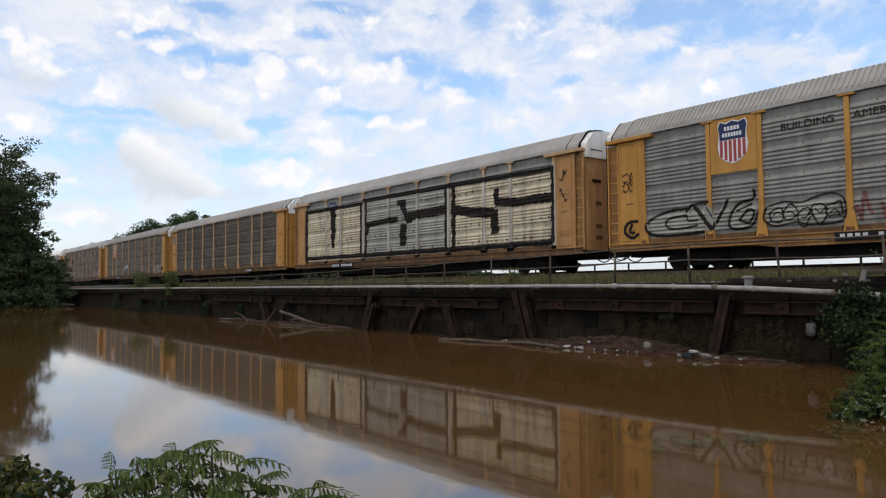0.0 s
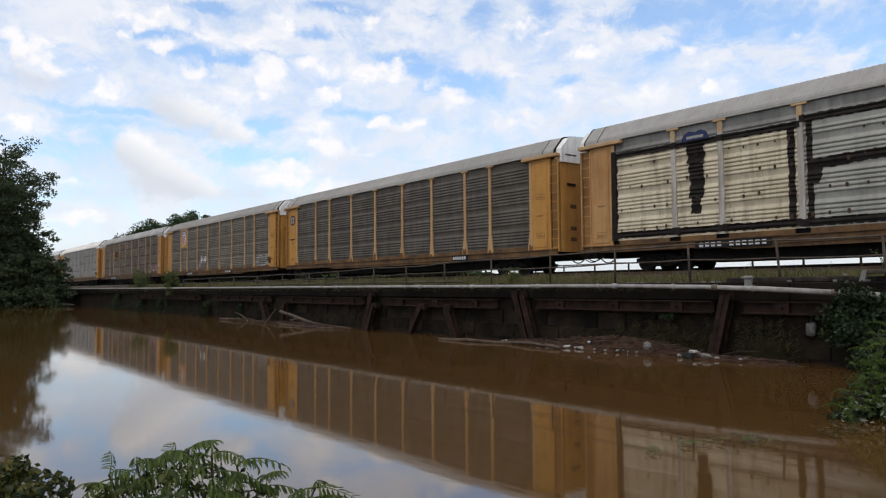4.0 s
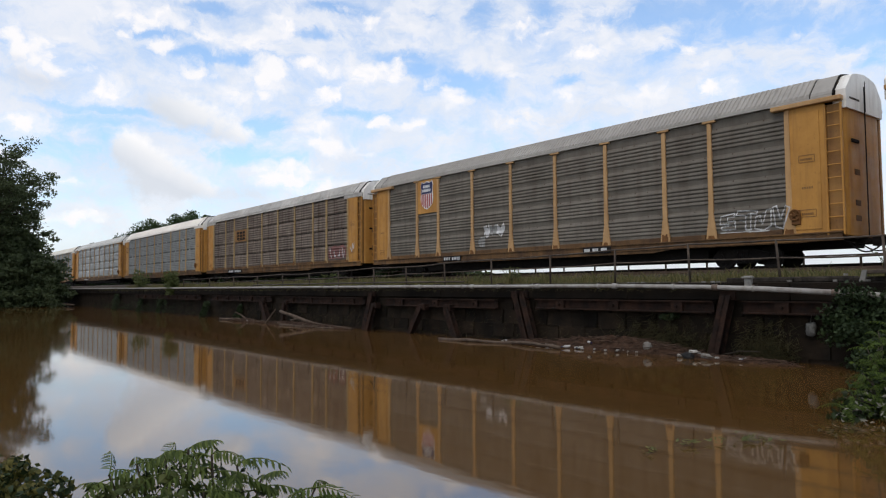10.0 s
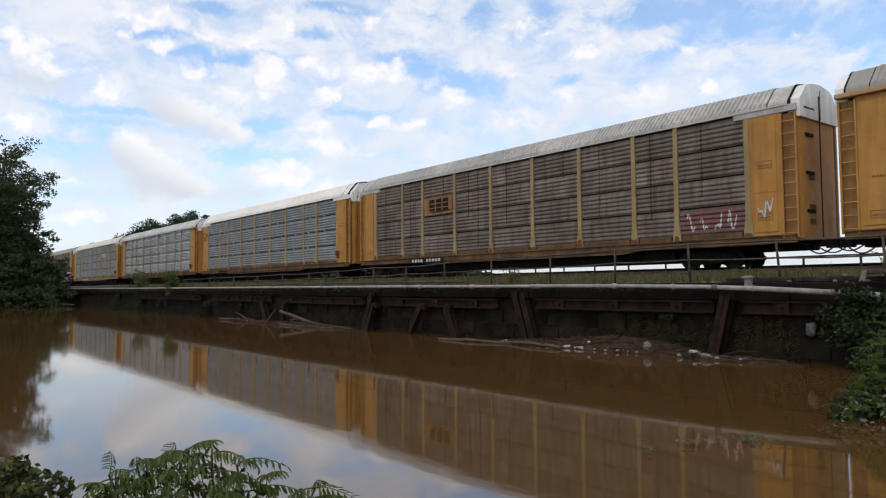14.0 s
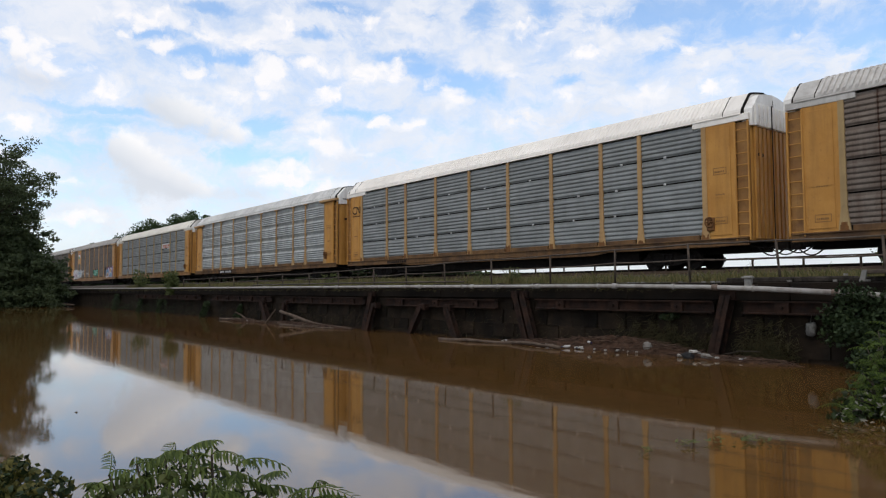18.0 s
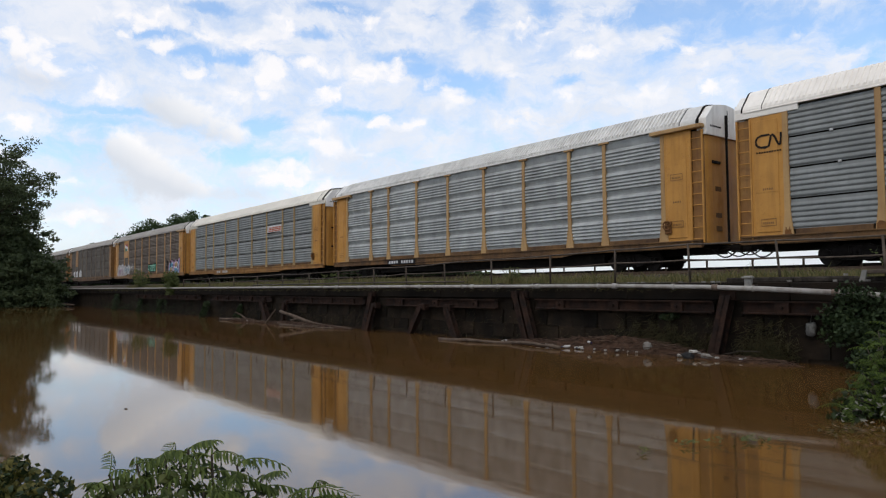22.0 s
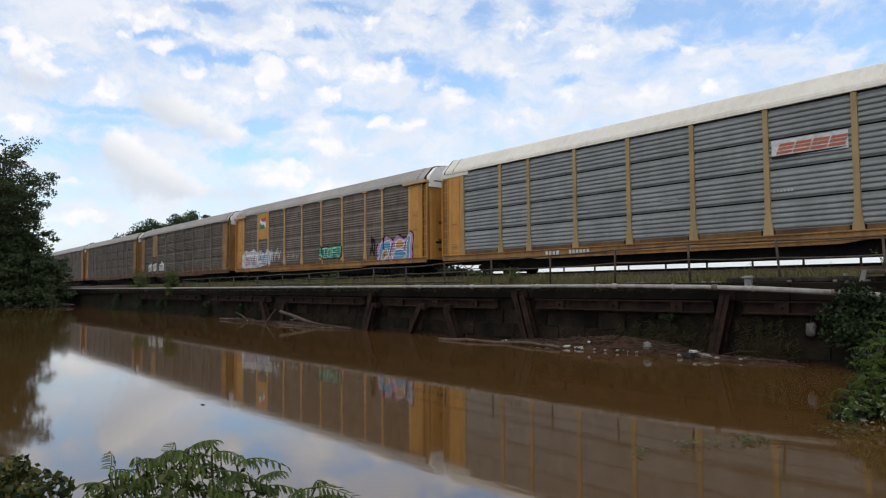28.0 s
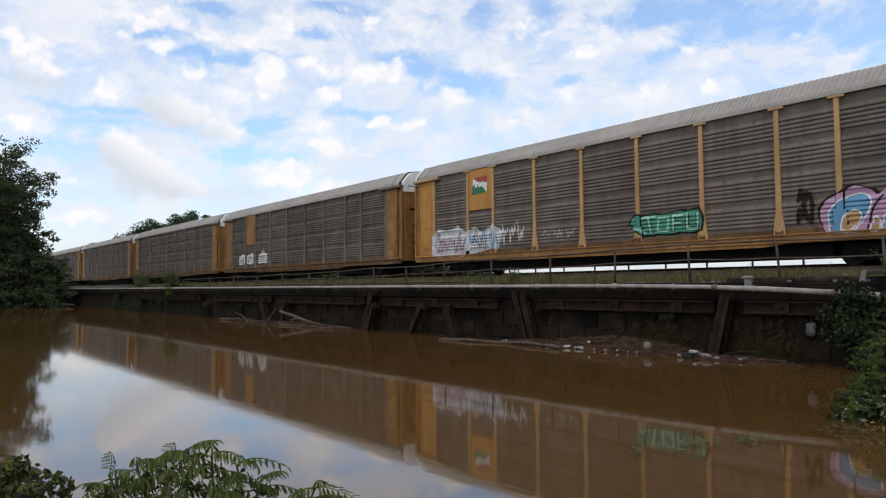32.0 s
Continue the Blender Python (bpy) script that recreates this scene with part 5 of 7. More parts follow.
def shield(car, x, z, w, h, board_low):
    """A yellow board with a striped shield, in the upper half of a narrow bay."""
    board = paint(car, "sign_board", Shape().box(-9.0, -7.25, -SIDE - 0.035, -SIDE + 0.02, board_low, P_TOP - 0.02, 0.01), "yellow", "yellow board behind the shield")
    y = -SIDE - 0.046

    def outline(k):
        half = [(0.0, 0.56), (0.22, 0.50), (0.42, 0.56), (0.50, 0.42), (0.45, 0.22), (0.50, -0.10), (0.44, -0.34), (0.24, -0.48), (0.0, -0.56)]
        half = [(x + a * w * k, z + b * h * k) for a, b in half]
        return half + [(2 * x - a, b) for a, b in reversed(half[1:-1])]

    part("shield_edge", flat(outline(1.0), y).made("shield_edge", "sign_white"), board)
    part("shield_field", flat(outline(0.95), y - 0.008).made("shield_field", "sign_white"), board)
    rim = outline(0.95)
    head = [p for p in rim[:9] if p[1] > z + 0.08 * h] + [(x + 0.43 * w, z + 0.06 * h), (x - 0.43 * w, z + 0.06 * h)] + [p for p in rim[9:] if p[1] > z + 0.08 * h]
    part("shield_head", flat(head, y - 0.014).made("shield_head", "sign_blue"), board, label="navy blue head of the shield")
    for i in range(6):
        a = x - 0.45 * w + 0.90 * w * (i + 0.18) / 6
        b = a + 0.90 * w * 0.64 / 6
        low = z - h * (0.515 - 0.22 * (abs((a + b) / 2 - x) / (0.5 * w)) ** 1.5)
        part("stripe", flat([(a, low), (b, low), (b, z + 0.05 * h), (a, z + 0.05 * h)], y - 0.014).made("stripe", "sign_red"), board)
    for j, (k, ww) in enumerate(((0.30, 0.52), (0.14, 0.66))):
        s = Shape()
        n = 5 + j * 2
        for i in range(n):
            a = x - ww * w / 2 + ww * w * i / n
            s.prism([(a, z + k * h), (a + ww * w * 0.7 / n, z + k * h), (a + ww * w * 0.7 / n, z + (k + 0.10) * h), (a, z + (k + 0.10) * h)], y - 0.022, y - 0.016)
        tagged(part("marking", s.made("marking", "sign_white"), board), kind="stuff")


def tag(car, x, z, w, h, mat, seed, width=0.05, n=9, label=""):
    """A wild scrawl in one line."""
    rng = np.random.default_rng(seed)
    pts = [(x + w * (i + 0.6 * rng.random()) / n, z + h * rng.random()) for i in range(n)]
    return paint(car, "graffiti", ribbon(curve(pts), width), mat, label, 0.012)


def small_marks(car, k):
    """Stencilled data on the end panels, as bars, and framed boxes."""
    y = -SIDE - 0.062
    rng = np.random.default_rng(40 + k)
    for e in (-1, 1):
        x = e * 12.58
        for z in (3.55, 1.75) if e > 0 else (1.55,):
            s = Shape()
            a, b, c, d = x - 0.26, x + 0.26, z - 0.12, z + 0.13
            for q in ((a, b, c, c + 0.02), (a, b, d - 0.02, d), (a, a + 0.02, c, d), (b - 0.02, b, c, d)):
                s.box(q[0], q[1], y, y + 0.004, q[2], q[3])
            tagged(paint(car, "marking", s, "ink_worn"), kind="stuff")
            bars(car, x - 0.2, z - 0.05, 6, 0.065, 0.07, "ink_worn", y)
        bars(car, x - 0.18, 2.55 + 0.2 * rng.random(), 5, 0.075, 0.07, "ink_worn", y)


def brake_wheel(car):
    p = part("brake_wheel", mesh("brake_wheel", "rust_foot", lambda: ring_wheel()), car, (12.17, -SIDE - 0.15, 1.72), label="rusty hand brake gear on the corner")
    part("brake_box", mesh("brake_box", "rust_foot", lambda: Shape().box(-0.12, 0.16, 0.02, 0.15, -0.32, 0.16, 0.02)), p)


def ring_wheel():
    s = Shape()
    s.tube([(0.17 * math.cos(a * math.pi / 9), 0.0, 0.17 * math.sin(a * math.pi / 9)) for a in range(19)], 0.03, 6)
    for a in range(3):
        d = (0.16 * math.cos(a * math.pi / 3), 0, 0.16 * math.sin(a * math.pi / 3))
        s.tube([(-d[0], 0, -d[2]), d], 0.022, 5)
    s.tube([(0, 0.1, 0), (0, -0.05, 0)], 0.05, 8)
    return s


def rivets(car, seed):
    """Rivet heads along the flat bands between the ribs, coloured dark for their shadows."""
    rng = np.random.default_rng(seed)
    s = Shape()
    for a, b in BAYS:
        for row in range(1, 5):
            z = P_LOW + row * (5 * 0.148 + 0.24) - 0.10
            n = int((b - a) / 0.48)
            for i in range(n):
                if z < P_TOP - 0.1 and rng.random() < 0.55:
                    x = a + 0.28 + (b - a - 0.5) * i / (n - 1)
                    s.box(x - 0.016, x + 0.016, -SIDE + 0.018, -SIDE + 0.034, z - 0.018, z + 0.016)
    tagged(paint(car, "rivets", s, "rust_and_rivet_shade", "rivet heads, their shadows put into a dark colour"), kind="stuff")


def rusty_feet(car, seed):
    """Rust and old dirt where the posts meet the sill."""
    u = random.Random(seed)
    for x in POSTS:
        h, w = 0.12 + 0.28 * u.random(), 0.13 + 0.05 * u.random()
        paint(car, "rust_stain", filled([(x - w, P_LOW - 0.2), (x - w * 0.7, P_LOW - 0.2 + h), (x, P_LOW - 0.12 + h * u.random()), (x + w * 0.7, P_LOW - 0.2 + h * 0.9), (x + w, P_LOW - 0.2)], 0.03, 0.07), "rust_foot", "rust stain at the post's foot")


def decorate():
    c = TRAIN
    for k in (0, 2, 3, 4, 5, 8):
        rusty_feet(c[k], 700 + k)
    for k in (0, 2, 3, 8):
        rivets(c[k], 500 + k)
    for k, car in enumerate(c[:11]):
        small_marks(car, k)
    # car 0: striped shield, slogan, sprayed outlines
    shield(c[0], -8.12, 4.55, 1.15, 1.42, 3.45)
    letters(c[0], "BUILDING", -6.42, 4.62, 0.36, "ink_black", -SIDE - 0.030, "black painted slogan", 0.0, 1.08)
    letters(c[0], "AMERICA", -4.12, 4.62, 0.36, "ink_black", -SIDE - 0.030, "black painted slogan", 0.0, 1.08)
    for pts, w in (([(-10.02, 2.31), (-10.7, 2.30), (-11.38, 2.14), (-11.80, 1.88), (-11.80, 1.58), (-11.38, 1.38), (-10.47, 1.34), (-9.34, 1.40)], 0.14),
                   ([(-9.6, 1.66), (-10.1, 1.60), (-10.75, 1.60), (-10.98, 1.82), (-10.7, 2.02), (-10.05, 2.06)], 0.10), ([(-10.05, 2.06), (-10.0, 1.86), (-9.6, 1.84)], 0.09), ([(-10.13, 2.18), (-9.79, 2.44), (-9.11, 2.48)], 0.12),
                   ([(-9.75, 2.36), (-9.4, 1.95), (-9.0, 1.45)], 0.20), ([(-9.0, 1.45), (-8.7, 1.95), (-8.38, 2.52)], 0.15), ([(-9.3, 2.42), (-8.95, 1.85)], 0.06),
                   ([(-7.42, 2.78), (-7.44, 2.44), (-7.98, 2.31), (-8.26, 1.97), (-8.35, 1.54), (-8.07, 1.41), (-7.51, 1.5), (-7.28, 1.97)], 0.12), ([(-7.98, 1.71), (-7.65, 2.05), (-7.42, 1.97), (-7.6, 1.62), (-7.98, 1.71)], 0.12), ([(-8.07, 2.05), (-7.5, 2.27)], 0.09),
                   ([(-6.98, 2.1), (-7.06, 1.68), (-6.7, 1.42), (-5.97, 1.5), (-5.52, 1.38), (-4.53, 1.45), (-4.45, 2.05), (-4.81, 2.35), (-5.37, 2.28), (-5.83, 2.15), (-6.42, 2.22), (-6.98, 2.1)], 0.07)):
        paint(c[0], "graffiti", ribbon(curve(pts), w * 0.8), "ink_black", "black sprayed outline letters", 0.012)
    for body in (curve([(-9.3, 2.42), (-10.1, 2.36), (-10.8, 2.32), (-11.4, 2.16), (-11.82, 1.88), (-11.8, 1.56), (-11.4, 1.38), (-10.4, 1.34), (-9.5, 1.42), (-9.3, 1.9), (-9.3, 2.42)]),
                 [(-9.85, 2.42), (-9.2, 2.46), (-8.85, 1.95), (-8.5, 2.5), (-8.0, 2.5), (-8.7, 1.42), (-9.2, 1.42)],
                 curve([(-7.45, 2.75), (-7.5, 2.4), (-8.0, 2.3), (-8.3, 1.9), (-8.32, 1.52), (-8.0, 1.42), (-7.5, 1.5), (-7.3, 1.95), (-7.45, 2.75)])):
        paint(c[0], "graffiti", filled(body, 0.035, 0.05), "silver", "silver sprayed filling")
    for i in range(5):
        x, z, r = -6.62 + 0.46 * i, 1.78 + 0.07 * math.sin(2.3 * i), 0.24
        loop = [(x + r * math.cos(a * 0.7854) * (1 + 0.9 * noise.noise((a * 1.7 + 0.3, i * 2.1, 1))), z + (r + 0.04) * math.sin(a * 0.7854) * (1 + 0.9 * noise.noise((a * 1.7 + 0.3, i * 2.1, 4)))) for a in range(9)]
        paint(c[0], "graffiti", ribbon(curve(loop), 0.055), "ink_black", "black sprayed bubble letters", 0.012)
        paint(c[0], "graffiti", ribbon(curve([(x - 0.14, z + 0.2 * math.sin(3 * i)), (x + 0.02, z + 0.1 * math.cos(5 * i)), (x + 0.16, z - 0.15 * math.sin(2 * i))]), 0.04), "ink_black", "black sprayed bubble letters", 0.016)
    paint(c[0], "graffiti", filled([(-6.9, 2.0), (-5.8, 2.1), (-4.7, 2.15), (-4.6, 1.55), (-6.7, 1.5)], 0.035), "silver", "silver sprayed filling")
    for i in range(3):
        tag(c[0], -4.2 + 0.75 * i, 1.35, 0.6, 0.95, "ink_red", 20 + i, 0.09, 6, "red sprayed scrawl")
    for i in range(4):
        tag(c[0], -12.95, 3.2 + 0.17 * i, 0.55, 0.28, "ink_black", 31 + i, 0.035, 9)
    for pts in ([(-12.2, 2.0), (-12.7, 1.95), (-12.85, 1.6), (-12.5, 1.35), (-12.2, 1.5)], [(-12.5, 1.9), (-12.6, 1.6), (-12.4, 1.55)]):
        paint(c[0], "graffiti", ribbon(curve(pts), 0.13), "ink_black", "black sprayed outline letters")
    plate(c[0], -4.75, 0.82, 2.7, 11)
    # car 1: three huge letters in black on cream and silver
    for pts, w in (([(-12.0, 4.80), (-4.3, 4.76)], 0.22), ([(-4.3, 4.92), (4.4, 4.86)], 0.24), ([(4.4, 4.88), (11.85, 4.78)], 0.24),
                   ([(-12.0, 1.50), (-4.3, 1.48)], 0.26), ([(-4.3, 1.46), (4.4, 1.44)], 0.26), ([(4.4, 1.42), (11.85, 1.42)], 0.26),
                   ([(-4.62, 4.76), (-4.62, 1.5)], 0.24), ([(-4.02, 4.84), (-4.02, 1.5)], 0.20), ([(4.06, 4.84), (4.06, 1.5)], 0.26), ([(4.70, 4.84), (4.70, 1.5)], 0.34), ([(-11.9, 4.8), (-11.9, 1.5)], 0.24), ([(11.85, 4.9), (11.85, 1.4)], 0.24),
                   ([(-8.15, 4.9), (-8.15, 4.0)], 0.72), ([(-8.15, 4.0), (-8.17, 2.7)], 0.60), ([(-8.17, 2.7), (-8.22, 2.1)], 0.40),
                   ([(-3.95, 2.75), (-3.8, 3.25)], 0.40), ([(-3.95, 3.36), (-2.4, 3.42), (-0.5, 3.46)], 0.34), ([(-0.55, 4.42), (0.32, 4.38)], 0.30), ([(-0.2, 4.4), (0.30, 3.75)], 0.46), ([(0.28, 3.8), (0.32, 3.3)], 0.34), ([(0.1, 3.15), (0.02, 2.5), (0.05, 1.85)], 0.66), ([(0.2, 3.52), (1.6, 3.56), (4.2, 3.62)], 0.50), ([(0.3, 3.2), (0.9, 3.28)], 0.24),
                   ([(4.5, 3.6), (6.19, 3.28), (7.87, 3.1)], 0.50), ([(7.9, 3.25), (7.95, 2.04)], 0.55), ([(8.05, 4.3), (8.1, 3.55)], 0.40), ([(8.0, 3.62), (9.61, 3.48), (11.9, 3.5)], 0.42)):
        paint(c[1], "graffiti", ribbon(pts, w), "ink_black", "broad black sprayed stroke", 0.004)
    # old rivets weep rust through the pale paint
    rng = np.random.default_rng(77)
    s = Shape()
    for a, b in BAYS:
        for row in range(4):
            for i in range(5):
                x, z = a + (b - a) * (0.12 + 0.19 * i) + 0.04 * rng.normal(), 1.72 + 0.87 * row + 0.03 * rng.normal()
                if rng.random() < 0.8 and min(abs(x - p) for p in POSTS) > 0.25:
                    r = 0.03 + 0.035 * rng.random()
                    s.add([(x + r * math.cos(k * math.pi / 3), -SIDE - 0.020, z + r * (1.0 if k < 4 else 1.8) * math.sin(k * math.pi / 3)) for k in range(6)], [(0, 1, 2, 3, 4, 5)])
    tagged(paint(c[1], "rust_spots", s, "rust_and_rivet_shade", "dark rust spots"), kind="stuff")
    sh = paint(c[1], "shield_top", flat([(-8.75, 4.86), (-8.62, 5.12), (-8.4, 5.22), (-8.15, 5.16), (-7.9, 5.22), (-7.68, 5.12), (-7.55, 4.86)], -SIDE - 0.05), "sign_blue", "navy top of an overpainted shield")
    tagged(part("marking", Shape().box(-8.5, -7.8, -SIDE - 0.056, -SIDE - 0.051, 4.93, 5.03).made("marking", "silver"), sh), kind="stuff")
    plate(c[1], -8.2, 0.80, 2.9, 11)
    for i in range(2):
        tag(c[1], 12.3, 3.0 + i, 0.5, 0.8, "ink_black", 50 + i, 0.05, 6)
    # car 2: round emblem on the end panel
    em = paint(c[2], "emblem", Shape().prism([(-12.58 + 0.38 * math.cos(a * math.pi / 12), 4.42 + 0.38 * math.sin(a * math.pi / 12)) for a in range(24)], -SIDE - 0.066, -SIDE - 0.056), "emblem", "round navy emblem with a slate cross on white")
    disc = [(-12.58 + 0.265 * math.cos(a * math.pi / 12), 4.42 + 0.265 * math.sin(a * math.pi / 12)) for a in range(24)]
    part("emblem_disc", flat(disc, -SIDE - 0.074).made("emblem_disc", "primer"), em)
    for q in ((-0.26, 0.26, -0.055, 0.055), (-0.055, 0.055, -0.26, 0.26)):
        part("cross_bar", Shape().box(-12.58 + q[0], -12.58 + q[1], -SIDE - 0.084, -SIDE - 0.075, 4.42 + q[2], 4.42 + q[3]).made("cross_bar", "decal_slate"), em)
    bars(c[2], -12.95, 2.95, 9, 0.085, 0.11, "ink_black", -SIDE - 0.062)
    plate(c[2], 6.2, 0.82, 1.2, 6)
    # car 3: shield, white scrawls
    shield(c[3], -8.12, 4.55, 1.15, 1.42, 3.55)
    paint(c[3], "graffiti", filled([(-3.75, 1.38), (-3.9, 1.80), (-3.35, 1.95), (-3.3, 1.82), (-3.42, 1.40)], 0.03, 0.12), "ink_faint", "white sprayed patch")
    for i, w in enumerate((0.5, 0.58, 0.62)):
        x = -3.45 + 0.46 * i
        paint(c[3], "graffiti", filled([(x, 2.40), (x + 0.16, 2.52), (x + 0.28, 2.36), (x + w - 0.12, 2.58), (x + w, 2.42), (x + w - 0.06, 2.05), (x + w - 0.22, 1.88), (x + w - 0.30, 2.12), (x + 0.22, 1.92), (x + 0.05, 2.06)], 0.03, 0.10), "ink_faint" if i == 1 else "ink_white", "white sprayed patch")
    for q in ([(9.45, 1.92), (10.0, 1.98), (10.0, 1.84), (9.72, 1.82), (9.72, 1.72), (9.98, 1.70), (9.99, 1.44), (9.5, 1.36), (9.48, 1.52), (9.75, 1.56), (9.73, 1.62), (9.46, 1.64), (9.45, 1.92)],
              [(10.12, 2.08), (10.82, 2.02), (10.8, 1.88), (10.58, 1.88), (10.6, 1.40), (10.36, 1.36), (10.38, 1.86), (10.1, 1.9), (10.12, 2.08)],
              [(10.78, 1.78), (10.74, 1.42), (11.02, 1.30), (11.28, 1.46), (11.3, 2.0), (11.16, 2.02), (11.10, 1.56), (10.98, 1.52), (10.94, 1.8), (10.78, 1.78)],
              [(11.34, 2.06), (11.5, 1.36), (11.72, 1.34), (11.98, 2.0), (11.84, 2.06), (11.62, 1.62), (11.5, 2.08), (11.34, 2.06)],
              [(9.4, 1.30), (10.3, 1.26), (11.2, 1.24)]):
        paint(c[3], "graffiti", ribbon([(x + 0.09 * noise.noise((x * 4, z * 4, 2)), z + 0.10 * noise.noise((x * 4, z * 4, 8))) for x, z in q], 0.042), "ink_white", "white sprayed outline letters")
    for i in range(4):
        tag(c[3], 9.5 + 0.6 * i, 1.35, 0.55, 0.6, "ink_faint", 200 + i, 0.03, 6, "white sprayed scrawl")
    plate(c[3], 3.1, 0.82, 1.5, 3)
    plate(c[3], -6.6, 0.82, 1.5, 10)
    # car 4: yellow tile with black shapes, red tag
    FACE[0] = "seam"
    y = -SIDE - 0.026
    tier = (P_TOP - P_LOW) / 4
    t4 = paint(c[4], "sign_tile", flat([(-6.95, P_LOW + 2 * tier + 0.03), (-4.5, P_LOW + 2 * tier + 0.03), (-4.5, P_LOW + 3 * tier - 0.03), (-6.95, P_LOW + 3 * tier - 0.03)], y), "yellow_dirty_shaded", "yellow tile with heavy black shapes")
    z = P_LOW + 2.55 * tier
    for x in (-6.5, -5.9, -5.3):
        for a, b in ((0.10, 0.30), (-0.14, 0.04), (-0.34, -0.20)):
            part("sign_shape", flat([(x, z + a), (x + 0.48, z + a), (x + 0.50, z + b), (x + 0.02, z + b)], y - 0.012).made("sign_shape", "ink_black"), t4)
    part("sign_shape", flat([(-6.3, z - 0.44), (-4.65, z - 0.40), (-4.65, z - 0.33), (-6.3, z - 0.37)], y - 0.012).made("sign_shape", "ink_black"), t4)
    paint(c[4], "graffiti", filled([(9.35, 1.36), (9.35, 2.2), (11.2, 2.25), (11.7, 2.15), (11.75, 1.38)], 0.035, 0.1), "ink_red", "dull red sprayed patch")
    for i in range(4):
        tag(c[4], 9.5 + 0.55 * i, 1.45, 0.4, 0.65, "ink_white", 70 + i, 0.05, 5, "white sprayed scrawl")
    tag(c[4], 12.3, 1.7, 0.6, 0.7, "ink_white", 77, 0.05, 8, "white sprayed scrawl")
    plate(c[4], -8.2, 0.80, 3.0, 10)
    u = random.Random(300)
    for a, b in BAYS:
        for q in (a + (b - a) * 0.36, a + (b - a) * 0.64):
            if u.random() < 0.7:
                q += 0.10 * u.random()
                low = P_LOW + (P_TOP - P_LOW) * 0.75 * u.random()
                paint(c[4], "rust_streak", ribbon([(q, P_TOP - 0.04), (q + 0.015, (low + P_TOP) / 2), (q - 0.01, low)], 0.035 + 0.05 * u.random()), "rust_and_rivet_shade", "thin run of rust")
    # car 5: black looped shapes on the end panel
    for pts in ([(-12.46, 4.56), (-12.72, 4.57), (-12.90, 4.50), (-12.95, 4.36), (-12.90, 4.22), (-12.72, 4.15), (-12.52, 4.17), (-12.46, 4.32), (-12.42, 4.50), (-12.36, 4.54), (-12.28, 4.44), (-12.20, 4.26), (-12.13, 4.18), (-12.09, 4.28), (-12.08, 4.58)],):
        paint(c[5], "sign_shape", ribbon(curve(pts), 0.07), "ink_black", "black looped sign on the yellow end")
    bars(c[5], -12.95, 3.95, 10, 0.09, 0.06, "ink_black", -SIDE - 0.062)
    bars(c[5], -8.9, 0.86, 9, 0.22, 0.15, "ink_black", -SIDE - 0.125)
    for i, (a, b) in enumerate(BAYS):
        for j in (1, 2, 3):
            if (i * 3 + j) % 4 != 1:
                x = (a + b) / 2 + 0.3 * math.sin(5 * i + j)
                paint(c[5], "latch", Shape().box(x - 0.05, x + 0.05, -SIDE - 0.03, -SIDE + 0.02, P_LOW + j * tier - 0.06, P_LOW + j * tier + 0.02, 0.008), "ink_white", "small pale latch")
    # car 6: plate on the sill
    plate(c[6], -7.1, 0.80, 2.8, 10)
    # car 7: orange band sign
    t7 = paint(c[7], "sign_tile", flat([(4.5, P_LOW + 2 * tier + 0.35), (6.95, P_LOW + 2 * tier + 0.35), (6.95, P_LOW + 3 * tier - 0.10), (4.5, P_LOW + 3 * tier - 0.10)], y), "ink_white", "pale band with slanted orange shapes")
    z = P_LOW + 2.60 * tier
    for i in range(4):
        x = 4.65 + 0.56 * i
        for a, b, w in ((0.0, -0.15, 0.52), (0.05, -0.02, 0.51), (0.10, 0.10, 0.50)):
            part("sign_shape", flat([(x + a, z + b), (x + a + w, z + b), (x + a + w + 0.05, z + b + 0.085), (x + a + 0.05, z + b + 0.085)], y - 0.012).made("sign_shape", "sign_orange"), t7)
    part("sign_shape", flat([(4.5, z - 0.30), (6.6, z - 0.24), (6.95, z - 0.20), (4.5, z - 0.20)], y - 0.012).made("sign_shape", "ink_black"), t7)
    bars(c[7], -6.0, 0.84, 4, 0.22, 0.18, "ink_white", -SIDE - 0.125)
    bars(c[7], -4.6, 0.84, 6, 0.20, 0.18, "ink_white", -SIDE - 0.125)
    for i in range(4):
        bars(c[7], -8.7 + 4.4 * i, 2.55 + 0.05 * (i % 3), 6, 0.12, 0.08, "galv", -SIDE - 0.018)
    # car 8: board with a flag, murals
    FACE[0] = "deep"
    b8 = paint(c[8], "sign_board", Shape().box(-9.0, -7.25, -SIDE - 0.035, -SIDE + 0.02, 3.35, P_TOP - 0.02, 0.01), "yellow", "orange-yellow board with a small flag")
    part("flag", flat([(-8.72, 4.15), (-7.6, 4.2), (-7.5, 5.05), (-8.6, 5.0)], -SIDE - 0.044).made("flag", "sign_white"), b8)
    part("flag_field", flat([(-8.72, 4.15), (-7.6, 4.2), (-7.9, 4.5), (-8.4, 4.7), (-8.66, 4.6)], -SIDE - 0.052).made("flag_field", "sign_green"), b8)
    part("flag_field", flat([(-8.6, 5.0), (-7.5, 5.05), (-7.55, 4.7), (-8.0, 4.72), (-8.3, 4.8)], -SIDE - 0.052).made("flag_field", "sign_red"), b8)
    bars(c[8], -8.45, 4.50, 3, 0.26, 0.26, "sign_white", -SIDE - 0.064)
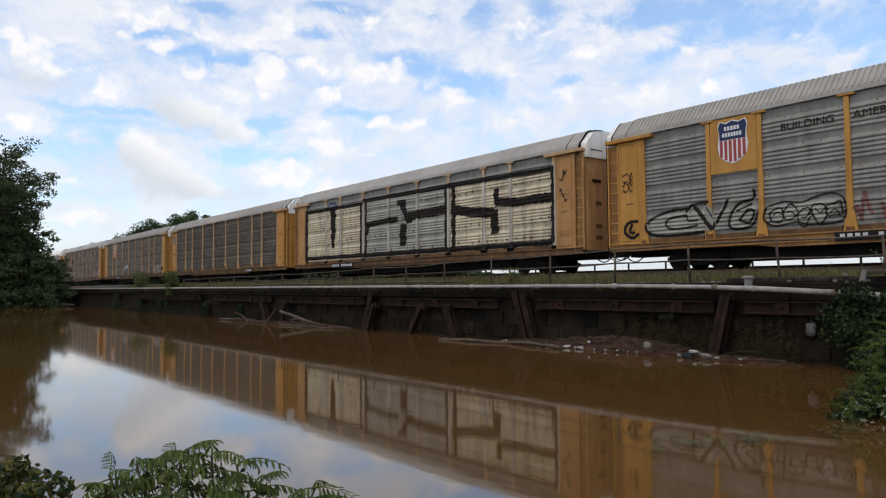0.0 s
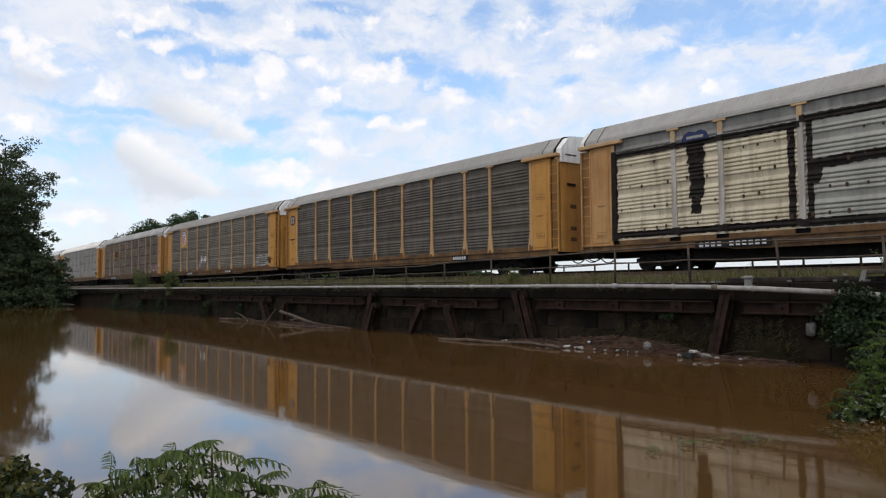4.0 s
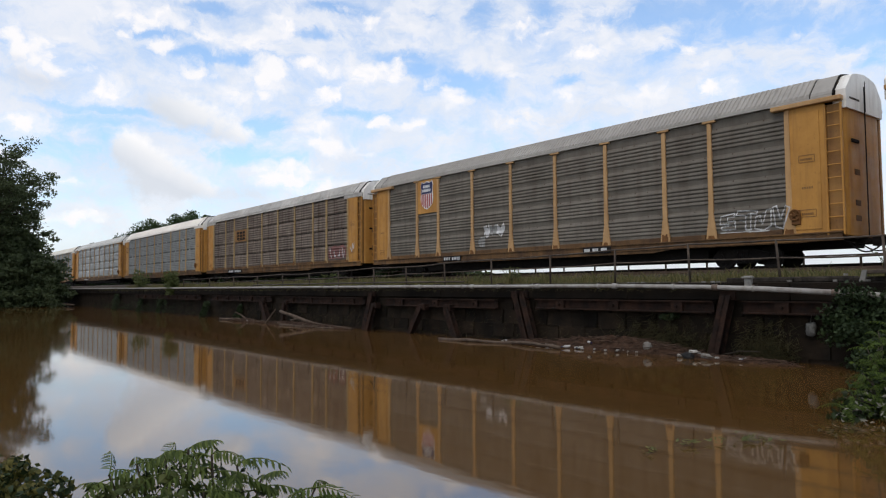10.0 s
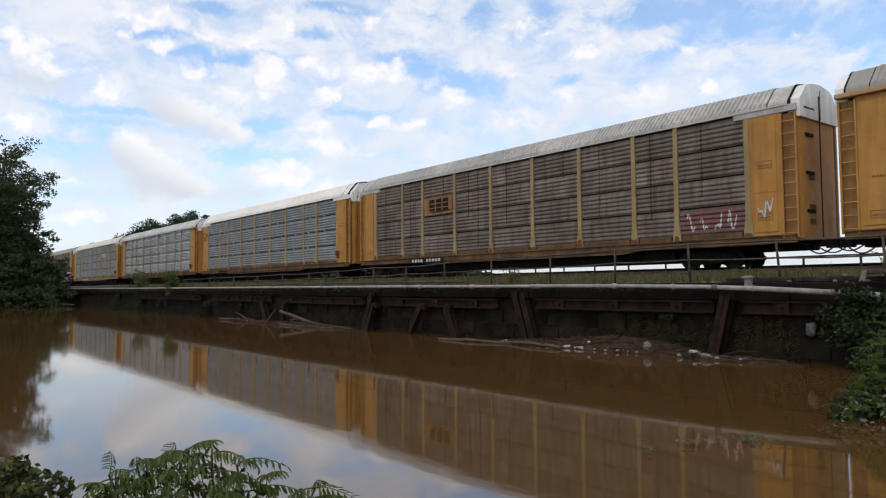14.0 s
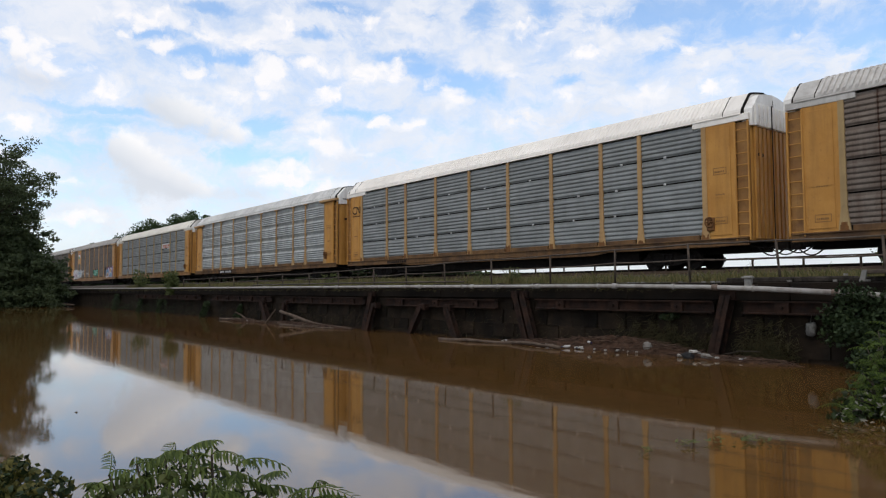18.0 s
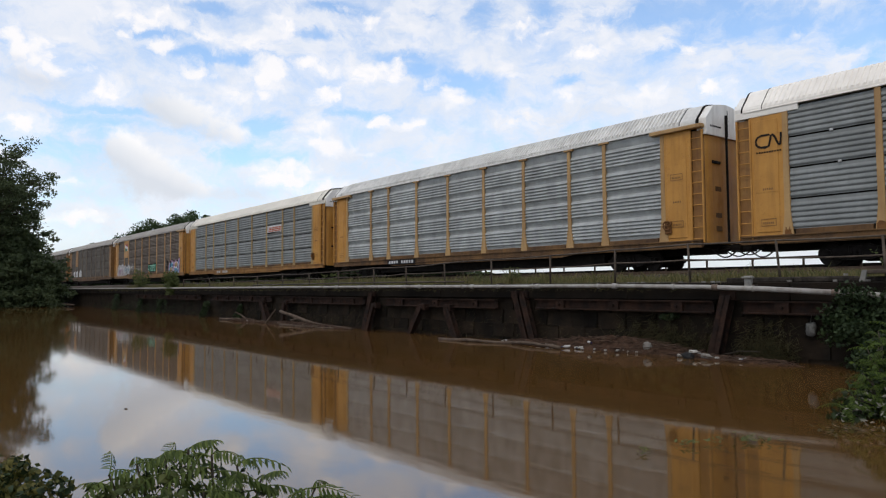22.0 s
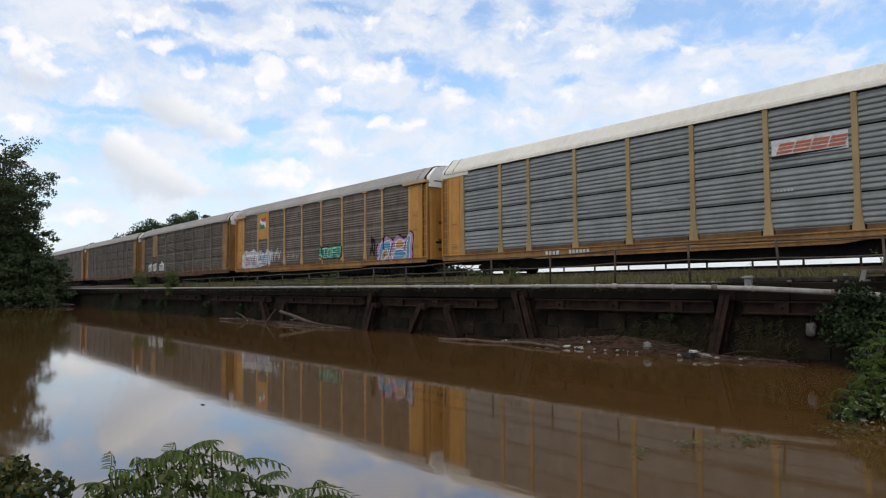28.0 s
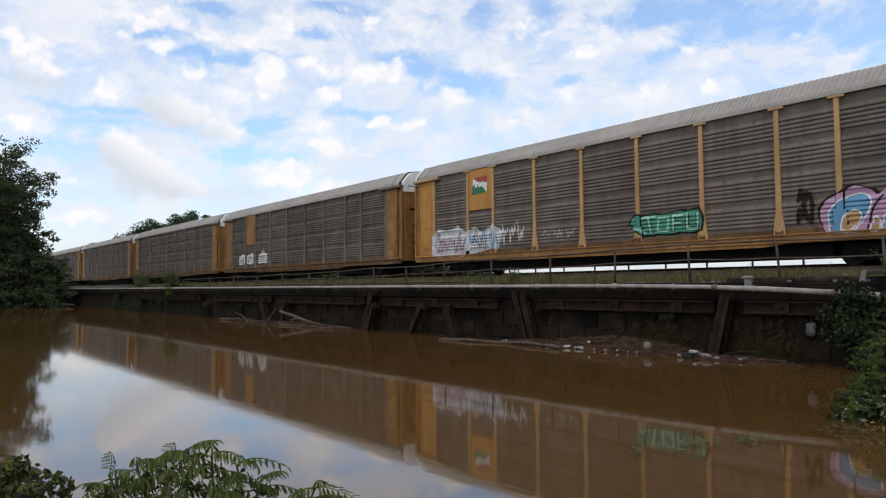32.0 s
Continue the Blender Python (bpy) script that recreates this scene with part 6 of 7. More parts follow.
    paint(c[8], "graffiti", filled([(-12.1, 1.02), (-12.1, 2.2), (-11.6, 2.6), (-10.8, 2.45), (-9.9, 2.62), (-9.3, 2.3), (-8.6, 2.48), (-7.9, 2.2), (-7.1, 2.6), (-6.6, 2.1), (-6.7, 1.35), (-9.5, 1.05)], 0.03, 0.10), "ink_white", "white and pink sprayed lettering")
    for i in range(3):
        tag(c[8], -11.9 + 0.9 * i, 1.15, 0.9, 0.9, "ink_pink", 90 + i, 0.09, 6)
        tag(c[8], -9.0 + 0.75 * i, 1.3, 0.7, 1.0, "ink_blue", 95 + i, 0.08, 6)
        tag(c[8], -11.8 + 1.5 * i, 1.2, 1.2, 1.2, "ink_black", 99 + i, 0.035, 8)
        tag(c[8], -6.6 + 0.55 * i, 1.4, 0.5, 1.2, "ink_white", 103 + i, 0.07, 6)
    for i in range(3):
        tag(c[8], -3.9 + 0.75 * i, 1.6, 0.65, 0.42, "silver", 110 + i, 0.08, 6, "grey sprayed scrawl")
    for pts in ([(1.55, 2.12), (2.25, 2.12)], [(1.92, 2.12), (2.05, 1.48)], [(1.2, 1.72), (1.55, 1.66), (1.8, 1.5)], [(2.4, 2.05), (2.35, 1.55), (2.8, 1.55), (2.85, 2.05), (2.4, 2.05)], [(3.05, 1.5), (3.05, 2.1), (3.5, 2.1)], [(3.05, 1.82), (3.4, 1.82)],
                [(3.65, 2.15), (3.65, 1.55), (4.1, 1.55), (4.1, 2.15)]):
        paint(c[8], "graffiti", ribbon(pts, 0.17), "ink_black", "dark edge of the green letters", 0.010)
        paint(c[8], "graffiti", ribbon(pts, 0.10), "ink_mint", "pale green sprayed letters", 0.022)
    for q, m, up in ((curve([(1.0, 1.95), (1.3, 2.28), (2.6, 2.24), (4.2, 2.30), (4.3, 1.55), (4.0, 1.40), (2.0, 1.36), (1.5, 1.46), (1.0, 1.95)]), "ink_black", 0.0), (curve([(1.08, 1.94), (1.35, 2.22), (2.6, 2.18), (4.12, 2.24), (4.22, 1.58), (3.96, 1.46), (2.0, 1.42), (1.54, 1.52), (1.08, 1.94)]), "ink_green", 0.004)):
        paint(c[8], "graffiti", filled(q, 0.03, 0.06, up), m, "bright green sprayed field")
    mural = [(8.72, 1.02), (8.55, 1.4), (8.5, 1.85), (8.8, 2.22), (9.2, 2.3), (9.5, 2.5), (9.9, 2.4), (10.15, 2.15), (10.5, 2.42), (10.9, 2.48), (11.25, 2.25), (11.6, 2.35), (11.95, 2.6), (12.3, 2.5), (12.36, 2.1), (12.2, 1.73), (12.3, 1.3), (12.1, 1.02), (10.5, 1.06), (8.72, 1.02)]
    paint(c[8], "graffiti", filled([(x + (0.08 if x > 10 else -0.08), z + 0.07) for x, z in curve(mural, 5)], 0.03, 0.05), "ink_black", "dark edge of the pink mural")
    paint(c[8], "graffiti", filled(curve(mural, 5), 0.03, 0.05, 0.006), "ink_pink", "pink sprayed mural")
    for q, m in (([(8.80, 1.08), (8.74, 1.7), (9.1, 2.08), (9.70, 2.25), (10.0, 2.02), (9.85, 1.55), (9.45, 1.08)], "ink_blue"), ([(9.12, 1.15), (9.2, 1.55), (9.55, 1.75), (9.72, 1.5), (9.4, 1.12)], "ink_tan"),
                 ([(10.45, 1.75), (10.66, 2.20), (11.1, 2.22), (11.42, 1.95), (11.0, 1.72)], "ink_tan"), ([(10.30, 1.10), (10.42, 1.58), (11.1, 1.66), (11.55, 1.42), (11.3, 1.08)], "ink_blue"),
                 ([(11.66, 1.10), (11.62, 1.85), (11.88, 2.38), (12.14, 2.30), (12.02, 1.6), (12.0, 1.10)], "ink_blue"), ([(9.95, 1.06), (10.1, 1.5), (10.25, 1.3), (10.2, 1.06)], "ink_tan")):
        loop = curve(q + q[:1], 4)
        paint(c[8], "graffiti", filled(loop, 0.03, 0.04, 0.010), m)
        paint(c[8], "graffiti", ribbon(loop, 0.045), "sign_white", "", 0.016)
    for pts in ([(9.9, 1.1), (10.05, 1.75), (10.35, 2.15)], [(11.45, 1.12), (11.5, 1.9), (11.65, 2.25)]):
        paint(c[8], "graffiti", ribbon(curve(pts), 0.06), "ink_black", "", 0.018)
    for i in range(2):
        tag(c[8], 7.75, 1.4 + 0.55 * i, 0.55, 0.75, "ink_black", 120 + i, 0.13, 10, "black sprayed scrawl")
    # car 9: faded orange board, pale blots
    paint(c[9], "sign_board", Shape().box(-8.85, -7.3, -SIDE - 0.035, -SIDE + 0.02, 3.0, P_TOP - 0.02, 0.01), "yellow_dirty_shaded", "faded orange board")
    for i, x in enumerate((-10.5, -8.9, -6.6)):
        paint(c[9], "graffiti", filled([(x, 1.4), (x + 0.1, 2.15), (x + 0.9, 2.3 + 0.1 * i), (x + 1.4 + 0.3 * (i == 2), 2.1), (x + 1.35 + 0.4 * (i == 2), 1.4)], 0.035, 0.12), "ink_white", "pale sprayed letters")
        tag(c[9], x + 0.2, 1.5, 1.0, 0.6, "ink_black", 130 + i, 0.06, 6)
    for k in (3, 5, 6, 7):
        brake_wheel(c[k])


decorate()


# ---------------------------------------------------------------- plants
def leaf_mesh(name, mat, p, a, b, s, narrow, bend=0.10):
    """Bent diamond leaves at p, along a, across b, of size s."""
    up = np.cross(a, b)
    q = np.stack([p - a * s * 0.5, p + b * s * narrow * 0.5 + up * s * bend, p + a * s * 0.5, p - b * s * narrow * 0.5 + up * s * bend], 1).reshape(-1, 3)
    i = np.arange(len(p)) * 4
    me = bpy.data.meshes.new(name)
    me.from_pydata(q.tolist(), [], np.concatenate([np.stack([i, i + 1, i + 2], 1), np.stack([i, i + 2, i + 3], 1)]).tolist())
    me.materials.append(M[mat])
    return me


def leaf_cloud(name, mat, spots, size, count, seed, flat=0.6, narrow=0.55):
    """Leaves in clumps: spots are (centre, radii)."""
    rng = np.random.default_rng(seed)
    per = max(1, count // len(spots))
    c = np.repeat(np.array([s[0] for s in spots]), per, 0)
    r = np.repeat(np.array([s[1] for s in spots]), per, 0)
    n = len(c)
    d = rng.normal(size=(n, 3))
    d /= np.linalg.norm(d, axis=1)[:, None]
    p = c + d * r * (rng.random((n, 1)) ** 0.42)
    a = rng.normal(size=(n, 3))
    a[:, 2] *= flat
    a /= np.linalg.norm(a, axis=1)[:, None]
    b = np.cross(a, rng.normal(size=(n, 3)))
    b /= np.linalg.norm(b, axis=1)[:, None]
    return leaf_mesh(name, mat, p, a, b, size * (0.6 + 0.8 * rng.random((n, 1))), narrow)


def limb(s, a, b, r0, r1, rng, bend=0.12, n=5):
    a, b = Vector(a), Vector(b)
    L = (b - a).length
    path = [a.lerp(b, i / n) + Vector(rng.normal(size=3)) * (bend * L * math.sin(math.pi * i / n) * 0.5) for i in range(n + 1)]
    s.tube(path, [r0 + (r1 - r0) * i / n for i in range(n + 1)], 7)
    return path


def tree(label, at, height, reach, seed, mat, leaf, count, lobes, low=0.15, clump=0.12, name="tree"):
    """A trunk that forks into limbs, and a crown of leaf clumps along them with gaps between. reach(u, bearing) is the crown's half width at the part u of its height."""
    rng = np.random.default_rng(seed)
    t = thing(name, label, name, at)
    s = Shape()
    r = height * 0.020
    trunk = limb(s, (0, 0, -0.5), (0.3, 0.2, height * 0.70), r, r * 0.4, rng, 0.05, 8)
    spots = []
    for i in range(lobes):
        u = low + (0.93 - low) * (i + rng.random()) / lobes
        z = height * u
        ang = 2.399 * i + 0.5 * rng.random()
        k = reach(u, ang) * (0.72 + 0.4 * rng.random())
        start = trunk[min(len(trunk) - 1, max(1, int(len(trunk) * u * 0.85)))]
        path = limb(s, start, (k * math.cos(ang), k * math.sin(ang), z), r * 0.32, r * 0.05, rng, 0.22, 4)
        for p in path[1:]:
            for _ in range(3):
                q = p + Vector(rng.normal(size=3)) * height * clump * 0.5
                w = height * clump * (0.28 + 0.40 * rng.random())
                spots.append((tuple(q), (w * 1.25, w * 1.25, w * 0.75)))
    part("trunk", s.made("trunk", "bark", True), t)
    part("crown", leaf_cloud("crown", mat, spots, leaf, count, seed + 1), t)
    return t


def big(u, a):
    return 6.2 * (1.0 - 1.0 * abs(u - 0.72)) * (1.0 + 0.15 * math.sin(3 * a))


tree("tall dark-leaved tree on the flooded bank", (-86, 7.4, 0.2), 18.1, big, 5, "leaf_tree", 0.30, 70000, 76, low=0.10, clump=0.082)
tree("tall dark-leaved tree on the flooded bank", (-90, 1.0, 0.2), 20.0, big, 13, "leaf_tree", 0.45, 30000, 36, low=0.12, clump=0.09)
tree("dense dark bush at the water's edge", (-84, 9.2, 0.0), 6.6, lambda u, a: 3.6 * (1.1 - u), 5, "leaf_tree", 0.32, 16000, 26, low=0.05, clump=0.16, name="bush")
tree("dense dark bush at the water's edge", (-86, 11.2, 0.0), 10.5, lambda u, a: 4.0 * (1.15 - u), 26, "leaf_tree", 0.34, 20000, 30, low=0.05, clump=0.14, name="bush")
tree("dense dark bush at the water's edge", (-84, 13.2, 0.0), 5.6, lambda u, a: 3.2 * (1.1 - u), 6, "leaf_tree", 0.32, 12000, 24, low=0.05, clump=0.16, name="bush")
tree("dense dark bush at the water's edge", (-83, 5.0, 0.0), 5.5, lambda u, a: 3.6 * (1.1 - u), 16, "leaf_tree", 0.32, 12000, 24, low=0.05, clump=0.16, name="bush")
for at, h, seed in (((-224, 60, 1.8), 16.6, 7), ((-213, 60, 1.8), 19.0, 8), ((-200, 61, 1.8), 14.0, 17), ((-184, 60, 1.8), 19.0, 9), ((-177, 61, 1.8), 16.2, 10), ((-330, 75, 1.8), 19.0, 19), ((-372, 84, 1.8), 21.5, 20), ((-352, 86, 1.8), 20, 21)):
    tree("broad green tree far behind the train", at, h, lambda u, a: 4.3 * (1.15 - abs(u - 0.65)) * (0.7 + 0.5 * math.sin(2 * a) ** 2), seed, "leaf_far", 0.60, 46000, 38, low=0.2, clump=0.165)


def undergrowth():
    """The ragged brush on the far side of the track."""
    rng = np.random.default_rng(24)
    spots = []
    for i in range(900):
        x = -37 - 270 * ((i + rng.random()) / 900) ** 1.9
        y = 31 + 3 * rng.random()
        top = 3.35 + 1.0 * noise.noise((x * 0.06, 0, 4)) - 1.2 * max(0.0, min(1.0, (x + 45) / 6))
        spots.append(((x, y, 1.8 + max(0.2, top - 1.8) * rng.random()), (1.0, 0.7, 0.45)))
    me = leaf_cloud("undergrowth", "leaf_dark", spots, 0.40, 70000, 25, 0.7, 0.8)
    thing("undergrowth", "ragged dark brush beyond the track", "undergrowth", data=me, kind="stuff")


undergrowth()


def grass():
    """Unmown grass and weeds on the wall's top."""
    rng = np.random.default_rng(11)
    n = 48000
    x = 8 - 75 * rng.random(n) ** 1.25
    y = WALL_Y + 0.75 + 5.2 * rng.random(n)
    patch = np.sin(x * 0.9 + 2 * np.sin(x * 0.37)) ** 2
    h = (0.06 + 0.26 * rng.random(n) ** 1.6) * (0.55 + 0.75 * patch)
    tall = rng.random(n) > 0.994
    h = np.where(tall, h * 1.5, h) * np.clip(1.0 - (x + 12) * 0.02, 0.85, 1.2)
    a = rng.random(n) * 6.283
    w = 0.010 + 0.010 * rng.random(n)
    lean_x, lean_y = 0.35 * h * rng.normal(size=n), 0.35 * h * rng.normal(size=n)
    z0 = np.full(n, 1.84)
    dx, dy = np.cos(a) * w, np.sin(a) * w
    v = np.stack([np.stack([x - dx, y - dy, z0], 1), np.stack([x + dx, y + dy, z0], 1), np.stack([x + lean_x * 0.4 + dx * 0.7, y + lean_y * 0.4 + dy * 0.7, z0 + h * 0.6], 1),
                  np.stack([x + lean_x, y + lean_y, z0 + h], 1), np.stack([x + lean_x * 0.4 - dx * 0.7, y + lean_y * 0.4 - dy * 0.7, z0 + h * 0.6], 1)], 1).reshape(-1, 3)
    i = np.arange(n) * 5
    me = bpy.data.meshes.new("grass")
    me.from_pydata(v.tolist(), [], np.stack([i, i + 1, i + 2, i + 3, i + 4], 1).tolist())
    me.materials.append(M["grass"])
    thing("grass", "unmown yellow-green grass along the top of the wall", "grass", data=me, kind="stuff")


grass()


def weed(at, h, w, seed, mat="leaf_bush", leaf=0.10, count=500, label="green weed tuft growing on the wall"):
    rng = np.random.default_rng(seed)
    t = thing("weed", label, "plant", at, "weeds on the wall")
    s = Shape()
    spots = []
    for i in range(7):
        end = (w * rng.normal() * 0.45, w * rng.normal() * 0.3, h * (0.55 + 0.45 * rng.random()))
        path = limb(s, (0.05 * rng.normal(), 0.05 * rng.normal(), -0.05), end, 0.012, 0.004, rng, 0.2, 4)
        spots += [(tuple(p), (w * 0.22, w * 0.22, h * 0.16)) for p in path[1:]]
    part("stems", s.made("stems", "bark", True), t)
    part("leaves", leaf_cloud("leaves", mat, spots, leaf, count, seed + 1), t)


weed((-50.7, WALL_Y - 0.1, 1.3), 1.75, 1.6, 31, leaf=0.15, count=1900)
weed((-62.0, WALL_Y + 0.8, 1.8), 1.5, 1.5, 32, leaf=0.16, count=900)
weed((-6.4, WALL_Y + 2.2, 1.84), 0.95, 0.5, 34, leaf=0.06, count=220)
weed((-5.2, WALL_Y + 1.8, 1.84), 0.75, 0.6, 35, leaf=0.06, count=260)
weed((-18.4, WALL_Y + 1.6, 1.84), 0.55, 0.8, 36, leaf=0.07, count=420)
weed((-20.2, WALL_Y + 1.8, 1.84), 0.50, 0.7, 37, leaf=0.07, count=320)
weed((-31.5, WALL_Y + 1.4, 1.84), 0.60, 0.9, 38, leaf=0.08, count=420)


def hanging_growth(x0, x1, z0, z1, seed, count, mat, blade=0.30, label="dry grass and creepers hanging on the wall", out=0.06, even=False):
    """Blades that droop from the wall's face."""
    rng = np.random.default_rng(seed)
    n = count
    # denser in the middle of the patch and towards the water
    u = rng.random(n) if even else np.clip(0.5 + 0.24 * rng.normal(size=n), 0.0, 1.0)
    tuft = 0.35 + 0.65 * np.sin(u * 17.0 + seed) ** 2
    p = np.stack([x0 + (x1 - x0) * u, WALL_Y - out - 0.20 * rng.random(n) ** 1.5, z0 + (z1 - z0) * tuft * rng.random(n) ** 1.5], 1)
    a = np.stack([0.5 * rng.normal(size=n), -0.25 - 0.3 * rng.random(n), 0.2 - 0.9 * rng.random(n)], 1)
    a /= np.linalg.norm(a, axis=1)[:, None]
    b = np.cross(a, rng.normal(size=(n, 3)))
    b /= np.linalg.norm(b, axis=1)[:, None]
    me = leaf_mesh("wall_growth", mat, p, a, b, blade * (0.5 + rng.random((n, 1))), 0.030, 0.012)
    thing("wall_growth", label, "plant", data=me, kind="stuff")


hanging_growth(-12.6, -9.6, 0.1, 1.0, 41, 2200, "dry", label="dry grass hanging on the dark wall")
hanging_growth(-8.9, -7.5, 0.05, 1.0, 42, 1800, "dry", label="dry grass hanging on the dark wall")
hanging_growth(-72, -9, 1.62, 1.86, 47, 3200, "grass", 0.20, "tufts of grass leaning over the edge of the cap", 0.12, True)
hanging_growth(-48, -9, 0.05, 1.35, 48, 1500, "dry", 0.26, "withered stalks on the dark wall", 0.02, True)
hanging_growth(-40, -26, 0.2, 1.2, 43, 260, "dry", 0.3)
hanging_growth(-74, -44, 0.1, 1.3, 44, 900, "leaf_dark", 0.4)


def wall_bush(x, w, h, seed):
    """A creeper that hangs down the wall's face to the water."""
    rng = np.random.default_rng(seed)
    t = thing("creeper", "dark creeper hanging down the wall to the water", "plant", (x, WALL_Y - 0.05, 0.0), "creepers on the wall")
    s = Shape()
    spots = []
    for i in range(5):
        a = w * (rng.random() - 0.5)
        path = limb(s, (a, 0, h), (a + 0.2 * rng.normal(), -0.25, 0.05), 0.015, 0.006, rng, 0.12, 5)
        spots += [(tuple(p + Vector((0, -0.08, 0))), (w * 0.16, 0.14, 0.20)) for p in path]
    part("stems", s.made("stems", "bark", True), t)
    part("leaves", leaf_cloud("leaves", "leaf_dark", spots, 0.13, 480, seed + 1, 0.8, 0.6), t)


for x, w, h, seed in ((-66.0, 1.6, 1.3, 401), (-58.5, 1.1, 1.0, 403), (-53.0, 1.5, 1.2, 405), (-44.0, 0.8, 0.8, 407), (-38.5, 0.7, 0.7, 409)):
    wall_bush(x, w, h, seed)


def ivy():
    rng = np.random.default_rng(45)
    spots = []
    for _ in range(120):
        x = -6.55 + 7.6 * rng.random() ** 1.35
        z = 0.10 + (1.50 if x > -6.35 else 1.05) * rng.random()
        spots.append(((x, WALL_Y - 0.30 - 0.35 * rng.random() - (0.25 if z < 0.8 else 0), z), (0.38, 0.18, 0.26)))
    for _ in range(3):
        spots.append(((-11.9 + 1.3 * rng.random(), WALL_Y - 0.15, 0.80 + 0.2 * rng.random()), (0.16, 0.08, 0.08)))
    t = thing("ivy", "dark green creeper covering the wall's end", "plant")
    s = Shape()
    for i in range(9):
        limb(s, (-6.2 + 0.7 * i, WALL_Y - 0.12, 0.0), (-6.4 + 0.75 * i, WALL_Y - 0.16, 1.5), 0.02, 0.008, rng, 0.15, 5)
    part("stems", s.made("stems", "bark", True), t)
    part("leaves", leaf_cloud("leaves", "leaf_dark", spots, 0.085, 20000, 46, 0.8, 0.8), t)


ivy()


# compound leaves of the shrubs close to the camera
def frond_shape(length, pairs, leaf, seed, droop=0.35, hang=0.25, slim=1.0):
    rng = np.random.default_rng(seed)
    s = Shape()
    path = [Vector((length * i / 10, 0, 0.22 * length * (i / 10) - droop * length * (i / 10) ** 2)) for i in range(11)]
    s.tube(path, [0.0045 * (1 - 0.07 * i) for i in range(11)], 5)
    for i in range(pairs):
        u = 0.18 + 0.82 * i / (pairs - 1)
        f = u * 10
        k = min(9, int(f))
        p = path[k].lerp(path[k + 1], f - k)
        d = (path[k + 1] - path[k]).normalized()
        size = leaf * (0.70 + 0.45 * math.sin(math.pi * min(1.0, u * 0.9 + 0.1))) * (0.9 + 0.2 * rng.random())
        for side in (-1, 1):
            if i == pairs - 1 and side > 0:
                continue
            out = Vector((0, side, 0)) * (1.0 if i < pairs - 1 else 0.0)
            e = (out * 0.85 + d * (0.55 if i < pairs - 1 else 1.0) + Vector((0, 0, -hang - 0.35 * rng.random()))).normalized()
            w = e.cross(Vector((0, 0, 1))).normalized()
            n = w.cross(e)
            c = [(0, 0), (0.22, 0.135), (0.5, 0.155), (0.8, 0.085), (1.0, 0.0)]
            mid = [p + e * size * a + n * size * (0.06 - 0.22 * a * a) for a, _ in c]
            up = [m + w * size * b * slim + n * size * 0.035 for m, (_, b) in zip(mid, c)]
            dn = [m - w * size * b * slim + n * size * 0.035 for m, (_, b) in zip(mid, c)]
            s.add(mid + up[1:4] + dn[1:4], [(0, 1, 5), (1, 2, 6, 5), (2, 3, 7, 6), (3, 4, 7), (0, 8, 1), (1, 8, 9, 2), (2, 9, 10, 3), (3, 10, 4)])
    return s


def aim(at, bearing, lift, roll=0.0):
    return Matrix.Translation(at) @ Matrix.Rotation(bearing, 4, "Z") @ Matrix.Rotation(-lift, 4, "Y") @ Matrix.Rotation(roll, 4, "X")


def shrub(label, at, heads, seed, mat, length, leaf, per, pairs=10, name="shrub", droop=0.45, hang=0.25, slim=1.0, lift=0.0):
    """Stems that end in whorls of compound leaves. heads: places of the stems' tops over the foot."""
    rng = np.random.default_rng(seed)
    t = thing(name, label, "shrub", at)
    fronds = [frond_shape(length * (0.8 + 0.15 * v), pairs - (v % 3), leaf, seed * 10 + v, droop + 0.12 * v, hang, slim).made("frond", mat) for v in range(4)]
    for hx, hy, hz in heads:
        s = Shape()
        path = limb(s, (0.25 * hx + 0.04 * rng.normal(), 0.25 * hy, -0.3), (hx, hy, hz), 0.016, 0.006, rng, 0.10, 6)
        stem = part("stem", s.made("stem", "bark", True), t)
        for i in range(per):
            ob = new("frond", fronds[int(rng.integers(4))])
            ob.parent = stem
            p = path[-1].lerp(path[-2], 1.6 * rng.random() * (i / per))
            ob.matrix_basis = aim(p, 2.399 * i + 0.6 * rng.random(), 0.5 * rng.random() - 0.25 + lift + (0.30 if i < 2 else 0.0), 0.4 * rng.normal())
    return t


def on_view(d, r, z=0.0):
    """A place d metres ahead of the camera and r to its right."""
    return (VIEW.x * d + ACROSS.x * r, VIEW.y * d + ACROSS.y * r, z)


def spot(x, y, d):
    """The place d metres ahead that the way (x, y), right and up as parts of d, leads to."""
    return Vector(on_view(d, x * d, 1.74 + y * d))


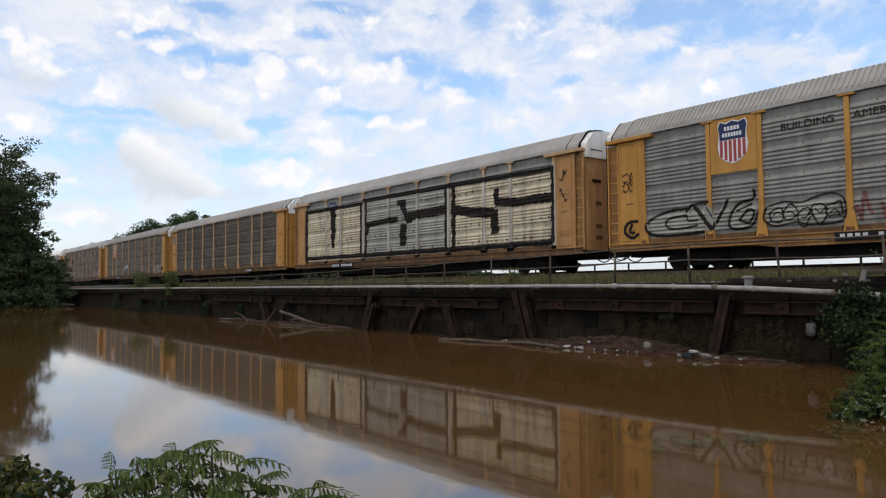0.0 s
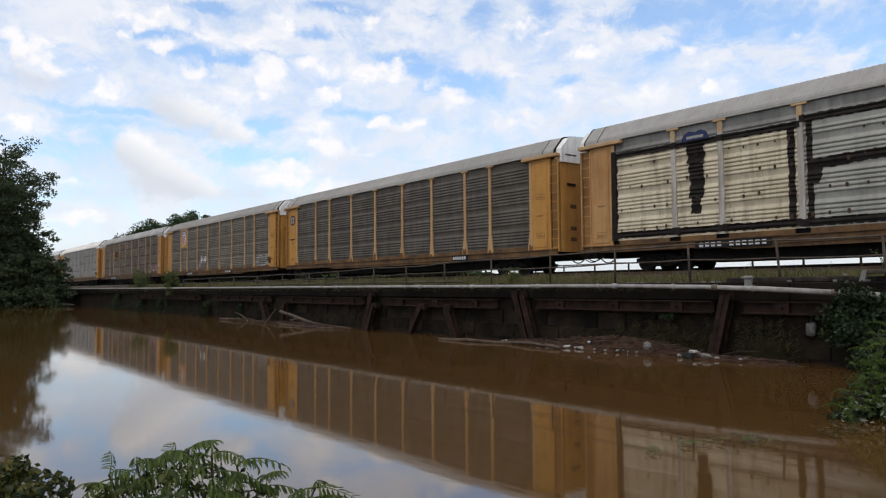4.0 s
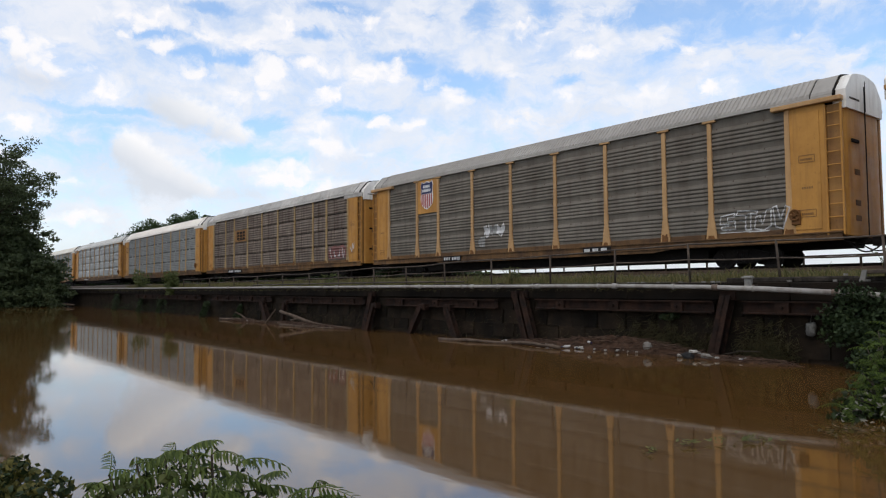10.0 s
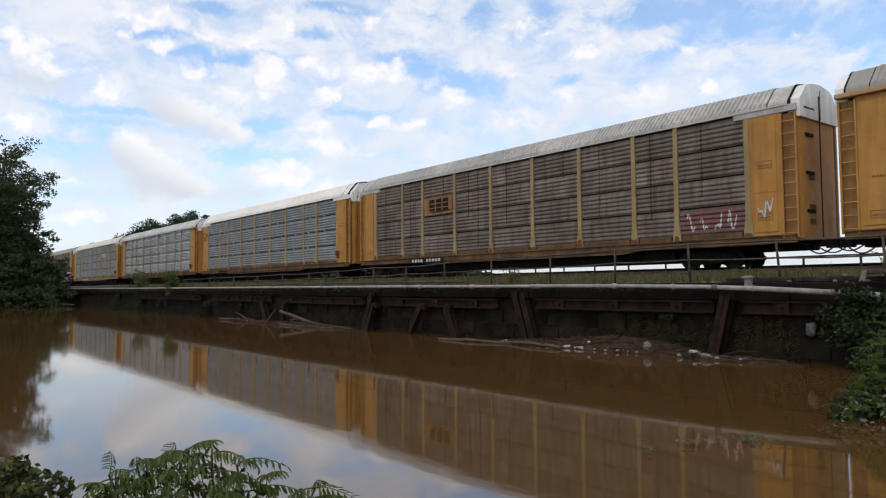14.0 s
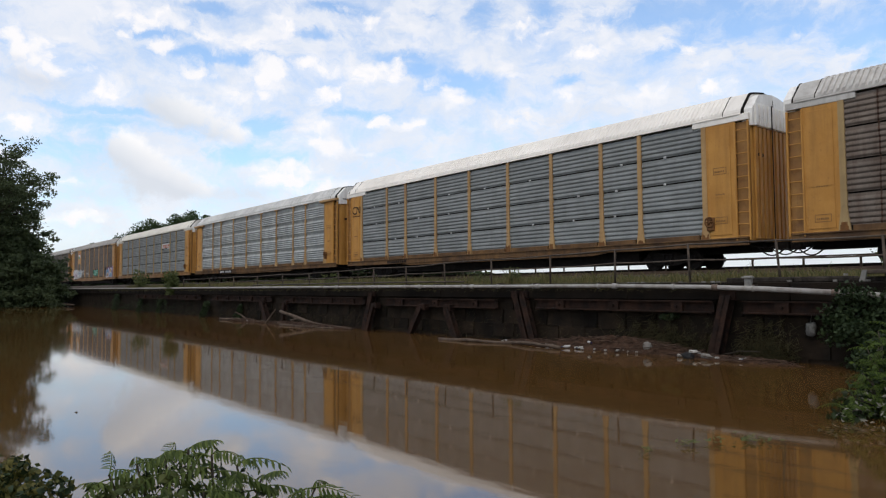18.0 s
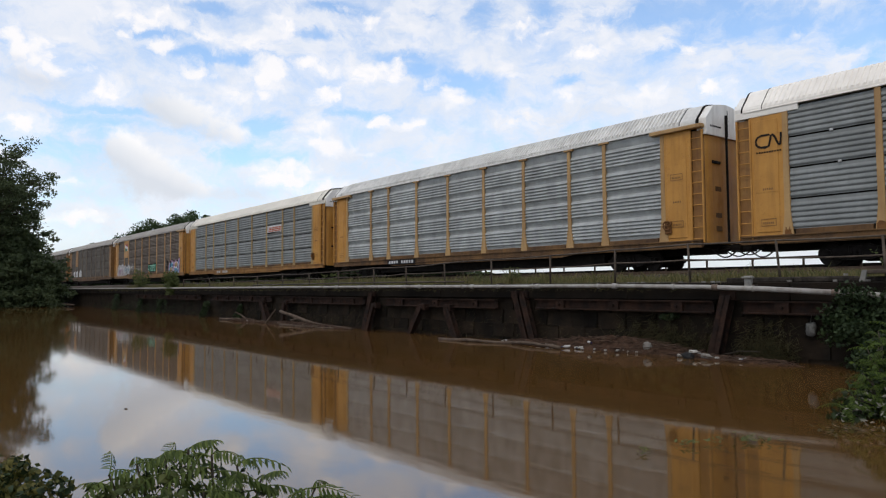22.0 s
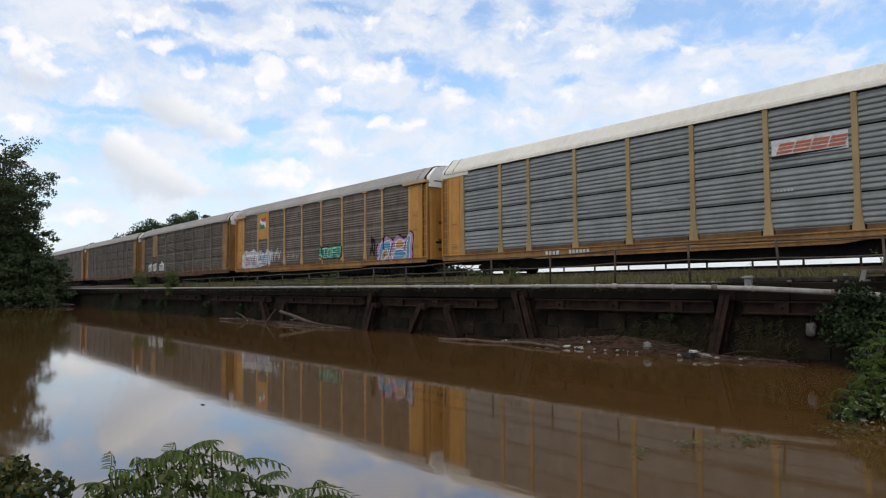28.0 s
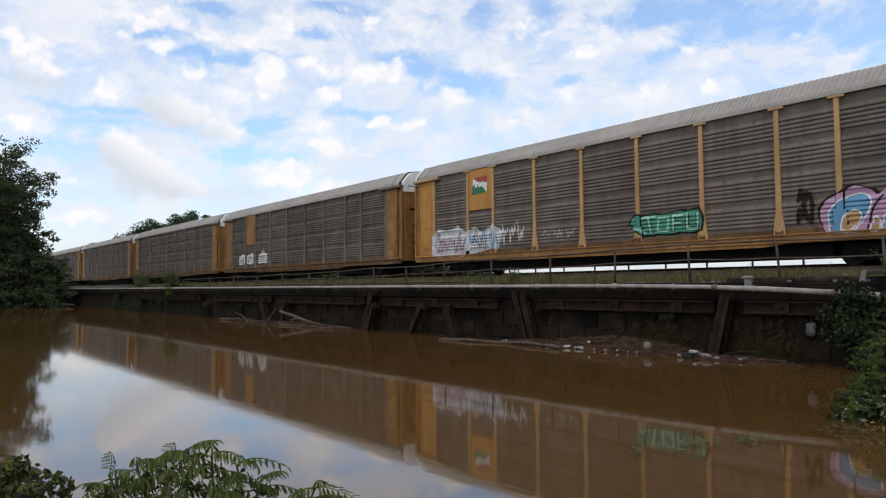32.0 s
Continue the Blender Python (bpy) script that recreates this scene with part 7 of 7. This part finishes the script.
def foreground():
    # heads of the shrub: right and up of the view's middle line, as parts of the distance, and the distance
    foot = Vector(on_view(4.0, -1.25, 0.0))
    crown = [(-0.468, -0.258, 4.0), (-0.430, -0.243, 4.1), (-0.392, -0.229, 4.0), (-0.358, -0.224, 4.1), (-0.325, -0.231, 3.9), (-0.290, -0.246, 4.0), (-0.256, -0.266, 4.1), (-0.180, -0.278, 4.0)]
    under = [(-0.395, -0.290, 3.8), (-0.335, -0.282, 3.8), (-0.295, -0.298, 3.9), (-0.250, -0.310, 3.8), (-0.215, -0.306, 3.9)]
    t = shrub("green fern-leaved shrub growing from the near bank", foot, [tuple(spot(*r) - foot) for r in crown + under], 61, "leaf_sumac", 0.28, 0.066, 7, 10, droop=0.36, hang=0.55, slim=0.85, lift=0.0)
    # the shade under the crown is painted: a darker copy of the leaves
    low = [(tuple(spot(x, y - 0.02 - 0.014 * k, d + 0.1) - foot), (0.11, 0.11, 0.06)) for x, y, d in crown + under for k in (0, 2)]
    part("lower_leaves", leaf_cloud("lower_leaves", "leaf_dark", low, 0.055, 460, 66, 0.6, 0.4), t, label="leaves under the crown, shade put into their dark colour")
    vine = [(tuple(spot(-0.485 + 0.016 * i, -0.290 + 0.0045 * i, 3.9) - foot), (0.05, 0.05, 0.035)) for i in range(9)]
    vine += [(tuple(spot(-0.47 + 0.02 * i, -0.305 + 0.004 * i, 3.7) - foot), (0.05, 0.05, 0.03)) for i in range(6)]
    part("vine_leaves", leaf_cloud("vine_leaves", "leaf_bush", vine, 0.068, 90, 68, 0.5, 0.75), t, label="broad leaves of a vine climbing the shrub")
    foot = Vector(on_view(4.0, -2.5, 0.0))
    rows = [(-0.61, -0.275, 4.0), (-0.58, -0.290, 3.8), (-0.64, -0.26, 4.1), (-0.66, -0.285, 3.9)]
    t = shrub("low leafy bush with yellowing leaves on the near bank", foot, [tuple(spot(*r) - foot) for r in rows], 62, "leaf_yellowing", 0.17, 0.065, 3, 5, "bush")
    spots = [(tuple(spot(x + dx, y + dy, d) - foot), (0.13, 0.13, 0.09)) for x, y, d in rows for dx, dy in ((0, 0), (0.02, -0.02), (-0.02, -0.03), (0.0, -0.05), (0.03, 0.01))]
    part("leaves", leaf_cloud("leaves", "leaf_yellowing", spots, 0.042, 1700, 63, 0.7, 0.75), t)
    # the bush's inner shade, put in as darker leaves
    part("shaded_leaves", leaf_cloud("shaded_leaves", "leaf_dark", spots, 0.050, 900, 70, 0.7, 0.75), t, label="inner leaves, shade put into their dark colour")
    # the bush on the shore beyond
    foot = Vector(on_view(9.6, 6.15, 0.1))
    rows = [(0.612, -0.066, 10.0), (0.630, -0.060, 10.0), (0.596, -0.090, 9.8), (0.618, -0.085, 9.8), (0.63, -0.078, 10.0), (0.605, -0.110, 9.6), (0.64, -0.10, 9.4), (0.60, -0.145, 9.4), (0.625, -0.14, 9.2), (0.65, -0.13, 9.2), (0.595, -0.175, 9.2), (0.62, -0.18, 9.0), (0.64, -0.20, 8.8), (0.66, -0.08, 10.0), (0.66, -0.17, 9.0), (0.568, -0.150, 9.2), (0.562, -0.178, 9.0), (0.578, -0.205, 8.8), (0.563, -0.205, 8.8), (0.588, -0.125, 9.5), (0.600, -0.222, 8.7), (0.63, -0.222, 8.7)]
    rows += [(x + 0.012 * math.sin(7 * i), y - 0.022, d - 0.15) for i, (x, y, d) in enumerate(rows)]
    t = shrub("bright green feathery bush on the shore", foot, [tuple(spot(*r) - foot) for r in rows if r[1] > -0.19], 64, "leaf_bright", 0.28, 0.062, 3, 9, "bush", 0.40, 0.45, 0.95, 0.05)
    spots = [(tuple(spot(x + 0.006, y - 0.02, d + 0.2) - foot), (0.26, 0.26, 0.20)) for x, y, d in rows]
    # dark leaves paint the shade inside, bright ones the outer foliage
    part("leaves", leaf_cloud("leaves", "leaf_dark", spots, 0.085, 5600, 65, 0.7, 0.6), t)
    part("bright_leaves", leaf_cloud("bright_leaves", "leaf_bright", [(c, (0.26, 0.26, 0.13)) for c, r in spots], 0.060, 4800, 67, 0.6, 0.55), t)
    low = [(tuple(spot(x - 0.004, y - 0.02, d - 0.35) - foot), (0.20, 0.15, 0.16)) for x, y, d in rows if y < -0.13]
    part("dead_leaves", leaf_cloud("dead_leaves", "leaf_dead", low, 0.07, 170, 69, 0.6, 0.4), t, label="pale dead leaves near the water")


foreground()


# ---------------------------------------------------------------- flotsam
def log(points, r0, r1, label, seed, mat="wood", sides=9):
    rng = np.random.default_rng(seed)
    p = [Vector(q) for q in points]
    fine = []
    for a, b in zip(p, p[1:]):
        fine += [a.lerp(b, u) + 0.25 * r0 * Vector(rng.normal(size=3)) for u in (0, 0.33, 0.66)]
    fine.append(p[-1])
    n = len(fine)
    o = fine[0].copy()
    s = Shape().tube([q - o for q in fine], [(r0 + (r1 - r0) * i / (n - 1)) * (1 + 0.12 * rng.normal()) for i in range(n)], sides)
    return thing("driftwood_log", label, "log", o, "driftwood against the wall", data=s.made("driftwood_log", mat, True))


log([(-25.6, 15.35, 0.03), (-28.5, 15.4, 0.10), (-30.6, 15.45, 0.34), (-32.6, 15.5, 0.60)], 0.035, 0.080, "thick bare driftwood trunk lying in the water", 1)
log([(-29.2, 15.45, 0.12), (-30.3, 15.3, 0.32), (-31.0, 15.25, 0.22)], 0.06, 0.035, "forked driftwood limb lying in the water", 2)
log([(-33.0, 14.9, -0.05), (-32.6, 14.95, 0.35), (-32.1, 15.0, 0.72)], 0.05, 0.03, "thin driftwood stick standing from the water", 3)
log([(-26.4, 15.0, 0.02), (-28.0, 14.85, 0.04), (-31.0, 14.7, 0.02)], 0.035, 0.05, "long driftwood pole afloat", 4)
log([(-35.2, 15.0, 0.02), (-36.9, 15.1, 0.10), (-39.0, 14.9, 0.05)], 0.03, 0.07, "driftwood branch afloat by the wall", 5)
log([(-36.0, 15.2, 0.05), (-36.9, 15.2, 0.35), (-37.4, 15.1, 0.45)], 0.05, 0.02, "forked driftwood limb lying in the water", 6)
log([(-18.6, 14.55, 0.02), (-17.3, 14.65, 0.05), (-15.6, 15.0, 0.03)], 0.08, 0.04, "pale driftwood pole afloat", 7)
log([(-15.9, 15.1, 0.05), (-14.6, 14.9, 0.08), (-13.4, 14.7, 0.05)], 0.05, 0.05, "pale driftwood pole afloat", 8)
log([(-9.2, 15.75, 0.08), (-8.7, 15.7, 0.20), (-8.2, 15.65, 0.22)], 0.018, 0.010, "bent dark stick on the flotsam", 9, "bark", 6)
log([(-9.9, 15.6, 0.06), (-8.8, 15.4, 0.08), (-7.7, 15.3, 0.02)], 0.022, 0.014, "thin stick on the flotsam", 10)
log([(-84.5, 12.5, 0.15), (-82.0, 14.6, 0.25), (-80.5, 15.4, 0.2)], 0.14, 0.10, "pale driftwood trunk under the far tree", 11)
for i in range(14):
    u = random.Random(100 + i)
    x, y = -38.5 + 11 * u.random(), 14.8 + 0.6 * u.random()
    a = u.uniform(0, 6.28)
    log([(x, y, 0.02), (x + 0.6 * math.cos(a), y + 0.25 * math.sin(a), 0.06 + 0.10 * u.random()), (x + 1.2 * math.cos(a), y + 0.5 * math.sin(a), 0.03)], 0.03, 0.015, "small driftwood stick afloat", 20 + i, sides=6)


def raft(at, rx, ry, h, seed, twigs, label):
    """A floating mat of reeds and twigs with a ragged edge."""
    rng = np.random.default_rng(seed)
    t = thing("flotsam_mat", label, "flotsam", at)
    s = Shape()
    rings, seg = 7, 40
    for j in range(rings):
        u = j / (rings - 1)
        for i in range(seg):
            a = 2 * math.pi * i / seg
            e = 1 + 0.25 * noise.noise((3 * math.cos(a), 3 * math.sin(a), seed))
            z = h * (1 - u ** 1.6) * (0.7 + 0.9 * noise.noise((2.2 * u * math.cos(a) * rx, 2.2 * u * math.sin(a) * ry, seed + 2.0))) + 0.012 - 0.05 * (u > 0.99)
            s.v.append((rx * u * e * math.cos(a), ry * u * e * math.sin(a), z))
    s.f = [(j * seg + i, j * seg + (i + 1) % seg, (j + 1) * seg + (i + 1) % seg, (j + 1) * seg + i) for j in range(rings - 1) for i in range(seg)]
    part("mat", s.made("mat", "litter", True), t)
    w = Shape()
    for _ in range(twigs):
        a, u = 6.283 * rng.random(), rng.random() ** 0.5
        x, y = rx * u * math.cos(a), ry * u * math.sin(a)
        b, n = 6.283 * rng.random(), 0.12 + 0.30 * rng.random()
        z = h * (1 - u ** 1.6) * 0.8 + 0.02
        w.tube([(x, y, z), (x + n * math.cos(b), y + n * math.sin(b), z + 0.10 * rng.normal() * n + 0.02)], [0.011, 0.006], 4)
    tagged(part("twig_litter", w.made("twig_litter", "twig"), t), kind="stuff")


raft((-12.05, 15.52, 0.0), 2.9, 0.42, 0.44, 3, 620, "raft of brown reeds, twigs and litter against the wall")
raft((-15.0, 15.45, 0.0), 1.5, 0.4, 0.16, 4, 180, "raft of twigs and litter at a brace's foot")
raft((-36.5, 15.2, 0.0), 2.3, 0.35, 0.12, 5, 300, "thin raft of twigs along the wall")
raft((-30.0, 15.25, 0.0), 4.6, 0.45, 0.16, 6, 620, "thin raft of twigs along the wall")
raft((-8.9, 15.42, 0.0), 1.7, 0.36, 0.09, 7, 220, "thin raft of twigs along the wall")


def bottle_shape(r, h):
    s = Shape()
    s.tube([(0, 0, 0), (0.01, 0, 0), (h * 0.62, 0, 0), (h * 0.80, 0, 0), (h * 0.84, 0, 0), (h, 0, 0)], [r * 0.85, r, r, r * 0.45, r * 0.36, r * 0.36], 10)
    return s


def litter():
    rng = np.random.default_rng(12)
    bottles = [mesh("bottle:a", "plastic", lambda: bottle_shape(0.042, 0.24), True), mesh("bottle:b", "plastic", lambda: bottle_shape(0.036, 0.19), True), mesh("bottle:c", "bottle_green", lambda: bottle_shape(0.034, 0.18), True)]
    cap = mesh("cap", "sign_blue", lambda: Shape().tube([(0, 0, 0), (0.022, 0, 0)], 0.021, 8))
    for i in range(17):
        x = -16.4 + 8.4 * rng.random()
        y = 15.12 + 0.42 * rng.random()
        k = int(rng.integers(3)) if i % 5 == 0 else int(rng.integers(2))
        b = thing("plastic_bottle", ("crushed green plastic bottle" if k == 2 else "white plastic bottle") + " on the flotsam", "bottle", (x, y, 0.20 if abs(x + 12.2) < 1.6 and y > 15.3 else 0.05), "litter on the flotsam", data=bottles[k], turn=360 * rng.random())
        part("cap", cap, b, ((0.24, 0.19, 0.18)[k], 0, 0))
    foam = []
    for v in range(3):
        s = Shape()
        n = 8
        pts = [(0.036 * (1 + 0.6 * rng.random()) * math.cos(2 * math.pi * i / n), 0.026 * (1 + 0.6 * rng.random()) * math.sin(2 * math.pi * i / n)) for i in range(n)]
        s.prism(pts, -0.01, 0.032, "z")
        foam.append(s.made("foam_chunk", "plastic"))
    for i in range(34):
        x = -16.6 + 8.6 * rng.random() if i < 26 else -38 + 12.5 * rng.random()
        y = 15.08 + 0.35 * rng.random() if i < 26 else 14.9 + 0.4 * rng.random()
        thing("foam_chunk", "chunk of white foam among the flotsam", "foam", (x, y, 0.05), "litter on the flotsam", data=foam[i % 3], turn=360 * rng.random())
    # a ball, two larger jugs and a crumpled bag
    s = Shape()
    b = bmesh.new()
    bmesh.ops.create_icosphere(b, subdivisions=3, radius=0.12)
    for p in b.verts:
        p.co *= 1 + 0.06 * noise.noise(p.co * 9)
    b.verts.index_update()
    s.add([p.co for p in b.verts], [[q.index for q in f.verts] for f in b.faces])
    b.free()
    thing("old_ball", "scuffed grey ball on the flotsam", "ball", (-10.98, 15.33, 0.20), data=s.made("old_ball", "foam", True))
    thing("plastic_jug", "large dented white plastic jug", "jug", (-9.82, 15.38, 0.12), data=bottle_shape(0.062, 0.27).made("plastic_jug", "plastic", True), turn=20)
    thing("plastic_jug", "large grey plastic jug", "jug", (-9.37, 15.20, 0.08), data=bottle_shape(0.060, 0.32).made("plastic_jug", "foam", True), turn=-10)
    s = Shape()
    b = bmesh.new()
    bmesh.ops.create_icosphere(b, subdivisions=3, radius=0.13)
    for p in b.verts:
        p.co = Vector((p.co.x * 1.15, p.co.y * 0.8, p.co.z * 0.75)) * (1 + 0.55 * noise.noise(p.co * 11))
    b.verts.index_update()
    s.add([p.co for p in b.verts], [[q.index for q in f.verts] for f in b.faces])
    b.free()
    thing("rubbish_bag", "small crumpled black bag on the flotsam", "bag", (-9.65, 15.08, 0.05), data=s.made("rubbish_bag", "rubber", True))
    # a close row of pale bits along the raft's front
    for i in range(11):
        x = -13.2 + 2.0 * rng.random() ** 1.4
        thing("foam_chunk", "chunk of white foam among the flotsam", "foam", (x, 15.02 + 0.26 * rng.random(), 0.03), "litter on the flotsam", data=foam[i % 3], turn=360 * rng.random())


litter()


def floating_plant(at, r, n, seed, label, mat="leaf_bush"):
    rng = np.random.default_rng(seed)
    p = np.stack([r * rng.normal(size=n) * 0.5, r * 0.5 * rng.normal(size=n), 0.02 + 0.05 * rng.random(n)], 1)
    a = rng.normal(size=(n, 3))
    a[:, 2] = 0.25 * np.abs(a[:, 2])
    a /= np.linalg.norm(a, axis=1)[:, None]
    b = np.cross(a, np.array([0.1, 0.1, 1.0]))
    b /= np.linalg.norm(b, axis=1)[:, None]
    return thing("floating_weed", label, "plant", at, "weeds afloat", "stuff", data=leaf_mesh("floating_weed", mat, p, a, b, 0.07 * (0.5 + rng.random((n, 1))), 0.45))


AFLOAT = [
    (floating_plant((0, 0, 0), 0.11, 14, 1, "small raft of drifting green leaves"), (-4.51, 6.40), (-4.60, 6.22)),
    (floating_plant((0, 0, 0), 0.11, 18, 2, "small raft of drifting green leaves"), (-4.46, 6.92), (-4.45, 6.86)),
    (floating_plant((0, 0, 0), 0.17, 40, 3, "tuft of drifting green weed"), (-4.12, 7.66), (-4.14, 7.62)),
    (floating_plant((0, 0, 0), 0.10, 10, 4, "small raft of drifting green leaves"), (-4.30, 7.25), (-4.33, 7.22)),
]
for k, (x, y) in enumerate(((-3.6, 9.0), (-3.75, 8.7), (-3.3, 9.3), (-3.2, 8.9), (-3.05, 9.6))):
    floating_plant((x, y, 0), 0.2, 20, 10 + k, "leaves and reeds caught at the shore", "dry")
DRIFTER = thing("drifting_stick", "small dark stick drifting on the water", "stick", data=Shape().tube([(-0.03, 0, 0.002), (0, 0.006, 0.008), (0.035, -0.006, 0.004)], [0.005, 0.008, 0.004], 6).made("drifting_stick", "bark", True))


# ---------------------------------------------------------------- what moves
def motions():
    times = [0.5 * i for i in range(65)]
    for k, car in enumerate(TRAIN):
        walk(car, [(t, pose(car_x(k, t), TRACK_Y, RAIL_Z)) for t in times])
    for (ob, at, turn, right), gone in zip(DRIFTING, (50.0, 38.0)):
        walk(ob, [(0.0, pose(*(at + right * 0.3 * gone), 0, 0, turn)), (32.0, pose(*(at - right * 0.7 * gone), 0, 0, turn))])
    # wheels roll under the cars that come near
    turns = [i / 15 for i in range(481)]
    for k, ws, x in ROLLING:
        if k <= 8:
            walk(ws, [(t, pose(x, 0, 0.42) @ Matrix.Rotation(run(t) / 0.42, 4, "Y")) for t in turns])
    for ob, a, b in AFLOAT:
        walk(ob, [(0.0, pose(*a, 0)), (16.0, pose((a[0] + b[0]) / 2 + 0.01, (a[1] + b[1]) / 2, 0, 0, 0, 6)), (32.0, pose(*b, 0, 0, 0, 10))])
    walk(DRIFTER, [(0.0, pose(-11.95, -0.40, 0)), (19.0, pose(-11.14, 2.35, 0, 0, 0, 30)), (23.0, pose(-10.97, 2.98, 0, 0, 0, 40)), (28.0, pose(-10.65, 3.81, 0, 0, 0, 55)), (32.0, pose(-10.4, 4.5, 0, 0, 0, 60))])


motions()
